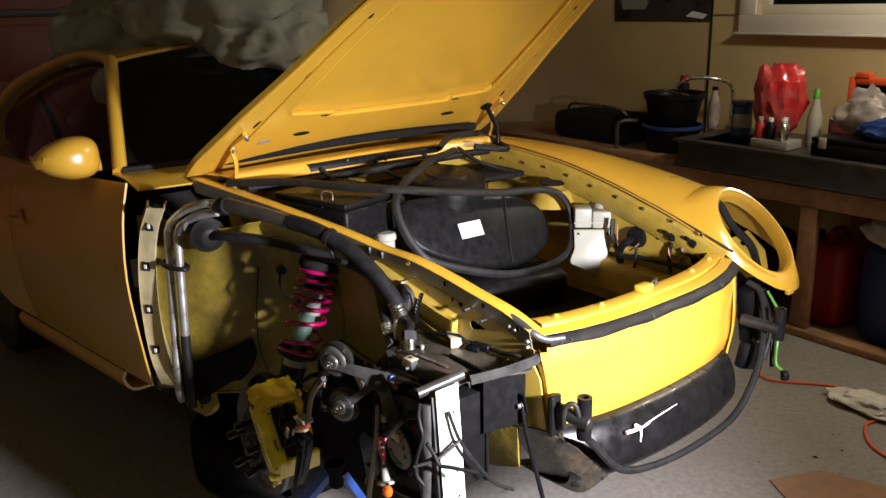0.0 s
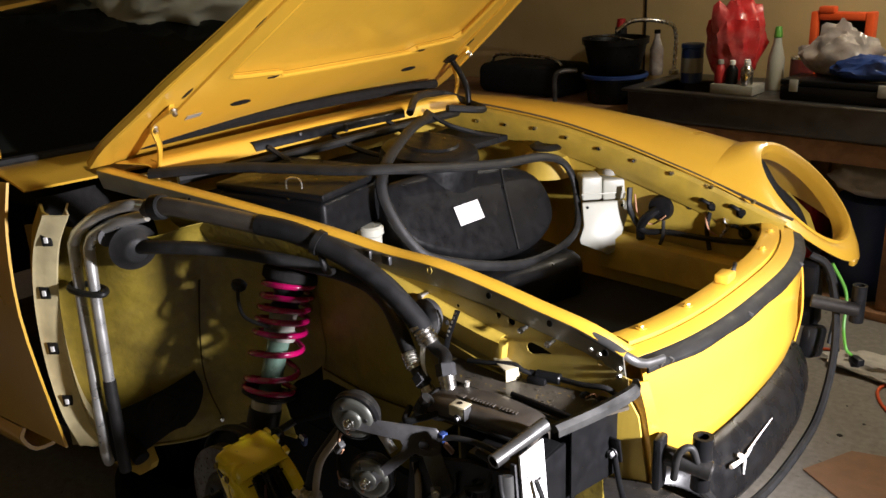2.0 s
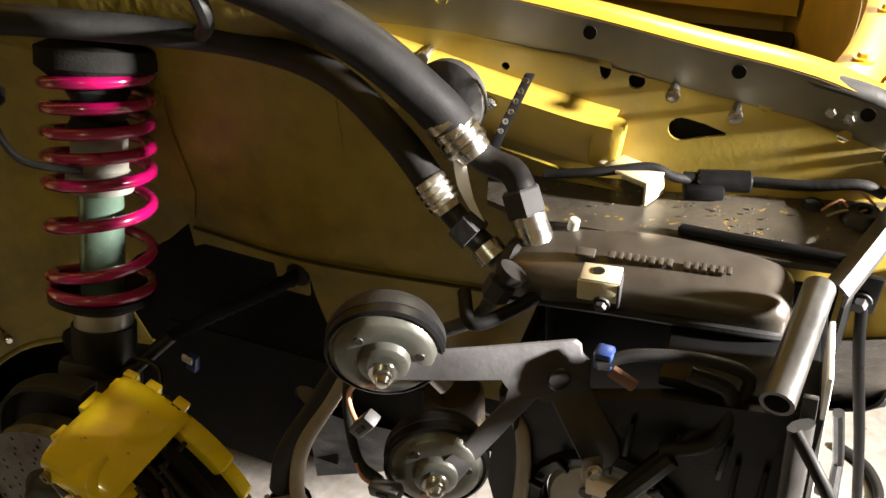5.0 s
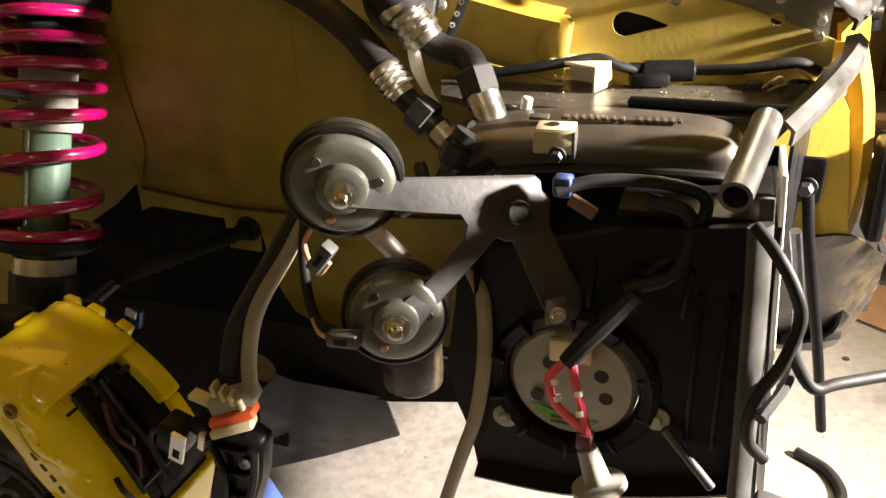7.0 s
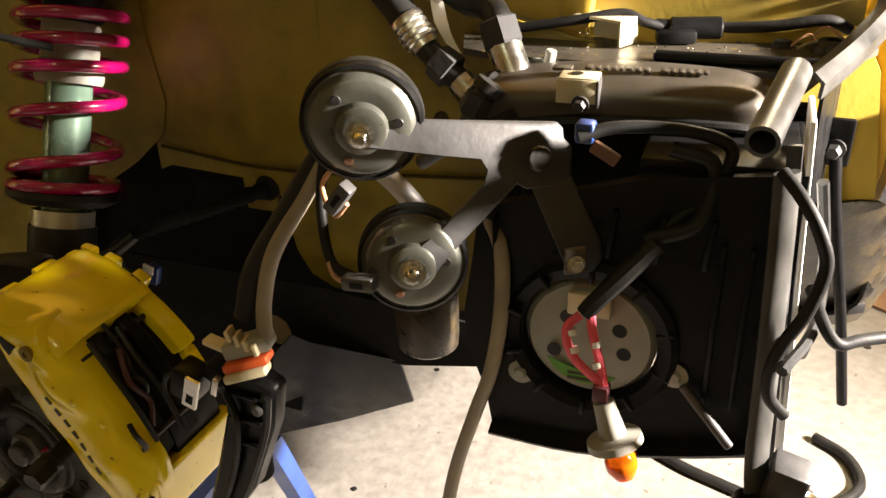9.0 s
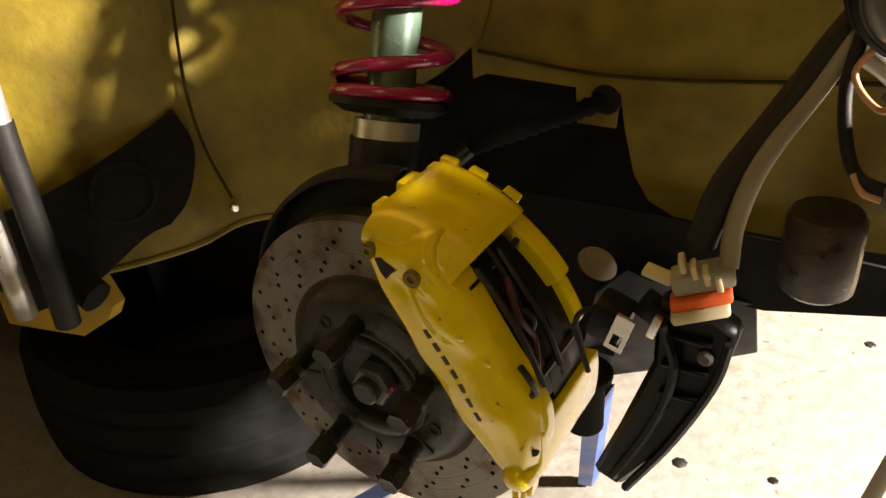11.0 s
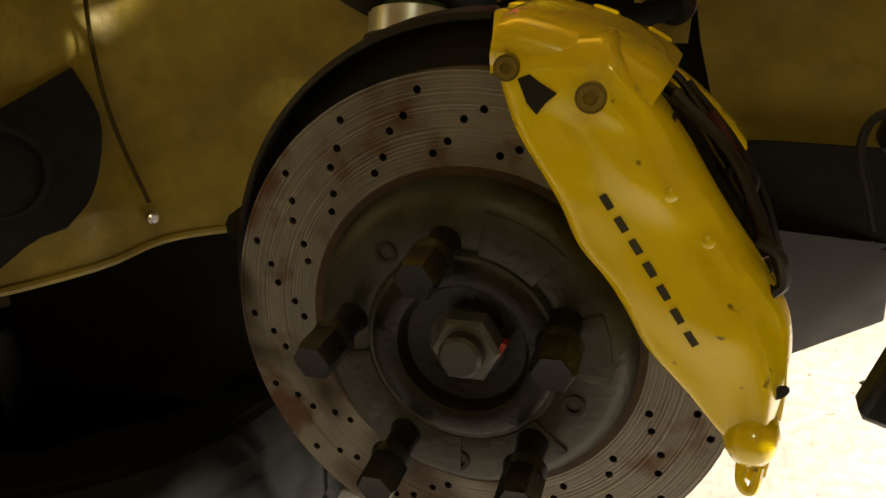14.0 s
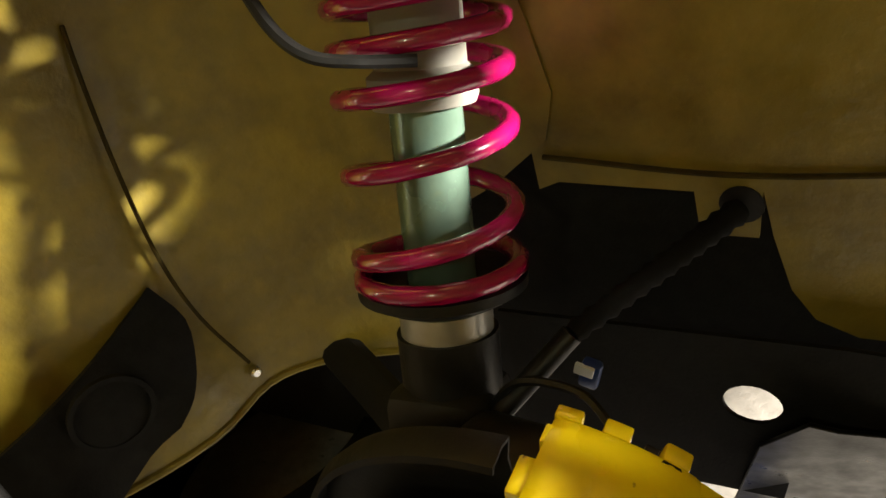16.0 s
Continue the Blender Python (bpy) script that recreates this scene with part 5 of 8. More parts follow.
for pts, m_, rr in (([(0.456, 0.446, 0.899), (0.46, 0.435, 0.885), (0.466, 0.44, 0.868), (0.45, 0.44, 0.84)], ZINC, 0.004), ([(0.277, 0.43, 0.884), (0.255, 0.41, 0.862), (0.236, 0.415, 0.83), (0.228, 0.43, 0.795)], PLASTIC, 0.012), ([(0.30, 0.42, 0.86), (0.305, 0.41, 0.82), (0.29, 0.425, 0.79)], DARKMETAL, 0.005), ([(0.418, 0.44, 0.90), (0.412, 0.44, 0.85), (0.425, 0.435, 0.80)], RUBBER, 0.006)):
    part("wall_lead", mesh(tube, pts, rr, 8), m_, car)
part("wall_grommet", mesh(lathe, [(0, 0.003), (0.008, 0.003), (0.011, 0), (0, 0)], (0.349, 0.452, 0.911), (0.349, 0.2, 0.95), 14), RUBBER, car)
part("relay", mesh(box, (0.377, 0.446, 0.953), (0.055, 0.012, 0.028), None, 0.003), GREYP, car)
for x, z in ((0.335, 0.912), (0.355, 0.9)):
    part("grommet_plug", mesh(lathe, [(0, 0.002), (0.007, 0.002), (0.009, 0), (0, 0)], (x, 0.452, z), (x, 0.2, z), 12), RUBBER, car)


# the open lid, propped up from its rear hinges
A45, TH = radians(4.5), radians(35)
HD = V(math.cos(TH) * math.cos(A45), math.cos(TH) * math.sin(A45), math.sin(TH))
HL = V(-math.sin(A45), math.cos(A45), 0)
HN = HD.cross(HL)
HM = Matrix(((HL.x, HD.x, -HN.x, -0.46), (HL.y, HD.y, -HN.y, -0.035), (HL.z, HD.z, -HN.z, 1.234), (0, 0, 0, 1)))
EDGE = [(-0.20, 0.635), (-0.10, 0.635), (0.05, 0.602), (0.16, 0.578), (0.36, 0.522), (0.52, 0.485), (0.68, 0.446), (0.85, 0.385), (0.95, 0.30), (1.0, 0.15)]
EC = [(p.x, p.y) for p in curve([(v, w, 0) for v, w in EDGE], 3)]
rows = [[HM @ V(w * k, v, -0.025 * (1 - k * k) - 0.008) for k in np.linspace(-1, 1, 13)] for v, w in EC]
lid = part("front_lid", mesh(sheet, rows, 0.0025), PAINT, car, "open yellow front lid seen from below")
outer = [(-w, v) for v, w in EC] + [(w, v) for v, w in reversed(EC)]
outer = [(u, v) for u, v in outer]
hole = [(-0.42, 0.16), (-0.40, 0.13), (-0.25, 0.115), (-0.23, 0.095), (0.23, 0.095), (0.25, 0.115), (0.40, 0.13), (0.42, 0.16), (0.37, 0.52), (0.33, 0.70), (0.26, 0.82), (0.12, 0.87), (-0.12, 0.87), (-0.26, 0.82), (-0.33, 0.70), (-0.37, 0.52)]
bm = bmesh.new()
prism(bm, outer, 0.014, HM @ Matrix.Translation((0, 0, -0.004)), holes=[hole, ring(-0.31, 0.0, 0.032, 14, 0.011), ring(0.31, 0.0, 0.032, 14, 0.011)], bev=0.0)
part("inner_frame", bm, PAINT, lid)
bm = bmesh.new()
prism(bm, hole, 0.004, HM @ Matrix.Translation((0, 0, -0.009)))
part("inner_panel", bm, PAINT, lid)
part("inner_bead", mesh(tube, [HM @ V(u, v, 0.006) for u, v in hole + hole[:1]], 0.006, 8, 3), PAINT, lid)
part("rim_fold", mesh(tube, [HM @ V(u * 0.985, v, 0.006) for u, v in outer[4:-4]], 0.008, 8, 1), PAINT, lid)
for s in (-1, 1):
    part("channel", mesh(tube, [HM @ V(s * u, v, 0.008) for u, v in ((0.50, 0.02), (0.475, 0.20), (0.435, 0.45), (0.40, 0.62))], 0.010, 8, 4, False, 0.5), PAINT, lid)
    for u, v, r in ((0.51, 0.10, 0.022), (0.455, 0.36, 0.022), (0.40, 0.62, 0.022), (0.27, 0.105, 0.02)):
        t_ = radians(72) * s if u > 0.3 else 0
        part("slot", mesh(prism, ring(s * u, v, r, 12, 0.005, math.pi / 2 + 0.2 * s if u > 0.3 else 0), 0.0015, HM @ Matrix.Translation((0, 0, 0.0095 if u > 0.3 else 0.0095))), RUBBER, lid, "dark stamped slot")
    # dark plate over the oval opening; the shade inside it is in the colour
    part("oval_shade_plate", mesh(prism, ring(s * 0.31, 0.0, 0.03, 14, 0.010), 0.002, HM @ Matrix.Translation((0, 0, 0.0105))), FELTSHADE, lid)
part("sticker", mesh(prism, [(-0.455, -0.035), (-0.415, -0.028), (-0.415, -0.012), (-0.455, -0.018)], 0.001, HM @ Matrix.Translation((0, 0, 0.0105))), GREYP, lid, "small grey sticker")
# hinges, stay and the strip between lid and cowl
for s in (-1, 1):
    p = HM @ V(s * 0.545, -0.02, 0.012)
    q = HM @ V(s * 0.535, 0.06, 0.016)
    low = V(-0.475, -0.56 if s < 0 else 0.455, 1.085)
    part("hinge_arm", mesh(tube, [q, p, p.lerp(low, 0.5) + V(0.02, 0, 0.01), low], 0.015, 8, 5, False, 0.4), PAINT, lid, "yellow pressed hinge arm")
    for r_ in (q, p):
        part("hinge_bolt", mesh(hexbolt, r_ + V(0.004, 0, -0.008), r_ + V(0.012, 0, -0.018), 0.007, 0.010), ZINC, lid)
part("gas_stay", mesh(tube, [HM @ V(0.49, 0.02, 0.012), V(-0.415, 0.455, 1.16), V(-0.40, 0.45, 1.09)], 0.009, 10), PLASTIC, lid, "black lid stay")
part("gas_stay_end", mesh(lathe, [(0, 0), (0.02, 0.0), (0.024, 0.008), (0.012, 0.016), (0, 0.016)], HM @ V(0.49, 0.02, 0.008), HM @ V(0.49, 0.0, 0.2)), PLASTIC, lid)
ck = part("cowl_front", mesh(sheet, smooth_rows([[(-0.56, -0.62, 1.115), (-0.51, -0.05, 1.135), (-0.56, 0.48, 1.115)], [(-0.475, -0.58, 1.112), (-0.435, -0.05, 1.128), (-0.475, 0.47, 1.112)], [(-0.465, -0.578, 1.085), (-0.425, -0.05, 1.10), (-0.465, 0.468, 1.085)]], 4, 3), 0.003), PAINT, car, "yellow cowl crosspiece")
part("cowl_lip", mesh(sheet, smooth_rows([[(-0.475, -0.575, 1.126), (-0.432, -0.05, 1.142), (-0.475, 0.465, 1.126)], [(-0.448, -0.572, 1.120), (-0.405, -0.05, 1.136), (-0.448, 0.463, 1.120)], [(-0.432, -0.57, 1.088), (-0.389, -0.05, 1.104), (-0.432, 0.46, 1.088)]], 4, 3), 0.003), PAINT, ck)
vd = part("vent_duct", mesh(sheet, smooth_rows([[(-0.435, -0.34, 1.127), (-0.401, -0.08, 1.134), (-0.412, 0.17, 1.130)], [(-0.412, -0.335, 1.124), (-0.386, -0.08, 1.131), (-0.395, 0.168, 1.127)], [(-0.406, -0.33, 1.103), (-0.380, -0.08, 1.111), (-0.389, 0.165, 1.107)]], 4, 3), 0.004), PLASTIC, ck, "black air intake strip")
for y in (-0.20, -0.06, 0.07):
    part("vent_rib", mesh(box, (-0.384 - 0.10 * abs(y + 0.06), y, 1.118), (0.010, 0.010, 0.022), None, 0.003), STEEL, vd)
# one black strip for the rubber seal and the shade in the gap
part("lid_seal_and_gap_shade", mesh(tube, [(-0.545, -0.565, 1.150), (-0.512, -0.25, 1.166), (-0.505, -0.05, 1.170), (-0.512, 0.15, 1.166), (-0.545, 0.45, 1.152)], 0.015, 8, 6), FELTSHADE, car)
part("wire_loom", mesh(tube, [(-0.425, -0.54, 1.075), (-0.385, -0.30, 1.082), (-0.365, 0.0, 1.088), (-0.385, 0.25, 1.085), (-0.425, 0.42, 1.075)], 0.012, 8), RUBBER, car)
part("bay_shelf", mesh(box, (-0.33, -0.03, 1.02), (0.22, 0.9, 0.02), None, 0.005), FELTSHADE, car)
for y in (-0.30, -0.1, 0.1, 0.26):
    part("loom_branch", mesh(tube, [(-0.40, y, 1.11), (-0.34, y + 0.03, 1.07), (-0.28, y + 0.09, 1.04), (-0.22, y + 0.12, 1.03)], 0.007, 6), RUBBER, car)

# the left fender with its empty headlamp opening
ST = [(-0.62, [(0.455, 1.092), (0.50, 1.100), (0.58, 1.095), (0.66, 1.05), (0.71, 0.96), (0.735, 0.80), (0.735, 0.62)]),
      (-0.40, [(0.458, 1.100), (0.51, 1.110), (0.60, 1.102), (0.69, 1.05), (0.745, 0.95), (0.77, 0.80), (0.765, 0.66)]),
      (-0.10, [(0.460, 1.078), (0.515, 1.098), (0.61, 1.098), (0.71, 1.04), (0.765, 0.94), (0.79, 0.82), (0.785, 0.74)]),
      (0.12, [(0.460, 1.040), (0.515, 1.072), (0.61, 1.082), (0.71, 1.035), (0.77, 0.94), (0.795, 0.82), (0.79, 0.75)]),
      (0.28, [(0.458, 1.003), (0.505, 1.045), (0.60, 1.066), (0.70, 1.02), (0.765, 0.93), (0.785, 0.81), (0.78, 0.72)]),
      (0.40, [(0.457, 0.972), (0.50, 1.015), (0.595, 1.045), (0.69, 1.012), (0.752, 0.925), (0.768, 0.80), (0.758, 0.71)])]
bm = bmesh.new()
FR = smooth_rows([[(x, y, z) for y, z in pr] for x, pr in ST], 4, 4)
sheet(bm, FR, 0.004)
fd = part("front_fender", bm, PAINT, car, "yellow left front fender with an empty headlamp hole")
# the front of the fender: a skin between its last section and the oval opening
LC, LU, LV = V(0.578, 0.612, 0.932), V(0.72, 0.05, -0.69).normalized(), V(0.25, 0.96, 0.05)
LV = (LV - LU * LV.dot(LU)).normalized()
nn = LU.cross(LV)
nl = 56
loop = curve([(0.40, 0.457, 0.972), (0.40, 0.50, 1.015), (0.40, 0.595, 1.045), (0.40, 0.69, 1.012), (0.40, 0.752, 0.925), (0.50, 0.757, 0.885), (0.60, 0.742, 0.845), (0.685, 0.70, 0.805), (0.725, 0.635, 0.785), (0.718, 0.565, 0.797), (0.69, 0.505, 0.832), (0.655, 0.458, 0.872), (0.56, 0.453, 0.917), (0.47, 0.455, 0.95), (0.40, 0.457, 0.972)], 10)
ang = sorted((math.atan2((p - LC).dot(LV), (p - LC).dot(LU)), i) for i, p in enumerate(loop))
av = [a for a, _ in ang]


def outer_at(a):
    k = next((i for i, b in enumerate(av) if b >= a), 0)
    a1, i1 = ang[k]
    a0, i0 = ang[k - 1]
    if a0 > a1:
        a0 -= 2 * math.pi
        a = a if a <= a1 else a - 2 * math.pi
    u = 0 if a1 == a0 else (a - a0) / (a1 - a0)
    return loop[i0].lerp(loop[i1], min(1, max(0, u)))


rows = []
for k in range(nl + 1):
    a = -math.pi + 2 * math.pi * (k % nl) / nl + 1e-4
    ell = lambda s, d: LC + LU * (0.142 * s * math.cos(a)) + LV * (0.084 * s * math.sin(a)) + nn * d
    o, c = outer_at(a), ell(1.13, 0.010)
    rows.append([o, o.lerp(c, 0.35) + nn * 0.007, o.lerp(c, 0.7) + nn * 0.007, c, ell(1.06, 0.011), ell(1.0, 0.004), ell(0.97, -0.012), ell(0.96, -0.035)])
part("fender_nose", mesh(sheet, rows, 0.003), PAINT, fd, "yellow rounded headlamp surround")
part("lamp_plate", mesh(prism, [(-0.03, -0.07), (0.10, -0.05), (0.12, 0.03), (0.05, 0.075), (-0.03, 0.07)], 0.004, Matrix(((LU.x, LV.x, nn.x, LC.x), (LU.y, LV.y, nn.y, LC.y), (LU.z, LV.z, nn.z, LC.z), (0, 0, 0, 1))) @ Matrix.Translation((0, 0, -0.085)), [ring(0.0, 0.02, 0.009, 14)], 0.0), UNDER, fd, "yellow lamp carrier plate with a keyhole")
part("rim_tab", mesh(box, (0.722, 0.60, 0.785), (0.012, 0.03, 0.014), None, 0.002), PAINT, fd)
part("rim_slot", mesh(prism, ring(0.155, -0.01, 0.008, 10, 0.0025, 1.2), 0.002, Matrix(((LU.x, LV.x, nn.x, LC.x), (LU.y, LV.y, nn.y, LC.y), (LU.z, LV.z, nn.z, LC.z), (0, 0, 0, 1))) @ Matrix.Translation((0, 0, 0.008))), RUBBER, fd)
part("lamp_harness", mesh(tube, [LC + LU * 0.10 - nn * 0.08, LC + LU * 0.02 + LV * 0.03 - nn * 0.07, LC - LU * 0.06 - nn * 0.05, LC - LU * 0.13 - LV * 0.02 - nn * 0.02, LC - LU * 0.10 - LV * 0.06 - nn * 0.03], 0.012, 8), RUBBER, fd)
part("lamp_harness", mesh(tube, [LC + LU * 0.14 - LV * 0.03 - nn * 0.06, LC + LU * 0.06 - LV * 0.06 - nn * 0.04, LC - LU * 0.02 - LV * 0.07 - nn * 0.03, LC - LU * 0.09 - LV * 0.06 - nn * 0.02], 0.010, 8), RUBBER, fd)
part("lamp_plug", mesh(box, LC - LV * 0.02 + LU * 0.02 - nn * 0.10, (0.05, 0.03, 0.03), None, 0.005), PLASTIC, fd)
part("fender_seam", mesh(tube, [(x, y + 0.006, z + 0.002) for x, y, z in [(s[0], s[1][0][0], s[1][0][1]) for s in ST] + [(0.62, 0.45, 0.91)]], 0.004, 6, 5), TANKM, fd)
bm = bmesh.new()
rows = [[(x, y - 0.004, z - 0.004), (x, y - 0.022, z - 0.010), (x, y - 0.024, z - 0.05), (x, y - 0.010, z - 0.085)] for x, y, z in [(s[0], s[1][0][0], s[1][0][1]) for s in ST] + [(0.61, 0.45, 0.912)]]
sheet(bm, smooth_rows(rows, 2, 5), 0.003)
part("fender_inner_rail", bm, UNDER, car)
for k in range(9):
    x = -0.35 + k * 0.11
    u = rows[min(6, max(0, int((x + 0.62) / 0.21)))]
    part("rail_bolt", mesh(hexbolt, (x, 0.437, 1.075 - 0.17 * max(0, x + 0.1) - 0.02), (x, 0.427, 1.075 - 0.17 * max(0, x + 0.1) - 0.02), 0.006), ZINC, car)
# far side of the nose: black brackets, wiring and plug
bm = bmesh.new()
box(bm, (0.66, 0.50, 0.72), (0.05, 0.05, 0.18), Matrix.Rotation(radians(12), 4, "X"), 0.012)
box(bm, (0.69, 0.47, 0.61), (0.04, 0.08, 0.08), Matrix.Rotation(radians(-18), 4, "X"), 0.012)
part("far_duct", bm, PLASTIC, car, "black plastic brackets behind the nose")
part("far_wire", mesh(tube, [(0.70, 0.52, 0.80), (0.73, 0.55, 0.72), (0.74, 0.53, 0.64), (0.76, 0.50, 0.60), (0.77, 0.52, 0.575)], 0.004, 6), MATS["green_label"], car)
part("far_plug", mesh(box, (0.775, 0.525, 0.56), (0.02, 0.035, 0.02), Matrix.Rotation(0.5, 4, "Z"), 0.003), PLASTIC, car)
part("far_plug", mesh(box, (0.79, 0.50, 0.575), (0.018, 0.03, 0.018), Matrix.Rotation(0.9, 4, "Z"), 0.003), PLASTIC, car)
for pts in ([(0.69, 0.49, 0.80), (0.715, 0.53, 0.70), (0.72, 0.50, 0.60)], [(0.68, 0.53, 0.80), (0.70, 0.56, 0.68), (0.735, 0.52, 0.575)]):
    part("far_cable", mesh(tube, pts, 0.006, 6), RUBBER, car)

# the cover thrown over roof and windscreen: a bundle of folds
def bundle(bm, blobs, n=64, m=40):
    """Soft heaps of cloth, creased along bent folds."""
    for c, rad, seed in blobs:
        grid = []
        for i in range(m + 1):
            th = math.pi * i / m
            row = []
            for j in range(n):
                ph = 2 * math.pi * j / n
                d = V(math.sin(th) * math.cos(ph), math.sin(th) * math.sin(ph), math.cos(th))
                q = d * 0.85 + V(seed, 2 * seed, -seed)
                q = q + noise.noise_vector(q * 1.1) * 0.5
                fold = (1 - abs(noise.noise(V(q.x * 2.4, q.y * 2.4, q.z * 1.1)))) ** 4
                fine = (1 - abs(noise.noise(V(q.y * 5.5, q.x * 4.0, q.z * 3.0)))) ** 5
                k = 0.84 + 0.26 * fold + 0.035 * fine + 0.20 * noise.noise(q * 0.9)
                p = V(d.x * rad[0] * k, d.y * rad[1] * k, d.z * rad[2] * k)
                if p.z < 0:
                    p.z *= 0.55
                row.append(bm.verts.new(B(*(V(c) + p))))
            grid.append(row)
        for a, b in zip(grid, grid[1:]):
            for j in range(n):
                bm.faces.new((a[j], b[j], b[(j + 1) % n], a[(j + 1) % n]))
    return bm


tagged(part("car_cover", mesh(bundle, [((-1.38, 0.06, 1.42), (0.30, 0.42, 0.30), 1.3), ((-1.20, 0.12, 1.27), (0.22, 0.34, 0.20), 4.1), ((-1.74, -0.24, 1.36), (0.42, 0.30, 0.20), 7.7), ((-1.55, 0.0, 1.40), (0.36, 0.40, 0.28), 2.9)]), CLOTH, deg=180), "crumpled grey-green cloth cover heaped on roof and windscreen", "car cover")

# oil lines up the pillar
for pts, slv in (([(-0.45, -0.815, 0.44), (-0.428, -0.826, 0.475), (-0.430, -0.824, 0.52), (-0.452, -0.806, 0.75), (-0.472, -0.789, 0.955), (-0.468, -0.785, 0.985), (-0.44, -0.780, 1.015), (-0.35, -0.765, 1.065), (-0.263, -0.745, 1.092), (-0.22, -0.715, 1.09)], False),
                 ([(-0.40, -0.800, 0.43), (-0.395, -0.801, 0.50), (-0.402, -0.797, 0.62), (-0.410, -0.789, 0.78), (-0.420, -0.778, 0.95), (-0.415, -0.774, 0.985), (-0.39, -0.768, 1.012), (-0.32, -0.748, 1.045), (-0.25, -0.715, 1.065)], True)):
    ol = part("oil_line", mesh(tube, pts, 0.0125, 12, 7), ALU, car, "bent bare aluminium oil line")
    if slv:
        part("sleeve", mesh(tube, pts[:3] + [(-0.4045, -0.795, 0.665)], 0.0145, 12), RUBBER, ol, "black rubber sleeve")
part("line_clamp", mesh(tube, [(-0.495, -0.800, 0.880), (-0.465, -0.816, 0.880), (-0.42, -0.806, 0.878), (-0.385, -0.782, 0.876), (-0.41, -0.762, 0.876), (-0.465, -0.772, 0.878), (-0.495, -0.800, 0.880)], 0.0075, 8), RUBBER, car, "black rubber line clamp")
part("oil_grommet", mesh(lathe, [(0.0, 0.0), (0.05, 0.0), (0.052, 0.008), (0.040, 0.014), (0.030, 0.03), (0.022, 0.034), (0, 0.034)], (-0.325, -0.722, 0.985), (-0.0, -0.78, 0.95), 28), RUBBER, car, "round black rubber grommet")
part("filler_grommet", mesh(lathe, [(0, 0), (0.02, 0), (0.02, 0.01), (0, 0.01)], (-0.36, -0.76, 1.01), (0, -0.8, 1.0), 20), STEEL, car)
# the two thick cooler hoses
part("pipe_sleeve", mesh(tube, [(-0.235, -0.72, 1.085), (-0.177, -0.705, 1.095), (-0.07, -0.662, 1.085), (0.029, -0.622, 1.072)], 0.019, 14), TANKM, car, "dusty grey oil pipe")
part("pipe_collar", mesh(cyl, (-0.215, -0.715, 1.088), (-0.185, -0.706, 1.094), 0.026, bev=0.004), RUBBER, car)
part("cooler_hose", mesh(tube, [(0.02, -0.626, 1.074), (0.08, -0.600, 1.065), (0.138, -0.576, 1.047), (0.20, -0.551, 1.018), (0.265, -0.527, 0.972), (0.315, -0.511, 0.922), (0.335, -0.506, 0.898)], 0.0205, 16), FOAM, car, "thick black foam-covered oil hose")
part("hose_clip", mesh(lathe, [(0.0205, 0), (0.025, 0), (0.025, 0.012), (0.0205, 0.012)], (0.132, -0.579, 1.05), (0.20, -0.551, 1.018), 20), RUBBER, car)
part("hose_hanger", mesh(tube, [(0.142, -0.578, 1.03), (0.148, -0.575, 1.0), (0.10, -0.53, 0.965), (0.03, -0.46, 0.93)], 0.007, 8), RUBBER, car)


def ferrule(a, b, r):
    d = (V(b) - V(a)).length
    prof = [(0, 0), (r, 0)]
    for k in range(4):
        z = d * (0.1 + 0.2 * k)
        prof += [(r * 1.06, z), (r * 1.06, z + 0.10 * d), (r * 0.92, z + 0.13 * d)]
    prof += [(r * 0.9, d), (0, d)]
    return mesh(lathe, prof, a, b, 20)


part("hose_ferrule", ferrule((0.324, -0.509, 0.909), (0.352, -0.5065, 0.875), 0.0192), ZINC, car, "bright crimped ferrule")
part("hose_elbow", mesh(tube, [(0.345, -0.507, 0.883), (0.366, -0.506, 0.870), (0.388, -0.510, 0.866), (0.400, -0.519, 0.858), (0.407, -0.526, 0.846)], 0.0125, 12), DARKMETAL, car)
part("hose_nut", mesh(lathe, [(0, 0), (0.0165, 0), (0.0185, 0.002), (0.0185, 0.022), (0.0165, 0.024), (0, 0.024)], (0.399, -0.520, 0.857), (0.414, -0.531, 0.826), 6), NUTM, car, "dark grey hexagon hose nut")
part("hose_stub", mesh(cyl, (0.407, -0.526, 0.840), (0.421, -0.534, 0.813), 0.0155, bev=0.002), ZINC, car)
part("oil_hose", mesh(tube, [(-0.312, -0.725, 0.985), (-0.22, -0.69, 0.995), (-0.12, -0.61, 0.985), (0.0, -0.50, 0.945), (0.10, -0.46, 0.925), (0.20, -0.48, 0.915), (0.28, -0.515, 0.885), (0.325, -0.533, 0.85)], 0.0145, 12), RUBBER, car, "black rubber oil hose")
part("hose_ferrule", ferrule((0.318, -0.531, 0.856), (0.340, -0.537, 0.833), 0.0155), ZINC, car, "bright crimped ferrule")
part("hose_elbow", mesh(tube, [(0.338, -0.537, 0.835), (0.355, -0.541, 0.822), (0.37, -0.544, 0.812), (0.39, -0.548, 0.80)], 0.011, 12), DARKMETAL, car)
part("hose_nut", mesh(lathe, [(0, 0), (0.017, 0), (0.017, 0.018), (0, 0.018)], (0.352, -0.54, 0.825), (0.378, -0.546, 0.807), 6), NUTM, car)
part("hose_stub", mesh(cyl, (0.376, -0.545, 0.808), (0.387, -0.549, 0.800), 0.014), ZINC, car)
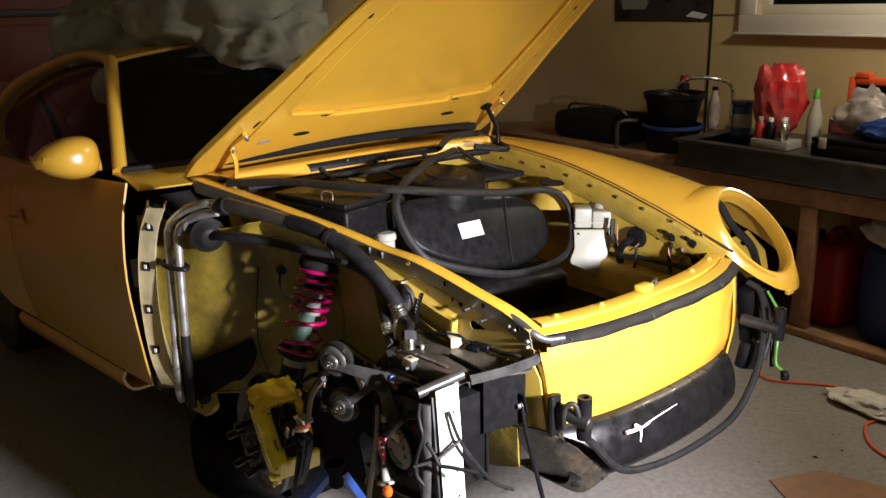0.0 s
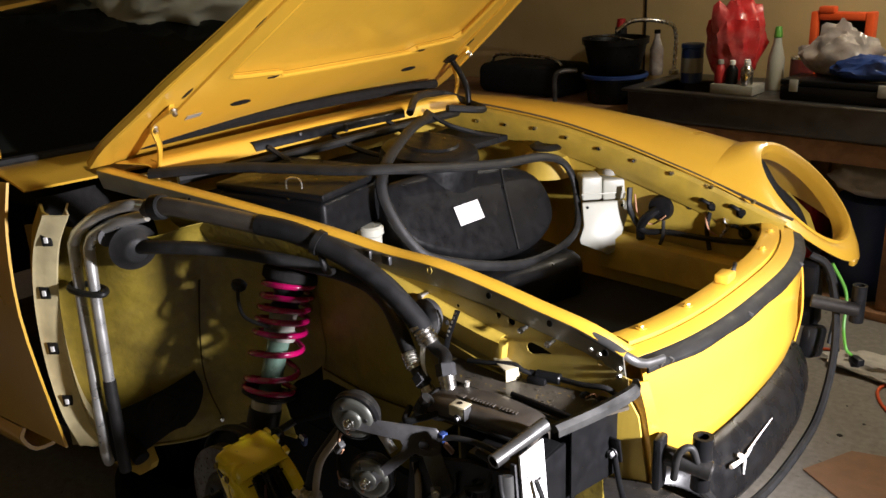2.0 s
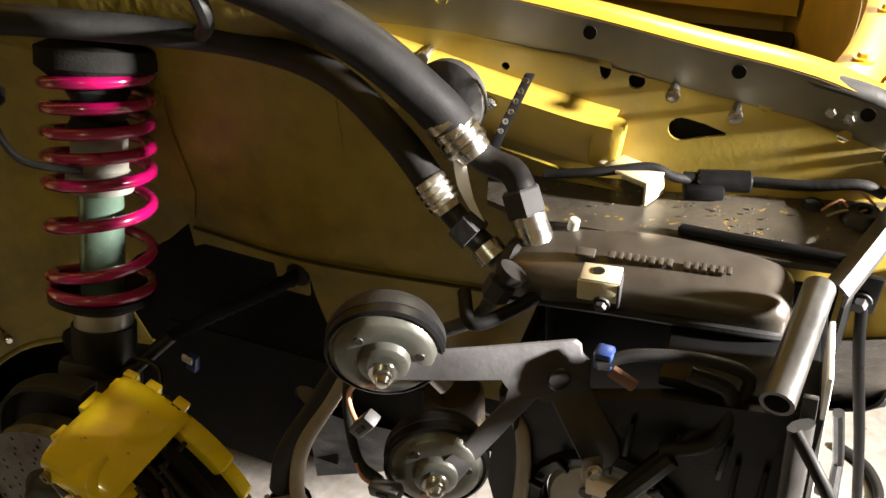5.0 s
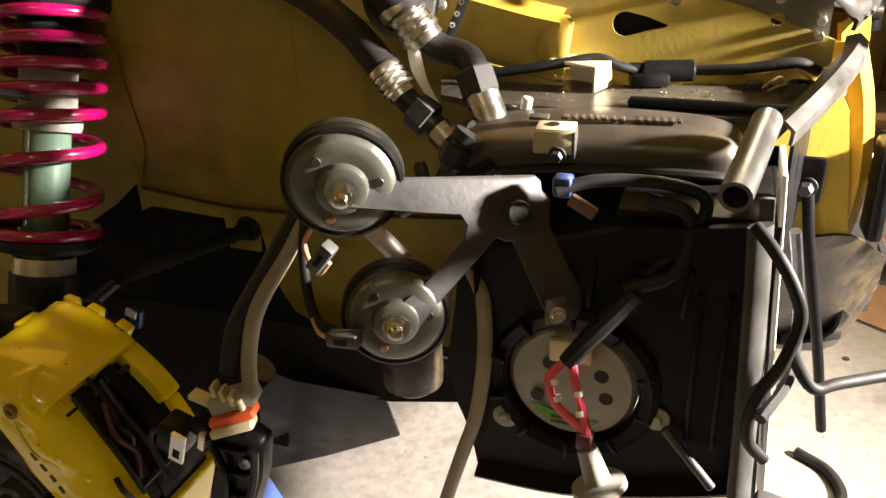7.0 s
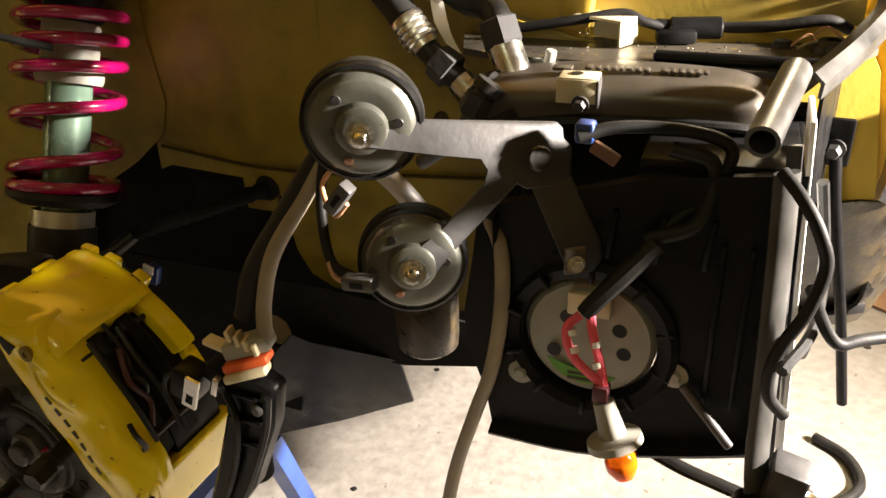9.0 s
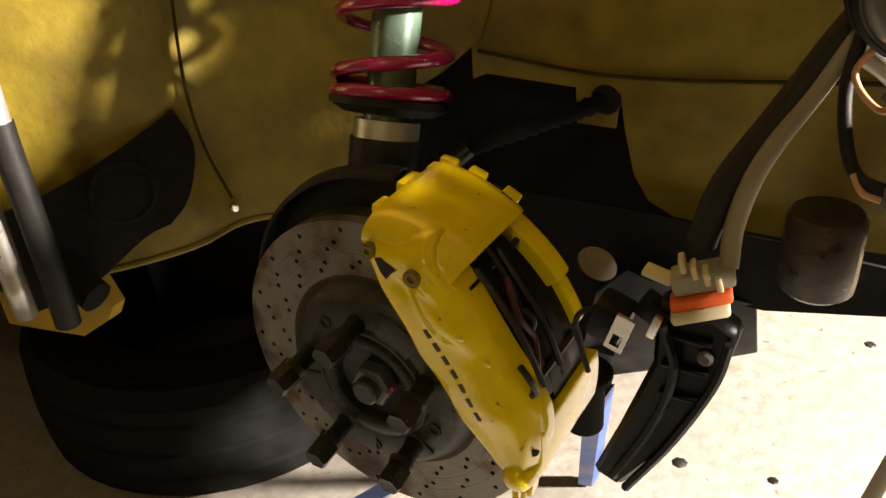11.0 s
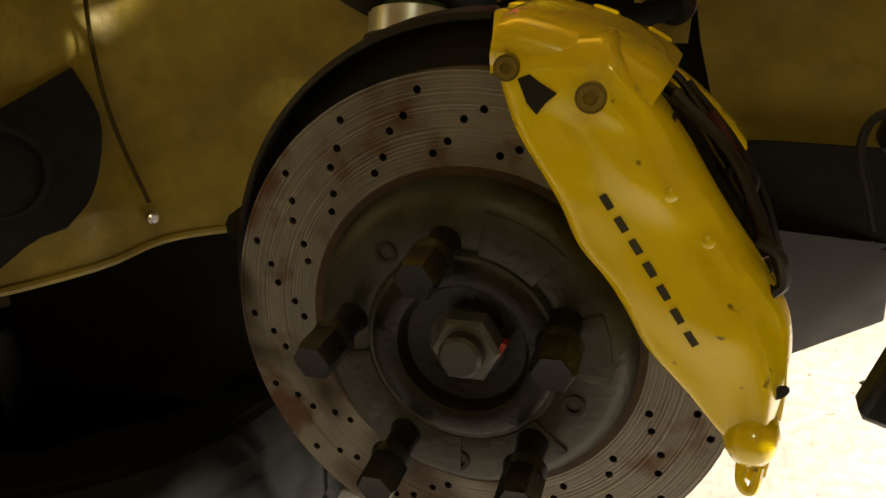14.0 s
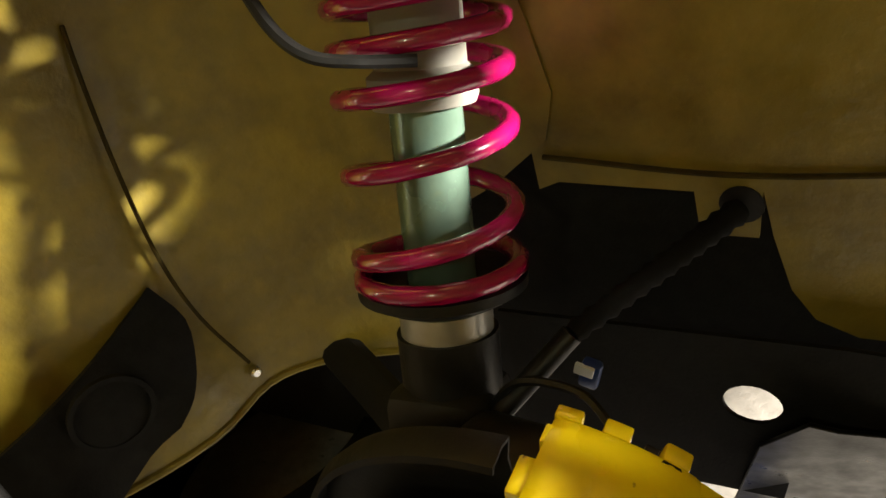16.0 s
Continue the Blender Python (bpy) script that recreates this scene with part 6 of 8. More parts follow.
part("paper_tag", mesh(sheet, smooth_rows([[(0.335, -0.515, 0.875), (0.35, -0.52, 0.87)], [(0.345, -0.53, 0.855), (0.362, -0.535, 0.848)], [(0.36, -0.538, 0.838), (0.375, -0.543, 0.832)]], 2, 2), 0.001), PAPER, car, "small white and blue paper tag")

# the front side cooler: header tank, shelf, duct, posts
TR = []
for x, y0_, w, zt_ in ((0.392, -0.543, 0.030, 0.806), (0.402, -0.546, 0.044, 0.816), (0.425, -0.547, 0.051, 0.822), (0.50, -0.543, 0.052, 0.829), (0.58, -0.539, 0.046, 0.8295), (0.612, -0.538, 0.040, 0.826), (0.625, -0.537, 0.032, 0.818), (0.628, -0.536, 0.018, 0.806)):
    k = min(1.0, w / 0.048)
    TR.append([(x, y0_ + w, zt_ - 0.045 * k), (x, y0_ + w, zt_ - 0.020 * k), (x, y0_ + 0.80 * w, zt_ - 0.004 * k), (x, y0_ + 0.3 * w, zt_), (x, y0_ - 0.25 * w, zt_ - 0.002 * k), (x, y0_ - 0.50 * w, zt_ - 0.006 * k), (x, y0_ - 0.66 * w, zt_ - 0.014 * k), (x, y0_ - 0.68 * w, zt_ - 0.030 * k)])
cl = part("oil_cooler", mesh(sheet, smooth_rows(TR, 4, 4), 0.0), TANKM, car, "brown-grey cast oil cooler tank with raised lettering")
part("tank_lip", mesh(tube, [(0.405, -0.578, 0.786), (0.50, -0.579, 0.798), (0.60, -0.569, 0.799), (0.63, -0.555, 0.792)], 0.004, 8), RUBBER, cl)
part("tank_end", mesh(cyl, (0.398, -0.548, 0.788), (0.425, -0.552, 0.795), 0.030, bev=0.010), DARKMETAL, cl)
rnd = random.Random(3)
bx = 0.468
mk = Matrix.Rotation(radians(6.5), 4, "Z")
part("maker_mark", mesh(box, (bx, -0.553, 0.830), (0.016, 0.011, 0.003), mk, 0.001), TANKM, cl, "raised square mark")
x = 0.486
for k, w in enumerate((6, 4, 4, 4, 3, 5, 4, 5, 0, 5, 4, 4, 4, 4, 4)):
    w = w * 0.001
    if w:
        part("raised_letter", mesh(box, (x + w / 2, -0.553 + (x - 0.468) * 0.114, 0.8315), (w, 0.009, 0.0024), mk, 0.0006), TANKM, cl)
    x += w + 0.0022 if w else 0.006
tg = part("cooler_tag", mesh(box, (0.4885, -0.578, 0.8315), (0.031, 0.022, 0.0025), mk, 0.001), CREAM, cl, "pale bent bracket tab")
part("tag_leg", mesh(box, (0.4885, -0.5885, 0.8220), (0.031, 0.0025, 0.019), mk, 0.001), CREAM, tg)
part("tag_side", mesh(box, (0.5040, -0.579, 0.8200), (0.0025, 0.020, 0.022), mk, 0.001), STEEL, tg)
part("tag_hole", mesh(lathe, [(0.0, 0.0005), (0.005, 0.0005), (0.005, 0), (0, 0)], (0.486, -0.577, 0.8330), (0.486, -0.577, 1), 12), DARKMETAL, tg)
part("tag_bolt", mesh(hexbolt, (0.493, -0.5905, 0.8135), (0.493, -0.597, 0.812), 0.005, 0.007), STEEL, tg)
# the drain fitting low on the tank's end, with its bent pipe
df = part("drain_fitting", mesh(lathe, [(0, 0), (0.013, 0), (0.013, 0.008), (0.009, 0.010), (0.009, 0.02), (0, 0.02)], (0.419, -0.586, 0.822), (0.405, -0.594, 0.800), 16), DARKMETAL, cl, "dark drain fitting")
part("drain_nut", mesh(lathe, [(0, 0), (0.0125, 0), (0.0125, 0.016), (0.009, 0.019), (0, 0.019)], (0.411, -0.591, 0.812), (0.400, -0.597, 0.790), 6), NUTM, df, "dark hexagon nut")
part("drain_pipe", mesh(tube, [(0.403, -0.596, 0.796), (0.397, -0.599, 0.783), (0.388, -0.601, 0.772), (0.374, -0.602, 0.762), (0.360, -0.602, 0.752)], 0.0065, 10), STEEL, df, "short bent steel pipe")
part("tank_stud", mesh(cyl, (0.445, -0.515, 0.822), (0.447, -0.515, 0.834), 0.005, bev=0.001), GREYP, cl)
bm = bmesh.new()
prism(bm, [(0.34, -0.447), (0.69, -0.385), (0.705, -0.40), (0.66, -0.50), (0.615, -0.505), (0.41, -0.515), (0.36, -0.50)], 0.006, Matrix.Translation((0, 0, 0.820)))
sh = part("cooler_shelf", bm, TRAYM, car, "black plastic shelf under brown dust and crumbs")
part("pipe", mesh(cyl, (0.53, -0.494, 0.830), (0.660, -0.496, 0.832), 0.0050, bev=0.002), PLASTIC, sh)
# added plate that keeps lamp light under the shelf out of the wheel house
part("shelf_light_stop", mesh(box, (0.672, -0.452, 0.752), (0.003, 0.112, 0.128), Matrix.Rotation(radians(-8), 4, "Z"), 0.0), PLASTIC, sh)
bm = bmesh.new()
for k in range(60):
    x, y = rnd.uniform(0.44, 0.66), rnd.uniform(-0.48, -0.41)
    box(bm, (x, y, 0.8275), (rnd.uniform(0.0006, 0.002), rnd.uniform(0.0006, 0.0018), 0.001), Matrix.Rotation(rnd.uniform(0, 3), 4, "Z"))
tagged(part("crumbs", bm, TANKM, sh), "", "", "", "stuff")
bm = bmesh.new()
ct = Matrix.Rotation(radians(-22), 4, "Z")
for q, d in (((0, 0, 0.010), (0.046, 0.028, 0.003)), ((0.0215, 0, -0.001), (0.003, 0.028, 0.022)), ((0, 0.0125, -0.001), (0.046, 0.003, 0.022)), ((-0.028, -0.002, 0.0085), (0.012, 0.016, 0.003))):
    box(bm, V(0.479, -0.444, 0.839) + ct @ V(q), d, ct, 0.001)
yb = part("shelf_clip", bm, CREAM, car, "cream bent metal clip")
bm = bmesh.new()
cyl(bm, (0.53, -0.425, 0.838), (0.575, -0.412, 0.838), 0.010, bev=0.002)
cyl(bm, (0.52, -0.43, 0.841), (0.532, -0.425, 0.840), 0.006)
box(bm, (0.538, -0.432, 0.833), (0.035, 0.018, 0.012), Matrix.Rotation(radians(16), 4, "Z"), 0.003)
part("shelf_plug", bm, PLASTIC, car)
for pts, m_, r in (([(0.40, -0.46, 0.838), (0.45, -0.452, 0.846), (0.49, -0.44, 0.852), (0.51, -0.437, 0.845), (0.525, -0.43, 0.840)], FOAM, 0.0045), ([(0.575, -0.412, 0.838), (0.62, -0.41, 0.842), (0.66, -0.405, 0.848), (0.68, -0.40, 0.84)], RUBBER, 0.005), ([(0.635, -0.425, 0.829), (0.648, -0.418, 0.838), (0.660, -0.421, 0.830), (0.672, -0.416, 0.834)], COPPER, 0.0012), ([(0.640, -0.432, 0.829), (0.655, -0.426, 0.834), (0.672, -0.430, 0.829)], GREYP, 0.0012), ([(0.648, -0.410, 0.829), (0.660, -0.408, 0.843), (0.676, -0.411, 0.834)], COPPER, 0.0012)):
    part("shelf_wire", mesh(tube, pts, r, 12), m_, car)
part("shelf_grommet", mesh(lathe, [(0, 0.006), (0.007, 0.005), (0.010, 0.0), (0, 0)], (0.628, -0.415, 0.826), (0.628, -0.415, 1), 16), RUBBER, sh)
part("shelf_boss", mesh(lathe, [(0.006, 0.010), (0.012, 0.010), (0.017, 0.004), (0.018, 0.0), (0, 0), (0.006, 0.002), (0.006, 0.010)], (0.668, -0.424, 0.826), (0.672, -0.424, 1), 20), DARKMETAL, sh, "dark round boss")
bm = bmesh.new()
CH = [V(0.653, -0.535, 0.827), V(0.68, -0.455, 0.835), V(0.703, -0.39, 0.850), V(0.706, -0.380, 0.862)]
sheet(bm, [[p + V(-0.006, 0.002, -0.010), p + V(-0.008, 0, 0.006), p + V(0.003, -0.003, 0.010), p + V(0.011, -0.005, 0.003), p + V(0.010, -0.003, -0.010)] for p in curve(CH, 5)], 0.003)
part("shelf_channel", bm, TUBEM, car, "bent grey steel channel")

# duct with fan, posts and lower lip
dm = Matrix(((1, 0, 0, 0), (0.06, 0, 1, -0.674), (0, 1, 0, 0), (0, 0, 0, 1)))
FC = (0.522, 0.637)
dk = part("cooler_duct", mesh(prism, [(0.416, 0.640), (0.423, 0.60), (0.435, 0.567), (0.441, 0.531), (0.487, 0.536), (0.531, 0.531), (0.60, 0.548), (0.662, 0.563), (0.662, 0.792), (0.56, 0.780), (0.47, 0.752), (0.43, 0.742), (0.425, 0.70)], 0.012, dm, holes=[ring(FC[0], FC[1], 0.0555, 28)], bev=0.0), PLASTIC, car, "black plastic cooler duct")
for c_, s_ in (((0.60, -0.572, 0.786), (0.11, 0.11, 0.010)), ((0.655, -0.56, 0.68), (0.008, 0.13, 0.22)), ((0.425, -0.58, 0.665), (0.008, 0.12, 0.15)), ((0.54, -0.50, 0.68), (0.24, 0.008, 0.24))):
    part("duct_side", mesh(box, c_, s_, Matrix.Rotation(radians(4), 4, "Z"), 0.002), PLASTIC, dk)


def on_duct(x, z, d=0.0):
    return V(x, -0.674 + 0.06 * x - d, z)
part("fan_ring", mesh(lathe, [(0.054, -0.004), (0.057, 0.006), (0.066, 0.008), (0.071, 0.002), (0.071, -0.006)], on_duct(*FC), on_duct(*FC, 1), 40), PLASTIC, dk)
fan = part("fan_motor", mesh(lathe, [(0, 0.003), (0.042, 0.003), (0.046, 0.001), (0.049, 0.001), (0.0535, -0.005), (0.0535, -0.03), (0, -0.03)], on_duct(*FC), on_duct(*FC, 1), 40), GREYP, dk, "round grey fan motor back")
part("maker_label", mesh(prism, [(0.489, 0.616), (0.495, 0.607), (0.504, 0.5995), (0.516, 0.5955), (0.530, 0.5955), (0.541, 0.600), (0.547, 0.606), (0.528, 0.605), (0.508, 0.610)], -0.001, dm @ Matrix.Translation((0, 0, -0.0036))), GREENL, fan, "green label")
for z in (0.600, 0.605):
    part("label_bar", mesh(box, on_duct(0.520, z - 0.001, 0.0050), (0.026, 0.0006, 0.0022), Matrix.Rotation(radians(3.4), 4, "Z")), INK, fan)
part("brush_block", mesh(box, on_duct(0.522, 0.672, 0.006), (0.034, 0.008, 0.020), Matrix.Rotation(radians(3.4), 4, "Z"), 0.002), CREAM, fan, "beige brush holder")
for a, r in ((2.3, 0.026), (0.5, 0.028), (3.6, 0.030), (-0.25, 0.030)):
    part("vent_hole", mesh(lathe, [(0, 0.001), (0.006, 0.001), (0.006, 0), (0, 0)], on_duct(FC[0] + r * math.cos(a), FC[1] + r * math.sin(a), 0.004), on_duct(FC[0] + r * math.cos(a), FC[1] + r * math.sin(a), 1), 12), DARKMETAL, fan)
for k in range(10):
    a = 2 * math.pi * k / 10 + 0.3
    p = on_duct(FC[0] + 0.0625 * math.cos(a), FC[1] + 0.0625 * math.sin(a), 0.008)
    part("ring_rib", mesh(box, p, (0.014, 0.006, 0.004), Matrix.Rotation(-a, 4, "Y"), 0.001), PLASTIC, dk)
for x, z in ((0.467, 0.594), (0.591, 0.616)):
    part("duct_screw", mesh(lathe, [(0, 0.006), (0.004, 0.006), (0.006, 0.003), (0.011, 0.002), (0.011, 0), (0, 0)], on_duct(x, z, 0.001), on_duct(x, z, 1), 16), GREYP, dk)
for x in (0.445, 0.615, 0.635):
    part("duct_rib", mesh(box, on_duct(x, 0.665, 0.003), (0.004, 0.006, 0.14), None, 0.001), PLASTIC, dk)
for x in (0.50, 0.535, 0.57, 0.605):
    part("duct_rib", mesh(box, on_duct(x, 0.733, 0.003), (0.004, 0.006, 0.04), Matrix.Rotation(0.1, 4, "Y"), 0.001), PLASTIC, dk)
bm = bmesh.new()
sheet(bm, smooth_rows([[on_duct(0.441, 0.542, -0.010), on_duct(0.52, 0.544, -0.010), on_duct(0.60, 0.558, -0.010), on_duct(0.662, 0.572, -0.010)], [on_duct(0.441, 0.530, 0.012), on_duct(0.52, 0.530, 0.014), on_duct(0.60, 0.546, 0.014), on_duct(0.662, 0.562, 0.012)]], 4, 3), 0.004)
part("duct_lip", bm, PLASTIC, dk)
part("duct_rod", mesh(cyl, on_duct(0.598, 0.611, 0.006), on_duct(0.640, 0.572, 0.022), 0.004, bev=0.001), STEEL, dk)
# label white on a metal plate: the lamp's glare is put into its colour
po = part("edge_plate", mesh(box, (0.668, -0.602, 0.675), (0.004, 0.062, 0.31), Matrix.Rotation(radians(3), 4, "Z") @ Matrix.Rotation(radians(-4), 4, "Y"), 0.001), PAPER, car, "edge plate of the cooler, whitened by painted lamp glare")
part("edge_strip", mesh(box, (0.661, -0.638, 0.66), (0.010, 0.005, 0.31), Matrix.Rotation(radians(-4), 4, "Y"), 0.001), STEEL, po)
for z in (0.77, 0.70, 0.63, 0.57):
    part("rivet_hole", mesh(lathe, [(0, 0.001), (0.003, 0.001), (0.003, 0), (0, 0)], (0.6705 + (z - 0.675) * -0.07, -0.59, z), (1.67, -0.55, z), 10), DARKMETAL, po)
bm = bmesh.new()
lathe(bm, [(0.0085, 0), (0.0115, 0), (0.0115, 0.115), (0.0085, 0.115), (0.0085, 0)], (0.630, -0.661, 0.822), (0.642, -0.555, 0.838), 16)
part("post_tube", bm, TUBEM, po, "short open steel tube")
bm = bmesh.new()
tube(bm, [(0.648, -0.652, 0.80), (0.652, -0.655, 0.74), (0.656, -0.660, 0.66), (0.660, -0.668, 0.58), (0.664, -0.672, 0.545)], 0.011, 10, 6, False, 0.5)
part("post", bm, TUBEM, po)
part("post_foot", mesh(lathe, [(0.012, 0), (0.018, 0.0), (0.018, 0.03), (0.012, 0.03), (0.012, 0)], (0.664, -0.70, 0.530), (0.668, -0.60, 0.545), 18), PLASTIC, po)
part("post_foot", mesh(box, (0.682, -0.668, 0.556), (0.028, 0.03, 0.045), Matrix.Rotation(0.2, 4, "Y"), 0.004), STEEL, po)
part("foot_bolt", mesh(hexbolt, (0.697, -0.676, 0.556), (0.705, -0.681, 0.556), 0.006, 0.008), ZINC, po)
rod = part("support_rod", mesh(tube, [(0.686, -0.412, 0.737), (0.697, -0.408, 0.67), (0.722, -0.392, 0.55), (0.742, -0.375, 0.44)], 0.0055, 10), PLASTIC, car, "thin black support rod")
part("rod_eye", mesh(box, (0.686, -0.410, 0.742), (0.026, 0.006, 0.05), Matrix.Rotation(radians(12), 4, "X"), 0.004), PLASTIC, rod)
part("rod_bolt", mesh(hexbolt, (0.685, -0.413, 0.737), (0.683, -0.424, 0.735), 0.007, 0.010), STEEL, rod)
for pts in ([(0.645, -0.665, 0.805), (0.661, -0.68, 0.792), (0.673, -0.685, 0.774), (0.68, -0.685, 0.751), (0.674, -0.69, 0.721), (0.664, -0.69, 0.696), (0.658, -0.69, 0.672), (0.66, -0.688, 0.648), (0.672, -0.68, 0.629)], [(0.675, -0.67, 0.727), (0.684, -0.66, 0.702), (0.698, -0.655, 0.68), (0.716, -0.64, 0.678), (0.76, -0.60, 0.67)]):
    part("post_cable", mesh(tube, pts, 0.0045, 14), FOAM, po, "grey loose cable")
for pts in ([(0.672, -0.61, 0.78), (0.684, -0.590, 0.71), (0.690, -0.55, 0.642), (0.688, -0.497, 0.571), (0.690, -0.442, 0.532)], [(0.665, -0.70, 0.678), (0.682, -0.65, 0.686), (0.684, -0.590, 0.71)]):
    part("front_cable", mesh(tube, pts, 0.0042, 8), RUBBER, po, "thin black cable")
ta = thing("tail_end_hose", "black hose curling on the floor under the cooler", "hose")
part("hose", mesh(tube, [(0.46, 0.03, 0.010), (0.506, -0.002, 0.010), (0.557, -0.029, 0.010), (0.615, -0.048, 0.010), (0.70, -0.066, 0.010), (0.79, -0.045, 0.010), (0.842, 0.02, 0.010), (0.825, 0.09, 0.010), (0.77, 0.13, 0.010)], 0.009, 10), RUBBER, ta)

# horns on their bracket
def horn(c, axis, r):
    c, axis = V(c), V(axis).normalized()
    back = c - axis * 0.040
    h = part("horn", mesh(lathe, [(0, 0), (r * 0.75, 0.0), (r * 0.96, 0.004), (r, 0.010), (r, 0.017), (r * 0.92, 0.018), (r * 0.89, 0.020), (r * 0.84, 0.0225), (r * 0.80, 0.024), (r * 0.62, 0.025), (r * 0.46, 0.0245), (r * 0.42, 0.030), (r * 0.38, 0.031), (r * 0.26, 0.0315), (0, 0.0315)], back, c, 44), HORNM, car, "round grey disc horn with stepped face")
    part("rim", mesh(lathe, [(r * 0.97, 0.006), (r * 1.03, 0.008), (r * 1.03, 0.018), (r * 0.97, 0.0195), (r * 0.97, 0.006)], back, c, 44), PLASTIC, h, "black rim")
    part("housing", mesh(lathe, [(0, -0.016), (r * 0.72, -0.016), (r * 0.94, -0.008), (r * 1.045, 0.002), (r * 1.045, 0.0095), (r * 0.96, 0.011)], back, c, 44), RUBBER, h, "black moulded rear housing")
    side = axis.orthogonal().normalized()
    up = axis.cross(side)
    for a in (0.4, 2.5, 4.6):
        p = back + axis * 0.0245 + (side * math.cos(a) + up * math.sin(a)) * r * 0.62
        part("dimple", mesh(lathe, [(0, 0.0010), (r * 0.075, 0.0010), (r * 0.09, 0), (0, 0)], p, p + axis, 14), RUST if a < 1 else DARKMETAL, h, "rusty dimple" if a < 1 else "")
    part("bolt", mesh(lathe, [(0, 0), (0.0105, 0), (0.0105, 0.002), (0.0075, 0.002), (0.0075, 0.007), (0.0055, 0.0075), (0.004, 0.012), (0, 0.013)], c - axis * 0.005, c + axis, 12), ZINC, h, "bright centre nut")
    return h


HA = V(0.40, -0.91, 0.0)
h1, h2 = V(0.377, -0.734, 0.8215), V(0.4145, -0.740, 0.7255)
horn(h1, HA + V(0, 0, -0.07), 0.0425)
horn(h2, HA + V(0, 0, 0.08), 0.0395)
bm = bmesh.new()
BN = V(0.6207, -0.7583, 0.1995)
BR = Matrix(((1, 0, 0, 0), (0.7599, 0.4024, 1, -1.3384), (0, 1, 0, 0), (0, 0, 0, 1)))
prism(bm, [(0.369, 0.834), (0.376, 0.833), (0.433, 0.8245), (0.491, 0.8165), (0.4955, 0.8115), (0.497, 0.8045), (0.503, 0.7975), (0.505, 0.777), (0.4945, 0.772), (0.4785, 0.7725), (0.472, 0.777), (0.443, 0.742), (0.4275, 0.721), (0.420, 0.717), (0.411, 0.720), (0.408, 0.729), (0.411, 0.7375), (0.4315, 0.756), (0.4515, 0.780), (0.4525, 0.789), (0.448, 0.7965), (0.426, 0.8015), (0.379, 0.8135), (0.371, 0.818), (0.3675, 0.826)], 0.004, BR @ Matrix.Translation((-0.0036, -0.0027, 0)), (), 0.0012)
br = part("horn_bracket", bm, STEEL, car, "grey steel horn bracket with scratched arms")
bm = bmesh.new()
prism(bm, [(0.480, 0.775), (0.4955, 0.7745), (0.504, 0.779), (0.531, 0.727), (0.5335, 0.715), (0.5285, 0.707), (0.512, 0.708), (0.507, 0.719)], 0.003, BR @ Matrix.Translation((-0.0036, -0.0027, 0.0015)), (), 0.001)
part("bracket_leg", bm, STEEL, br)
part("bracket_hole", mesh(lathe, [(0, 0.002), (0.008, 0.002), (0.0095, 0), (0, 0)], (0.4833, -0.6635, 0.7937), (0.4833 + 0.576, -0.6635 - 0.758, 0.7937 + 0.305), 16), DARKMETAL, br)
part("bracket_tab", mesh(box, (0.5145, -0.6725, 0.721), (0.017, 0.004, 0.022), Matrix.Rotation(radians(37), 4, "Z"), 0.002), TANKM, br)
part("tab_bolt", mesh(hexbolt, (0.5155, -0.674, 0.719), (0.519, -0.680, 0.720), 0.005, 0.007), ZINC, br)
part("blue_clip", mesh(box, (0.512, -0.648, 0.812), (0.014, 0.014, 0.016), None, 0.003), BLUEP, br, "small blue clip")
part("rust_tab", mesh(box, (0.527, -0.650, 0.798), (0.022, 0.006, 0.010), Matrix.Rotation(0.5, 4, "Y"), 0.002), RUST, br)
for pts, m_, r in (([(0.352, -0.715, 0.80), (0.335, -0.72, 0.775), (0.352, -0.735, 0.76), (0.365, -0.738, 0.772)], COPPER, 0.002),
                   ([(0.335, -0.712, 0.80), (0.332, -0.72, 0.76), (0.345, -0.735, 0.722), (0.368, -0.742, 0.715)], FOAM, 0.004),
                   ([(0.345, -0.738, 0.722), (0.352, -0.742, 0.713), (0.362, -0.744, 0.711)], COPPER, 0.002),
                   ([(0.345, -0.69, 0.82), (0.325, -0.70, 0.79), (0.30, -0.72, 0.745), (0.275, -0.735, 0.70), (0.265, -0.742, 0.66)], RUBBER, 0.010),
                   ([(0.335, -0.70, 0.80), (0.318, -0.715, 0.765), (0.295, -0.735, 0.72), (0.285, -0.742, 0.68), (0.285, -0.748, 0.65)], BEIGE, 0.0064),
                   ([(0.432, -0.64, 0.735), (0.448, -0.648, 0.71), (0.452, -0.655, 0.66), (0.445, -0.66, 0.60), (0.43, -0.66, 0.55), (0.41, -0.66, 0.48), (0.395, -0.66, 0.40)], BEIGE, 0.0064),
                   ([(0.508, -0.655, 0.81), (0.535, -0.64, 0.815), (0.58, -0.625, 0.812), (0.61, -0.62, 0.80), (0.60, -0.63, 0.77), (0.575, -0.64, 0.745), (0.545, -0.66, 0.71), (0.53, -0.67, 0.69)], FOAM, 0.0048),
                   ([(0.57, -0.63, 0.80), (0.60, -0.63, 0.79), (0.595, -0.64, 0.75), (0.56, -0.65, 0.735)], RUBBER, 0.006),
                   ([(0.375, -0.59, 0.79), (0.395, -0.62, 0.785), (0.42, -0.60, 0.79), (0.435, -0.58, 0.795)], FOAM, 0.006)):
    part("harness", mesh(tube, pts, r, 16), m_, car, "pale beige tube" if m_ is BEIGE else "")
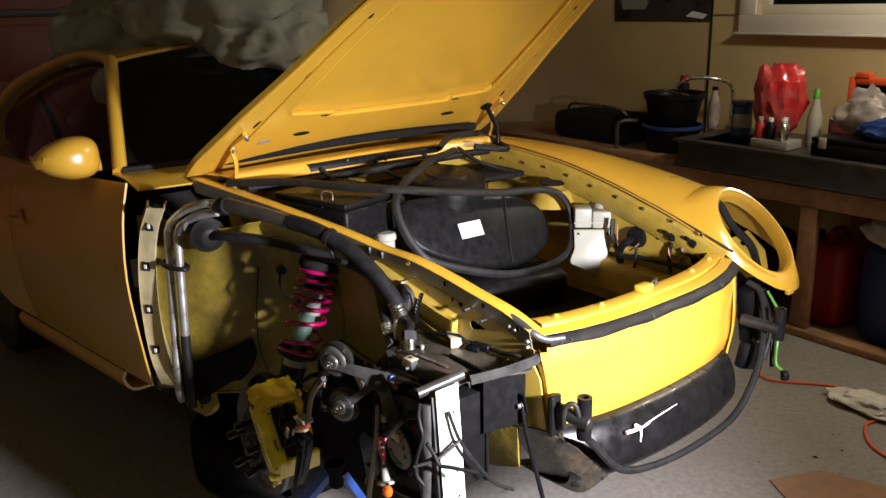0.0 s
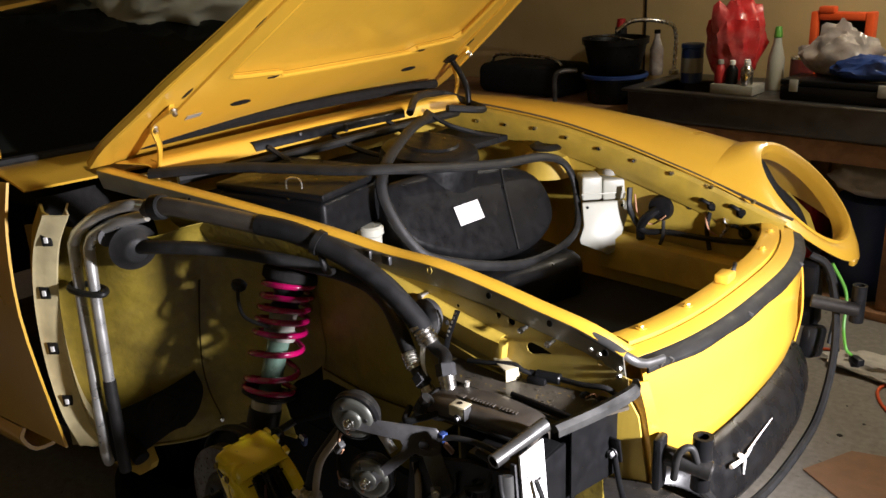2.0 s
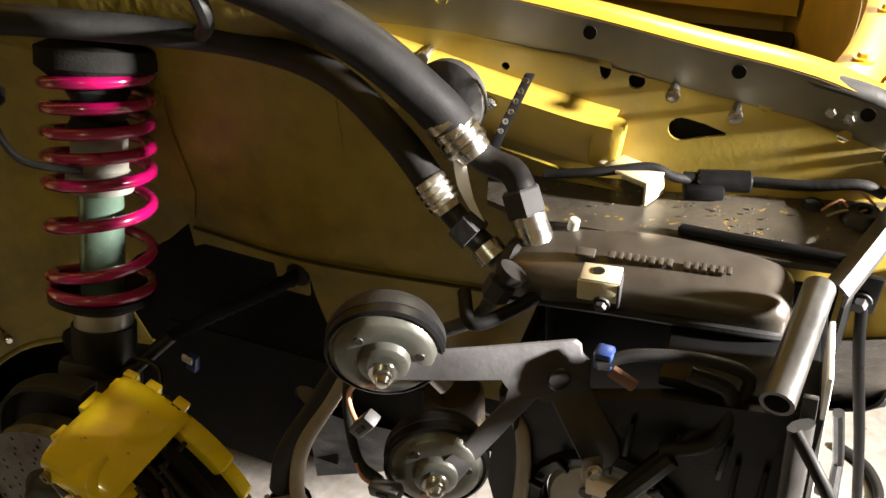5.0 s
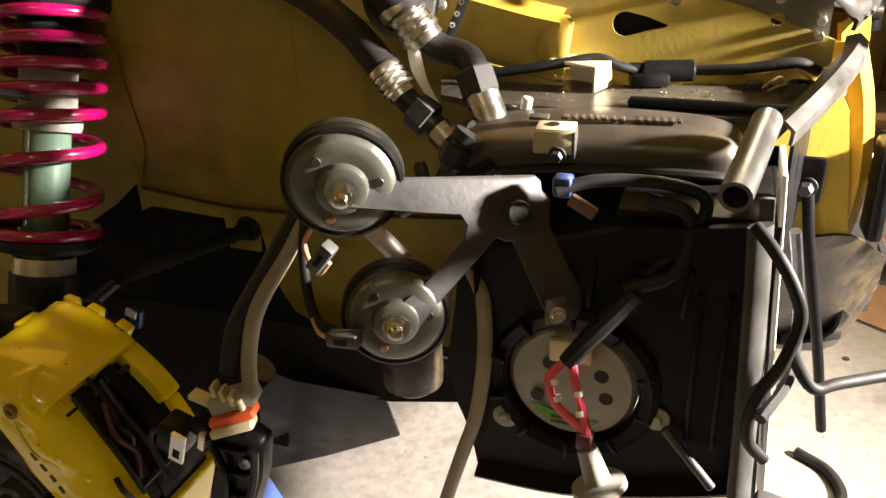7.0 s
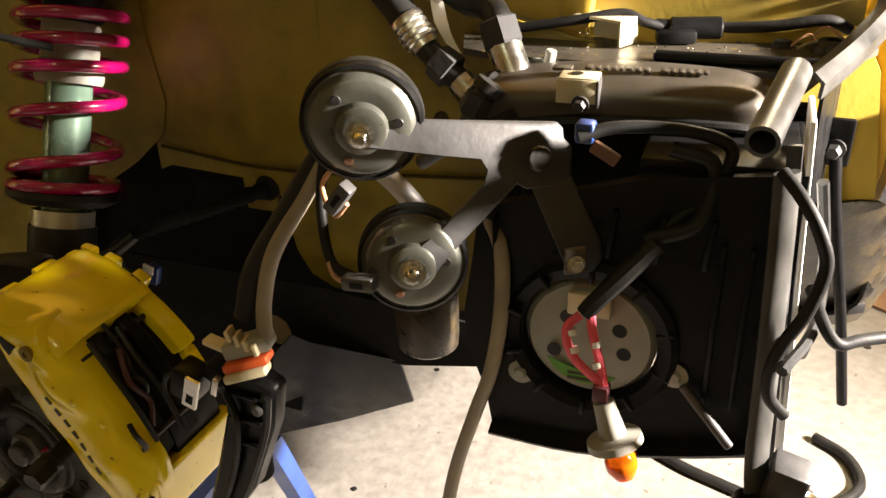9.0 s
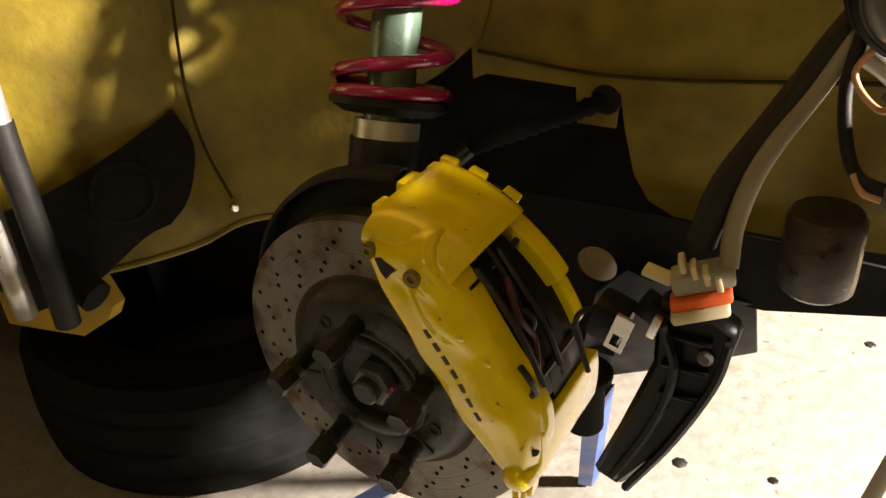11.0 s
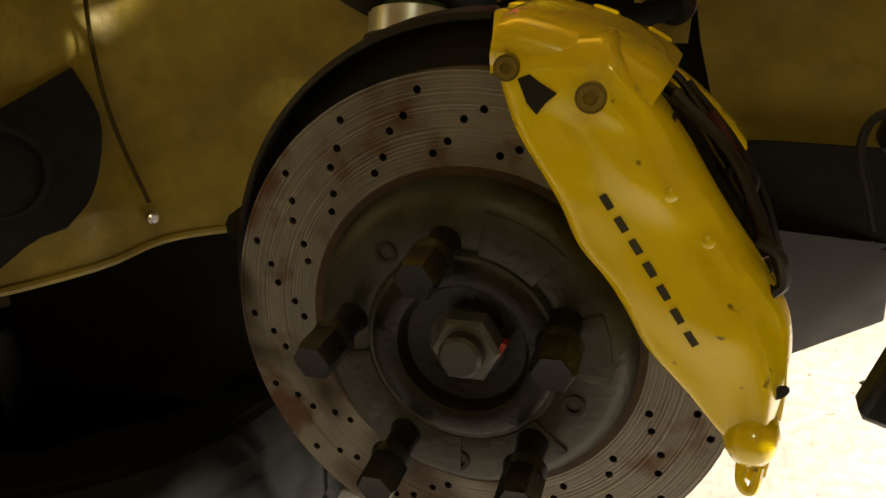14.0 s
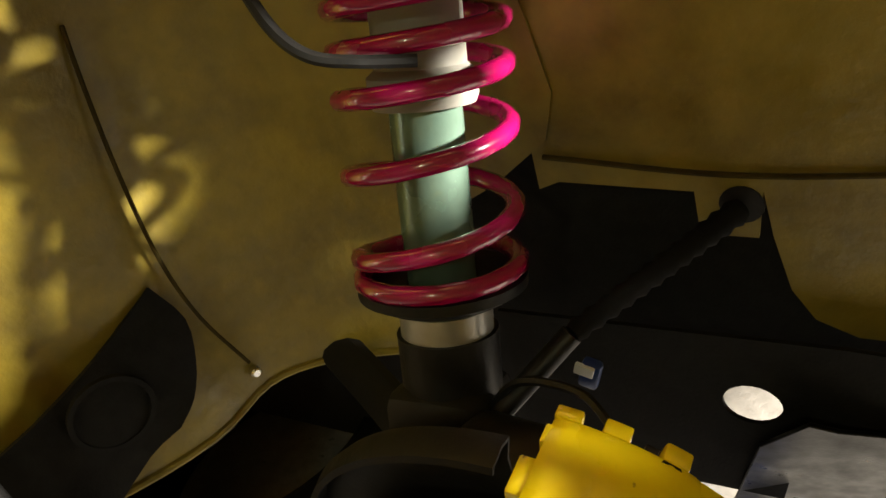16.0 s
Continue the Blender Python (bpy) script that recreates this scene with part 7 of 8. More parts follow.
for p, t_ in (((0.363, -0.744, 0.779), 0.9), ((0.376, -0.748, 0.716), 0.1)):
    c_ = part("horn_plug", mesh(box, p, (0.026, 0.012, 0.011), Matrix.Rotation(-t_, 4, "Y"), 0.002), PLUGM, car, "small grey plug")
    part("plug_slot", mesh(box, V(p) + V(0, -0.0065, 0), (0.010, 0.001, 0.004), Matrix.Rotation(-t_, 4, "Y")), PLASTIC, c_)
part("drain_elbow", mesh(tube, [(0.325, -0.632, 0.762), (0.340, -0.636, 0.755), (0.358, -0.638, 0.742), (0.376, -0.636, 0.722)], 0.0085, 12), ALU, car, "bright bent pipe behind the horns")
part("receiver", mesh(lathe, [(0, 0), (0.026, 0), (0.033, 0.006), (0.034, 0.02), (0.034, 0.075), (0.030, 0.082), (0, 0.084)], (0.315, -0.505, 0.494), (0.315, -0.505, 1), 28), FLAPM, car, "dark brown metal canister")
# side marker lamp hanging by its wires
mk_ = part("marker_lamp", mesh(lathe, [(0, 0), (0.008, 0), (0.009, 0.012), (0.0105, 0.028), (0.021, 0.030), (0.0215, 0.036), (0.012, 0.039), (0, 0.039)], (0.548, -0.700, 0.622), (0.5655, -0.706, 0.575), 24), GREYP, car, "pale bulb socket hanging by its wires")
part("bulb", mesh(lathe, [(0, 0.0), (0.006, 0.0), (0.012, 0.008), (0.0125, 0.016), (0.008, 0.025), (0, 0.028)], (0.5615, -0.7046, 0.585), (0.576, -0.708, 0.545), 20), ORANGEBULB, mk_, "amber glass bulb")
for k, dx in enumerate((-0.004, 0.004)):
    part("lead", mesh(tube, [(0.527 + dx, -0.682, 0.682), (0.525 + 2.5 * dx, -0.69, 0.672), (0.532 + 2.5 * dx, -0.694, 0.652), (0.548, -0.70, 0.635)], 0.0035, 8), PINK, mk_, "pink and white striped lead")
for k, q in enumerate(((0.5185, -0.6895, 0.6725), (0.5215, -0.6925, 0.6595), (0.5375, -0.6915, 0.6670), (0.5400, -0.6955, 0.6520))):
    part("lead_stripe", mesh(cyl, q, V(q) + V(0.0015, -0.001, -0.004), 0.0037, seg=10), PAPER, mk_)
part("lead_plug", mesh(box, (0.546, -0.70, 0.630), (0.012, 0.012, 0.014), None, 0.002), mat("maroon_plug", (0.10, 0.02, 0.03), 0.5), mk_)
part("lead_sleeve", mesh(tube, [(0.57, -0.655, 0.735), (0.55, -0.668, 0.712), (0.533, -0.678, 0.693), (0.526, -0.682, 0.683)], 0.007, 8), RUBBER, mk_)
# wheel speed plug and its holder below the horns
pl_ = part("sensor_plug", mesh(box, (0.270, -0.750, 0.640), (0.040, 0.024, 0.014), Matrix.Rotation(radians(-18), 4, "Y") @ Matrix.Rotation(0.3, 4, "Z"), 0.003), GREYP, car, "grey plug with an orange seal")
part("seal", mesh(box, (0.272, -0.757, 0.628), (0.040, 0.02, 0.008), Matrix.Rotation(radians(-18), 4, "Y") @ Matrix.Rotation(0.3, 4, "Z"), 0.003), REDLINE, pl_, "orange-red seal")
part("plug_base", mesh(box, (0.2735, -0.762, 0.6205), (0.038, 0.018, 0.008), Matrix.Rotation(radians(-18), 4, "Y") @ Matrix.Rotation(0.3, 4, "Z"), 0.003), CREAM, pl_)
part("holder", mesh(prism, [(0.245, 0.622), (0.285, 0.618), (0.300, 0.610), (0.292, 0.57), (0.262, 0.495), (0.225, 0.440), (0.203, 0.448), (0.222, 0.50), (0.245, 0.57)], 0.022, plane_xz(-0.765), (), 0.004), PLASTIC, pl_, "ribbed black holder")
for z in (0.60, 0.575, 0.55):
    part("holder_rib", mesh(box, (0.268, -0.767, z), (0.032, 0.006, 0.003), None, 0.001), PLASTIC, pl_)
cb = part("clip_block", mesh(box, (0.2135, -0.762, 0.598), (0.026, 0.026, 0.030), Matrix.Rotation(radians(18), 4, "Y"), 0.004), PLASTIC, pl_, "black clip block with a bright end")
part("block_end", mesh(prism, [(-0.007, -0.015), (0.006, -0.015), (0.006, 0.015), (-0.007, 0.015)], 0.003, Matrix.Translation((0.2255, -0.776, 0.5975)) @ Matrix.Rotation(radians(18), 4, "Y") @ Matrix.Rotation(radians(90), 4, "X"), [[(-0.004, -0.011), (0.003, -0.011), (0.003, -0.001), (-0.004, -0.001)]], 0.0), ZINC, cb, "bright metal end")
part("block_lead", mesh(tube, [(0.2040, -0.766, 0.606), (0.1930, -0.769, 0.600), (0.1900, -0.770, 0.587), (0.1945, -0.770, 0.570), (0.2000, -0.769, 0.550)], 0.0022, 8), RUBBER, cb)
for k in range(4):
    part("plug_rib", mesh(box, (0.258 + 0.008 * k, -0.7565, 0.6505 - 0.0026 * k), (0.004, 0.014, 0.010), Matrix.Rotation(radians(-18), 4, "Y") @ Matrix.Rotation(0.3, 4, "Z"), 0.001), CREAM, pl_)
part("plug_latch", mesh(box, (0.243, -0.757, 0.6385), (0.020, 0.012, 0.005), Matrix.Rotation(radians(12), 4, "Y"), 0.001), CREAM, pl_)
part("holder_rail", mesh(tube, [(0.250, -0.770, 0.612), (0.262, -0.771, 0.575), (0.250, -0.770, 0.52), (0.222, -0.769, 0.455)], 0.0035, 6), PLASTIC, pl_)
part("holder_rail", mesh(tube, [(0.296, -0.770, 0.606), (0.289, -0.771, 0.57), (0.264, -0.770, 0.508), (0.232, -0.769, 0.447)], 0.0035, 6), PLASTIC, pl_)
part("holder_screw", mesh(lathe, [(0, 0.004), (0.003, 0.004), (0.0055, 0.002), (0.0055, 0), (0, 0)], (0.281, -0.766, 0.588), (0.281, -1.7, 0.7), 14), GREYSTEEL, pl_)
part("second_plug", mesh(box, (0.243, -0.760, 0.612), (0.022, 0.016, 0.016), Matrix.Rotation(0.5, 4, "Y"), 0.002), PLASTIC, pl_)
part("plug_clip", mesh(box, (0.247, -0.770, 0.606), (0.006, 0.008, 0.018), Matrix.Rotation(0.3, 4, "Y"), 0.001), ZINC, pl_)

# ---- strut, hub, disc, caliper ----
st = part("damper", mesh(lathe, [(0, -0.15), (0.030, -0.15), (0.032, -0.02), (0.027, -0.015), (0.027, 0.0), (0.0245, 0.0), (0.0245, 0.145), (0, 0.145)], AX0, AX1, 28), GREEN, car, "green damper tube")
part("lower_tube", mesh(lathe, [(0.0325, -0.16), (0.036, -0.15), (0.036, -0.012), (0.0325, -0.012)], AX0, AX1, 28), DARKMETAL, st)
part("lock_ring", mesh(lathe, [(0.030, -0.012), (0.033, -0.012), (0.033, 0.006), (0.030, 0.006)], AX0, AX1, 28), ALU, st, "bare metal lock ring")
part("spring_seat", mesh(lathe, [(0.025, 0.012), (0.045, 0.012), (0.059, 0.020), (0.059, 0.027), (0.042, 0.026), (0.025, 0.026)], AX0, AX1, 32), RUBBER, st)
part("bump_ring", mesh(lathe, [(0.0245, 0.145), (0.034, 0.145), (0.036, 0.150), (0.036, 0.165), (0.030, 0.170), (0.030, 0.21), (0, 0.21)], AX0, AX1, 28), GREYP, st, "pale grey bump stop")
part("upper_boot", mesh(lathe, [(0.028, 0.21), (0.034, 0.215), (0.028, 0.225), (0.034, 0.235), (0.028, 0.245), (0.034, 0.255), (0.03, 0.27), (0, 0.27)], AX0, AX1, 24), RUBBER, st)
sx = AXD.orthogonal().normalized()
sy = AXD.cross(sx)
hh = [0.030, 0.040, 0.098, 0.150, 0.180, 0.206, 0.232, 0.258, 0.285]
line = []
for i in range(len(hh) - 1):
    for k in range(20):
        u = k / 20
        a = 2 * math.pi * (i + u) + 2.2
        line.append(AX0 + AXD * (hh[i] + (hh[i + 1] - hh[i]) * u) + 0.0545 * (sx * math.cos(a) + sy * math.sin(a)))
part("coil_spring", mesh(tube, line, 0.0068, 10, 1, False, 1.0, False), SPRING, st, "magenta-red lowering spring")
part("brake_wire", mesh(tube, [(-0.062, -0.575, 0.815), (-0.088, -0.592, 0.824), (-0.114, -0.60, 0.832), (-0.136, -0.597, 0.847), (-0.157, -0.585, 0.872), (-0.163, -0.575, 0.892)], 0.0042, 8), RUBBER, st)
part("wire_grommet", mesh(lathe, [(0, 0), (0.012, 0), (0.017, 0.006), (0.017, 0.016), (0.010, 0.022), (0, 0.022)], (-0.160, -0.582, 0.880), (-0.185, -0.545, 0.91), 16), RUBBER, st)

part("upright", mesh(box, (-0.02, -0.665, 0.49), (0.11, 0.07, 0.20), Matrix.Rotation(0.15, 4, "Y"), 0.02, 3), DARKMETAL, car)
part("strut_clamp", mesh(box, (-0.085, -0.632, 0.545), (0.075, 0.07, 0.09), AXD.to_track_quat("Z", "Y").to_matrix().to_4x4(), 0.012), DARKMETAL, car)
part("control_arm", mesh(tube, [(-0.04, -0.66, 0.40), (-0.22, -0.54, 0.42), (-0.36, -0.46, 0.44)], 0.024, 10, 6, False, 0.6), RUBBER, car)
bo = []
B0, B1 = V(0.085, -0.452, 0.628), V(0.0, -0.582, 0.615)
for k in range(25):
    bo.append((0.0062 + 0.0022 * (k % 2) + 0.0022 * (1 - k / 24), (B1 - B0).length * k / 24))
part("steering_boot", mesh(lathe, [(0, 0), *bo, (0, (B1 - B0).length)], B0, B1, 18), TYREM, car, "ribbed black steering boot")
part("tie_rod", mesh(cyl, B1, (-0.05, -0.635, 0.57), 0.008), DARKMETAL, car)
# added black sheet: the shade under the car, seen through the arch
part("arch_dark_sheet", mesh(prism, [(-0.10, 0.70), (0.14, 0.66), (0.30, 0.52), (0.36, 0.52), (0.40, 0.52), (0.40, 0.43), (0.145, 0.425), (0.02, 0.44), (0.0, 0.37), (-0.06, 0.16), (-0.75, 0.16), (-0.75, 0.47), (-0.34, 0.48), (-0.22, 0.66)], 0.006, plane_xz(-0.40)), FELTSHADE, car, "black sheet standing for the shade behind the wheel arch")
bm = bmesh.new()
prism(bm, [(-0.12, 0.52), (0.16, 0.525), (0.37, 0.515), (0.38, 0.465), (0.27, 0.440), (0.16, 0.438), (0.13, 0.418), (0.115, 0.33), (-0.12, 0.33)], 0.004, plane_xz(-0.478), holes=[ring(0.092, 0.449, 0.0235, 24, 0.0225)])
part("holed_shield", bm, FELTSHADE, car, "black shield plate with a round hole")
bm = bmesh.new()
prism(bm, [(0.138, 0.473), (0.158, 0.462), (0.262, 0.445), (0.266, 0.368), (0.160, 0.31), (0.060, 0.262), (0.101, 0.430)], 0.005, Matrix(((1, 0, 0, 0), (0.1933, -0.3014, 1, -0.394), (0, 1, 0, 0), (0, 0, 0, 1))), (), 0.001)
part("under_tray", bm, PLASTIC, car, "flat dark grey undertray piece")
# added black box that blocks the view through and stands for the dark inside
part("belly_blocker", mesh(box, (0.0, 0.03, 0.50), (0.55, 0.74, 0.12), None, 0.02), FELTSHADE, car)
part("steering_rack", mesh(cyl, (0.085, -0.447, 0.628), (0.085, 0.4, 0.60), 0.016), DARKMETAL, car)
bl = part("knuckle_label", mesh(box, (-0.002, -0.563, 0.556), (0.015, 0.010, 0.026), Matrix.Rotation(0.3, 4, "Y"), 0.003), BLUEP, car, "blue and white tape label")
part("white_band", mesh(box, (-0.004, -0.568, 0.564), (0.0145, 0.004, 0.010), Matrix.Rotation(0.3, 4, "Y"), 0.001), PAPER, bl)

# dust shield, disc, hub
def sector(bm, a0, a1, y0, y1, r0, r1, bev=0.003, n=8):
    """A block bent round the axle."""
    aa = [radians(a0 + (a1 - a0) * k / n) for k in range(n + 1)]
    out = [(r1 * math.cos(a), 0.47 + r1 * math.sin(a)) for a in aa] + [(r0 * math.cos(a), 0.47 + r0 * math.sin(a)) for a in reversed(aa)]
    return prism(bm, out, y1 - y0, plane_xz(y0), (), bev, 2)


prof = [(0.06, -0.700), (0.165, -0.700), (0.176, -0.694), (0.180, -0.704), (0.178, -0.718), (0.174, -0.720)]
part("dust_shield", mesh(sheet, [[(r * math.cos(a), y, 0.47 + r * math.sin(a)) for r, y in prof] for a in np.linspace(radians(88), radians(285), 48)], 0.002), RUBBER, car, "black dished dust shield")
dsk = None
holes = []
for s in range(18):
    for k in range(5):
        a = 2 * math.pi * (s / 18) + k * 0.085
        r = 0.1435 - k * 0.0088 - (0.003 if k % 2 else 0)
        holes.append(ring(r * math.cos(a), 0.47 + r * math.sin(a), 0.0024, 8))
bm = bmesh.new()
nR = 96
prism(bm, ring(0, 0.47, 0.152, nR), 0.012, plane_xz(-0.757), holes=[ring(0, 0.47, 0.0965, 64), *holes])
dsk = part("brake_disc", bm, DISC, car, "cross-drilled rusty brake disc", 30)
part("disc_back", mesh(lathe, [(0.09, 0), (0.1505, 0), (0.1505, 0.016), (0.09, 0.016)], (0, -0.743, 0.47), (0, 1, 0.47), 64), DARKMETAL, dsk)
part("hat", mesh(lathe, [(0.0965, -0.005), (0.096, 0.0), (0.090, 0.012), (0.084, 0.017), (0.062, 0.018), (0.058, 0.0165), (0.056, 0.020), (0.040, 0.021), (0.036, 0.012), (0.020, 0.010), (0, 0.010)], (0, -0.757, 0.47), (0, -2, 0.47), 56), HATM, dsk, "dark iron hub bell")
part("hub_recess", mesh(lathe, [(0.022, 0.0105), (0.035, 0.0125), (0.0385, 0.0205), (0.042, 0.0222), (0.0515, 0.0218), (0.0545, 0.0195), (0.0545, 0.016), (0.022, 0.008), (0.022, 0.0105)], (0, -0.757, 0.47), (0, -2, 0.47), 56), OILM, dsk, "oily black hub centre")
for a, w in ((62, 17), (5, 15), (-60, 16), (-108, 15), (205, 18)):
    part("hat_pad", mesh(sector, a - w, a + w, -0.7762, -0.774, 0.057, 0.083, 0.001, 6), HATM, dsk)
part("rusty_lip", mesh(lathe, [(0.0955, 0.0), (0.1005, 0.0), (0.1000, 0.0010), (0.0955, 0.0012), (0.0955, 0)], (0, -0.7566, 0.47), (0, -2, 0.47), 64), LIPRUST, dsk, "dark rusty inner lip")
for k in range(5):
    a = radians(94 + 72 * k)
    p = V(-0.003 + 0.066 * math.cos(a), -0.774, 0.466 + 0.066 * math.sin(a))
    lb = part("wheel_bolt", mesh(lathe, [(0, 0), (0.010, 0), (0.0085, 0.006), (0.0085, 0.020), (0.0128, 0.023), (0.0112, 0.029), (0, 0.029)], p, p + V(0.05 * math.cos(a), -1, 0.05 * math.sin(a) - 0.12), 18), BOLTM, dsk, "dark wheel bolt standing proud")
    q = p + V(0.0015 * math.cos(a), -0.029, 0.0015 * math.sin(a) - 0.0035)
    part("bolt_head", mesh(lathe, [(0, 0), (0.0122, 0), (0.0122, 0.017), (0.0104, 0.020), (0, 0.019)], q, q + V(0.05 * math.cos(a), -1, 0.05 * math.sin(a) - 0.12), 6), BOLTM, lb)
    a2 = a + radians(30)
    p2 = V(-0.003 + 0.070 * math.cos(a2), -0.7745, 0.466 + 0.070 * math.sin(a2))
    part("hat_hole", mesh(lathe, [(0.004, 0.0), (0.0065, 0.0), (0.0065, 0.0015), (0.004, 0.0015), (0.004, 0)], p2, p2 + V(0, -1, 0), 14), DARKMETAL, dsk)
nt = part("axle_nut", mesh(lathe, [(0, 0), (0.0205, 0), (0.0205, 0.012), (0.018, 0.0145), (0, 0.0145)], (0.003, -0.768, 0.472), (0.003, -2, 0.472), 6), GREYSTEEL, dsk, "grey hexagon axle nut")
part("axle_end", mesh(cyl, (0.003, -0.780, 0.472), (0.003, -0.792, 0.472), 0.0125, bev=0.002), STEEL, nt)
part("paint_mark", mesh(box, (0.023, -0.776, 0.473), (0.003, 0.006, 0.010), Matrix.Rotation(0.5, 4, "Y")), REDP, nt, "dab of red paint")

# the four-piston caliper
LE = [(0.023, 0.641), (0.027, 0.628), (0.031, 0.612), (0.036, 0.597), (0.049, 0.575), (0.058, 0.559), (0.066, 0.541), (0.079, 0.525), (0.090, 0.508), (0.100, 0.490), (0.118, 0.471), (0.131, 0.456), (0.147, 0.438)]
RE = [(0.080, 0.641), (0.090, 0.625), (0.104, 0.608), (0.115, 0.592), (0.125, 0.575), (0.134, 0.560), (0.143, 0.546), (0.153, 0.531), (0.162, 0.516), (0.168, 0.503), (0.170, 0.484), (0.168, 0.462), (0.163, 0.441)]
LEc, REc = curve([(x, 0, z) for x, z in LE], 5), curve([(x, 0, z) for x, z in RE], 5)


def ease(a, b, v):
    v = min(1.0, max(0.0, (v - a) / (b - a)))
    return v * v * (3 - 2 * v)


def hump(s, w, cs, cw, rs, rw):
    return math.exp(-((s - cs) / rs) ** 2 - ((w - cw) / rw) ** 2)


def cal_y(s, w):
    """Depth of the casting's face: flat lettered band, piston domes, hollow outer edge."""
    y = -0.798 + 0.011 * max(0, 1 - w / 0.10) ** 2
    y += 0.016 * max(0, 1 - s / 0.09) ** 2 + 0.010 * max(0, (s - 0.93) / 0.07) ** 2
    wr = 0.70 + 0.06 * math.sin(9 * s)
    y += 0.015 * ease(wr, 1.0, w) * ease(0.10, 0.30, s) + 0.010 * max(0, (w - 0.93) / 0.07) ** 2
    y -= 0.0055 * hump(s, w, 0.31, 0.62, 0.085, 0.20) + 0.0045 * hump(s, w, 0.70, 0.52, 0.09, 0.24) + 0.004 * hump(s, w, 0.17, 0.72, 0.05, 0.12)
    y += 0.0035 * hump(s, w, 0.22, 0.36, 0.06, 0.14) + 0.003 * hump(s, w, 0.48, 0.72, 0.07, 0.18) + 0.006 * hump(s, w, 0.78, 0.90, 0.10, 0.10)
    return y - 0.004 * hump(s, w, 0.55, 0.88, 0.07, 0.07) + 0.0009 * noise.noise(V(s * 9, w * 5, 2.2))


bm = bmesh.new()
rings_ = []
N, NW = len(LEc), 26
for i, (a, b) in enumerate(zip(LEc, REc)):
    s = i / (N - 1)
    prof = [(a, -0.762)] + [(a.lerp(b, k / NW), cal_y(s, k / NW)) for k in range(NW + 1)] + [(b, -0.762)]
    rings_.append([bm.verts.new((p.x, y, p.z)) for p, y in prof])
for p, q in zip(rings_, rings_[1:]):
    for k in range(len(p)):
        j = (k + 1) % len(p)
        bm.faces.new((p[k], p[j], q[j], q[k]))
bm.faces.new(rings_[0])
bm.faces.new(rings_[-1])
cp = part("brake_caliper", bm, CALIPER, car, "glossy yellow four-piston brake caliper", 65)


def on_caliper(x, z):
    """The face's depth under a point, with the nearest place of the grid."""
    s, w = min(((i / (N - 1), k / NW) for i in range(N) for k in range(NW + 1)), key=lambda g: (LEc[round(g[0] * (N - 1))].lerp(REc[round(g[0] * (N - 1))], g[1]) - V(x, 0, z)).length)
    return cal_y(s, w)


def bridge(bm, a0, a1, prof, n=18):
    """A casting swept round the axle, rounded off at its two ends."""
    rows = []
    for k in range(n + 1):
        u = k / n
        f = 1 - 0.012 * max(0, 1 - u * 9) ** 2 - 0.012 * max(0, 1 - (1 - u) * 9) ** 2
        a = radians(a0 + (a1 - a0) * u)
        rows.append([bm.verts.new((r * f * math.cos(a), y, 0.47 + r * f * math.sin(a))) for r, y in prof])
    for p, q in zip(rows, rows[1:]):
        for k in range(len(p)):
            j = (k + 1) % len(p)
            bm.faces.new((p[k], p[j], q[j], q[k]))
    bm.faces.new(rows[0])
    bm.faces.new(rows[-1])
    return bm


part("upper_bridge", mesh(bridge, 54.5, 81.0, [(0.158, -0.788), (0.168, -0.7935), (0.1745, -0.7925), (0.180, -0.788), (0.1840, -0.780), (0.1862, -0.768), (0.1872, -0.745), (0.1870, -0.705), (0.1860, -0.688), (0.1840, -0.679), (0.180, -0.676), (0.158, -0.676)]), CALIPER, cp, "", 60)
for y0, y1, a0, a1 in ((-0.772, -0.754, 79, 83.0), (-0.733, -0.708, 79, 84.0), (-0.698, -0.684, 79, 82.0)):
    part("casting_lug", mesh(sector, a0, a1, y0, y1, 0.160, 0.184, 0.002, 3), CALIPER, cp)
for a in (79, 70.5, 60):
    part("casting_scallop", mesh(sector, a - 2.8, a + 2.2, -0.680, -0.668 - 0.003 * (a % 2), 0.163, 0.186, 0.002, 3), CALIPER, cp)
# black blocks for the notches, their shade put into the colour
for a in (71, 64):
    part("casting_notch", mesh(sector, a - 1.2, a + 1.2, -0.679, -0.674, 0.170, 0.1835, 0.0008, 2), RUBBER, cp)
part("inner_half", mesh(sector, 34, 60, -0.696, -0.672, 0.140, 0.1755, 0.004, 10), CALIPER, cp)
part("inner_half_tail", mesh(sector, 20, 34, -0.690, -0.674, 0.145, 0.170, 0.003, 6), CALIPER, cp)
part("pad_carrier", mesh(sector, -2, 56, -0.742, -0.676, 0.110, 0.162, 0.002, 12), PLASTIC, cp, "black pad backing")
part("lower_bridge", mesh(sector, -12, 6, -0.782, -0.664, 0.150, 0.169), CALIPER, cp)
bm = bmesh.new()
prism(bm, [(0.146, 0.438), (0.150, 0.424), (0.156, 0.419), (0.162, 0.424), (0.164, 0.438)], 0.012, plane_xz(-0.790), [ring(0.1555, 0.430, 0.003, 10)], 0.0)
part("lower_ear", bm, CALIPER, cp)
part("lower_boss", mesh(lathe, [(0, 0.014), (0.006, 0.013), (0.011, 0.009), (0.014, 0.0), (0.014, -0.015), (0, -0.015)], (0.1535, -0.793, 0.447), (0.156, -2, 0.40), 20), CALIPER, cp)
part("bleed_loop", mesh(tube, [(0.150, -0.792, 0.434), (0.150, -0.795, 0.424), (0.1525, -0.796, 0.4185), (0.1565, -0.796, 0.420), (0.1585, -0.794, 0.432)], 0.0026, 8), CALIPER, cp)
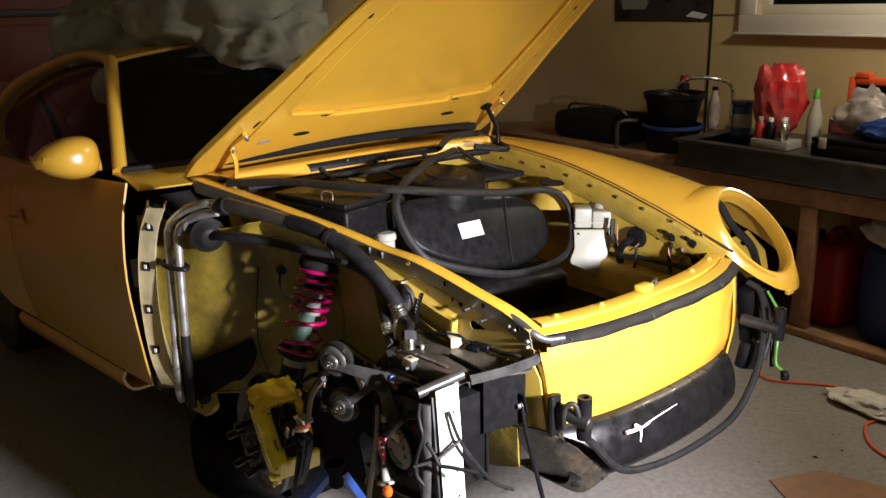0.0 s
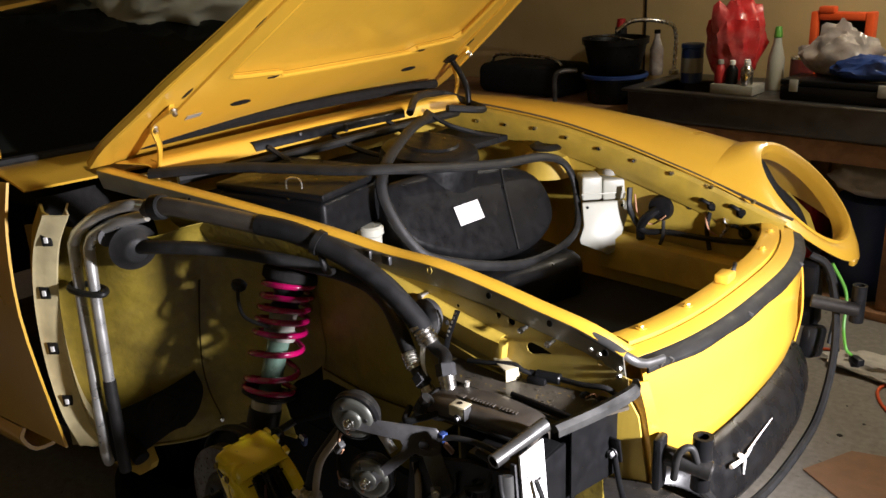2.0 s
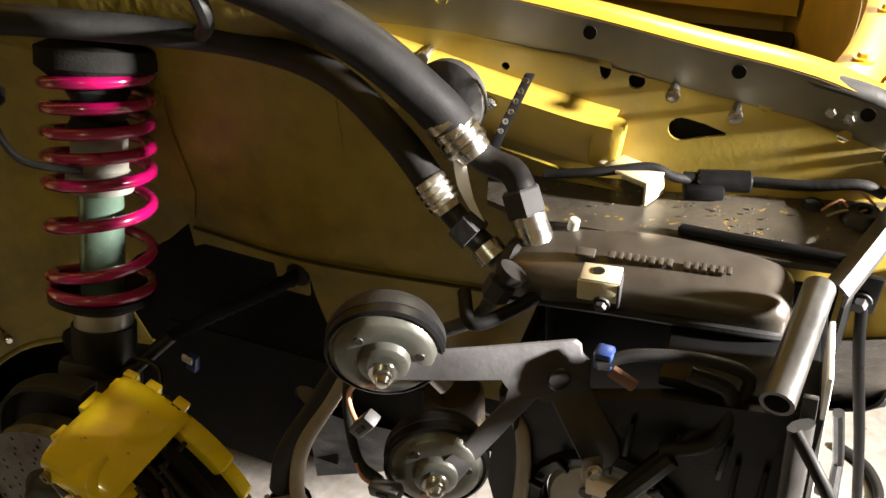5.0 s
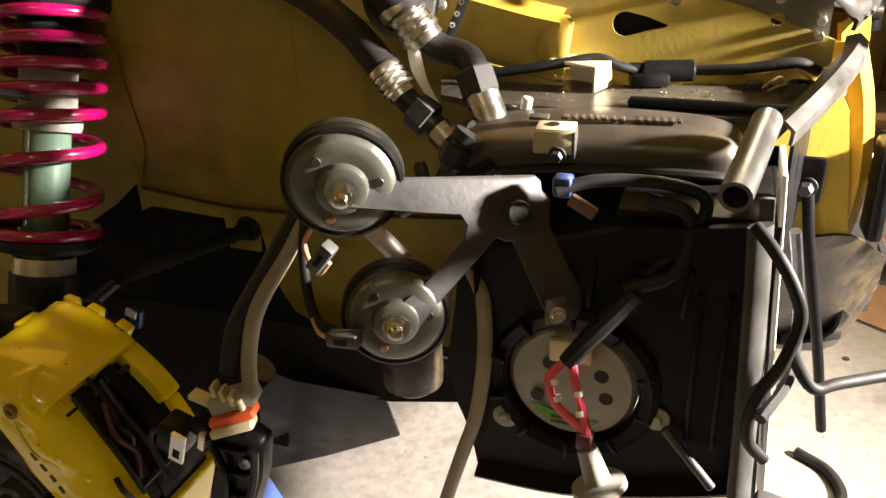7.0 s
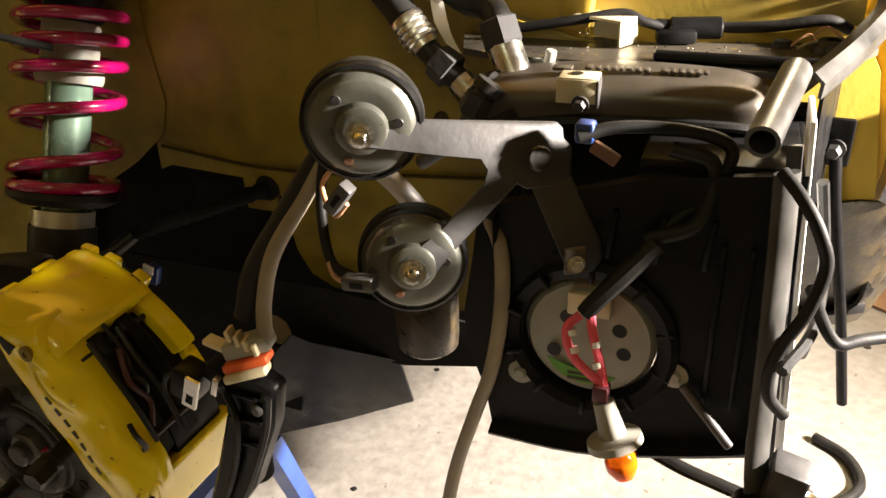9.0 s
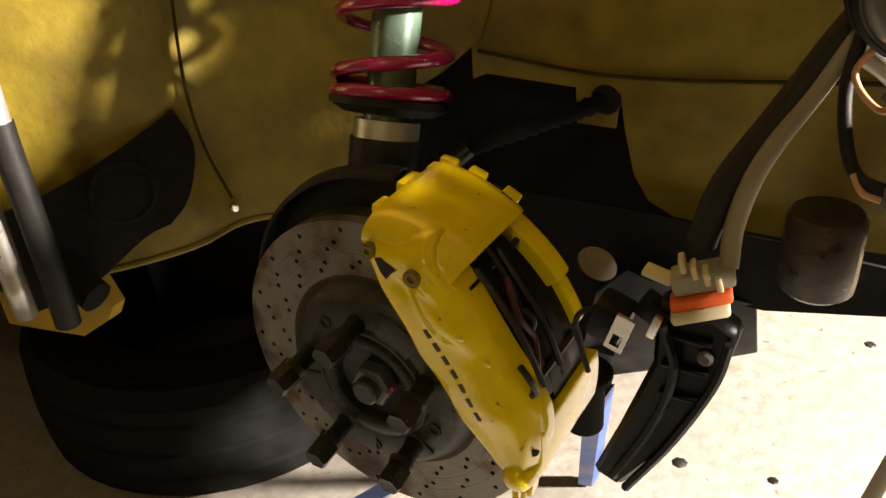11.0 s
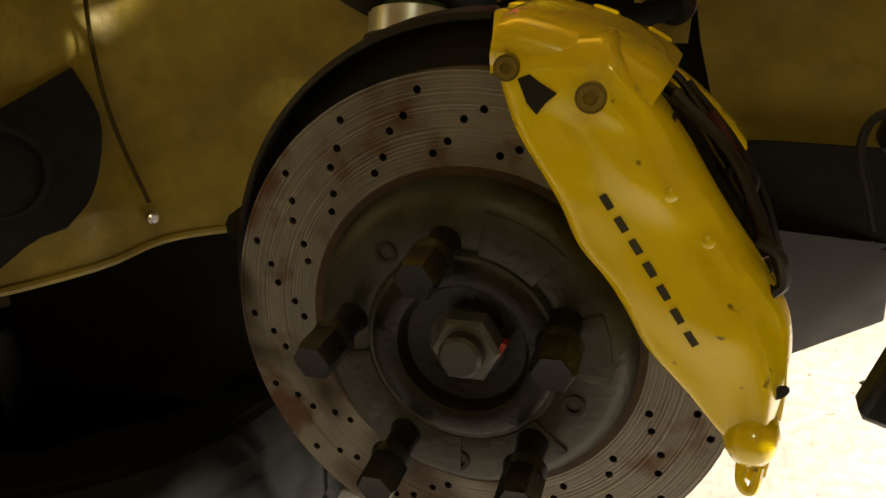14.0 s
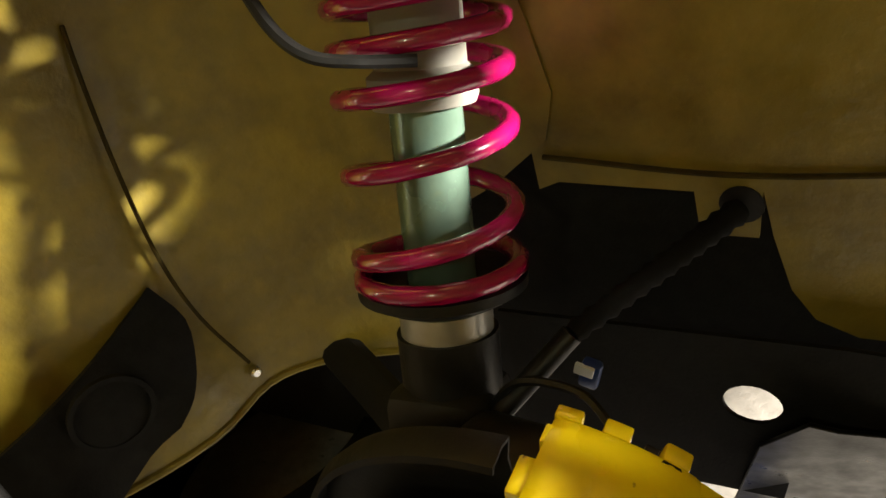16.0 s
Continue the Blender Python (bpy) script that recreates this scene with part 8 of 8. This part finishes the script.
# raised black plate: the hollow is drawn by its shade alone
part("edge_hollow", mesh(prism, ring(0.1645, 0.4715, 0.0055, 12, 0.0028, 0.6), 0.002, plane_xz(on_caliper(0.1645, 0.4715) - 0.002)), RUBBER, cp, "black plate standing for a shaded hollow in the casting")
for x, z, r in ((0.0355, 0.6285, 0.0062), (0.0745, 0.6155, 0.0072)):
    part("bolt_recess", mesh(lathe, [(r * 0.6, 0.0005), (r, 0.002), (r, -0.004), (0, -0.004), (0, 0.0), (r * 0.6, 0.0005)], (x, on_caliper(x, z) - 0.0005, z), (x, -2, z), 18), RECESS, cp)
    # ring of the same darkened yellow, painted as the shadow in the recess
    part("recess_shade_ring", mesh(lathe, [(r * 0.45, 0.0), (r * 0.45, 0.0022), (r * 0.85, 0.0022), (r * 0.85, 0), (r * 0.45, 0)], (x, on_caliper(x, z) - 0.0005, z), (x, -2, z), 18), RECESS, cp)
# a second raised plate, black for the shade in the void
part("corner_void", mesh(prism, [(0.0405, 0.6235), (0.0445, 0.6125), (0.049, 0.607), (0.0535, 0.6125), (0.0585, 0.6165), (0.051, 0.6215), (0.046, 0.6255)], 0.002, plane_xz(on_caliper(0.049, 0.615) - 0.0015)), RUBBER, cp, "black plate standing for a shaded hollow in the casting")
for x, z in ((0.122, 0.583), (0.139, 0.558)):
    part("cast_pip", mesh(lathe, [(0, 0.002), (0.003, 0.001), (0.004, 0), (0, 0)], (x - 0.012, on_caliper(x - 0.012, z - 0.012), z - 0.012), (x - 0.012, -2, z - 0.012), 10), CALIPER, cp)
# maker's name as plain bars
P_, E_ = V(0.0795, -0.8012, 0.5705), V(0.1275, -0.8012, 0.4945)
for k in range(7):
    c_ = P_.lerp(E_, (k + 0.35) / 7)
    c_.y = on_caliper(c_.x, c_.z) - 0.0002
    part("name_bar", mesh(box, c_, (0.0078, 0.0012, 0.0036), Matrix.Rotation(math.atan2(P_.z - E_.z, E_.x - P_.x), 4, "Y")), INK, cp)
# pads and pins in the window
pd = part("brake_pad", mesh(prism, [(0.085, 0.622), (0.118, 0.596), (0.148, 0.548), (0.162, 0.498), (0.140, 0.49), (0.12, 0.54), (0.09, 0.585), (0.07, 0.605)], 0.016, plane_xz(-0.7595), (), 0.002), PLASTIC, cp, "black brake pad")
part("brake_pad_inner", mesh(prism, [(0.085, 0.622), (0.118, 0.596), (0.148, 0.548), (0.162, 0.498), (0.140, 0.49), (0.12, 0.54), (0.09, 0.585), (0.07, 0.605)], 0.016, plane_xz(-0.724), (), 0.002), PLASTIC, cp)
for a, b, r in (((0.107, -0.778, 0.600), (0.107, -0.69, 0.600), 0.0028), ((0.156, -0.778, 0.520), (0.156, -0.69, 0.520), 0.0028)):
    part("pad_pin", mesh(cyl, a, b, r, bev=0.001), DARKMETAL, cp)
for pts, m_ in (([(0.108, -0.765, 0.612), (0.135, -0.77, 0.585), (0.150, -0.768, 0.555), (0.163, -0.765, 0.52)], DARKMETAL), ([(0.112, -0.735, 0.612), (0.135, -0.74, 0.585), (0.152, -0.738, 0.555), (0.163, -0.735, 0.52)], DARKMETAL), ([(0.125, -0.75, 0.60), (0.14, -0.76, 0.575), (0.148, -0.75, 0.55), (0.155, -0.76, 0.53)], mat("dark_red_wire", (0.05, 0.008, 0.010), 0.5)), ([(0.150, -0.78, 0.545), (0.160, -0.785, 0.54), (0.163, -0.780, 0.525), (0.158, -0.778, 0.518)], DARKMETAL)):
    part("pad_spring", mesh(tube, pts, 0.0028, 6), m_, cp)
part("pad_clip", mesh(tube, [(0.133, -0.750, 0.560), (0.1335, -0.751, 0.569), (0.1400, -0.751, 0.574), (0.1440, -0.750, 0.572), (0.1475, -0.749, 0.566), (0.1450, -0.749, 0.556), (0.1385, -0.749, 0.551)], 0.0022, 8), DARKMETAL, cp, "bent wire pad clip")
part("pad_clip", mesh(tube, [(0.100, -0.742, 0.618), (0.108, -0.744, 0.616), (0.120, -0.744, 0.600), (0.128, -0.746, 0.590), (0.133, -0.748, 0.578), (0.141, -0.749, 0.566)], 0.0022, 8), DARKMETAL, cp)
part("pin_eye", mesh(lathe, [(0.0035, 0), (0.0065, 0), (0.0065, 0.002), (0.0035, 0.002), (0.0035, 0)], (0.0905, -0.684, 0.6285), (0.0905 + 0.5, -0.684, 1.50), 14), DARKMETAL, cp)
part("brake_pipe", mesh(tube, [(0.055, -0.66, 0.62), (0.02, -0.63, 0.615), (-0.03, -0.62, 0.60), (-0.06, -0.63, 0.56)], 0.003, 6), DARKMETAL, cp)

# blue jack stand, tyre on the floor
jk = thing("jack_stand", "blue steel jack stand under the front suspension", "jack stand")
for p, q in (((0.140, -0.585, 0.37), (0.05, -0.38, 0.01)), ((0.115, -0.61, 0.37), (-0.15, -0.72, 0.01)), ((0.11, -0.60, 0.37), (-0.25, -0.62, 0.01))):
    part("leg", mesh(tube, [p, q], 0.017, 4, 1, False, 0.6, False), JACKBLUE, jk)
part("post", mesh(cyl, (0.13, -0.60, 0.33), (0.13, -0.60, 0.395), 0.020, bev=0.003), FELTSHADE, jk)
part("saddle", mesh(cyl, (0.13, -0.60, 0.395), (0.13, -0.60, 0.405), 0.028, bev=0.002), FELTSHADE, jk)
ty = thing("spare_tyre", "black tyre lying flat under the door sill", "tyre")
part("tyre", mesh(lathe, [(0.20, 0.0), (0.29, 0.0), (0.31, 0.02), (0.313, 0.05), (0.308, 0.055), (0.313, 0.06), (0.315, 0.10), (0.310, 0.105), (0.315, 0.11), (0.313, 0.15), (0.308, 0.155), (0.31, 0.18), (0.29, 0.205), (0.20, 0.205), (0.19, 0.1), (0.20, 0.0)], (-0.62, -0.42, 0.001), (-0.62, -0.42, 1), 48), TYREM, ty)
part("bead", mesh(lathe, [(0.198, 0.198), (0.208, 0.2065), (0.218, 0.2065), (0.222, 0.2055), (0.222, 0.2045)], (-0.62, -0.42, 0.001), (-0.62, -0.42, 1), 48), TYREM, ty)
part("sidewall_ring", mesh(lathe, [(0.262, 0.2045), (0.264, 0.207), (0.272, 0.207), (0.274, 0.2045)], (-0.62, -0.42, 0.001), (-0.62, -0.42, 1), 48), TYREM, ty)
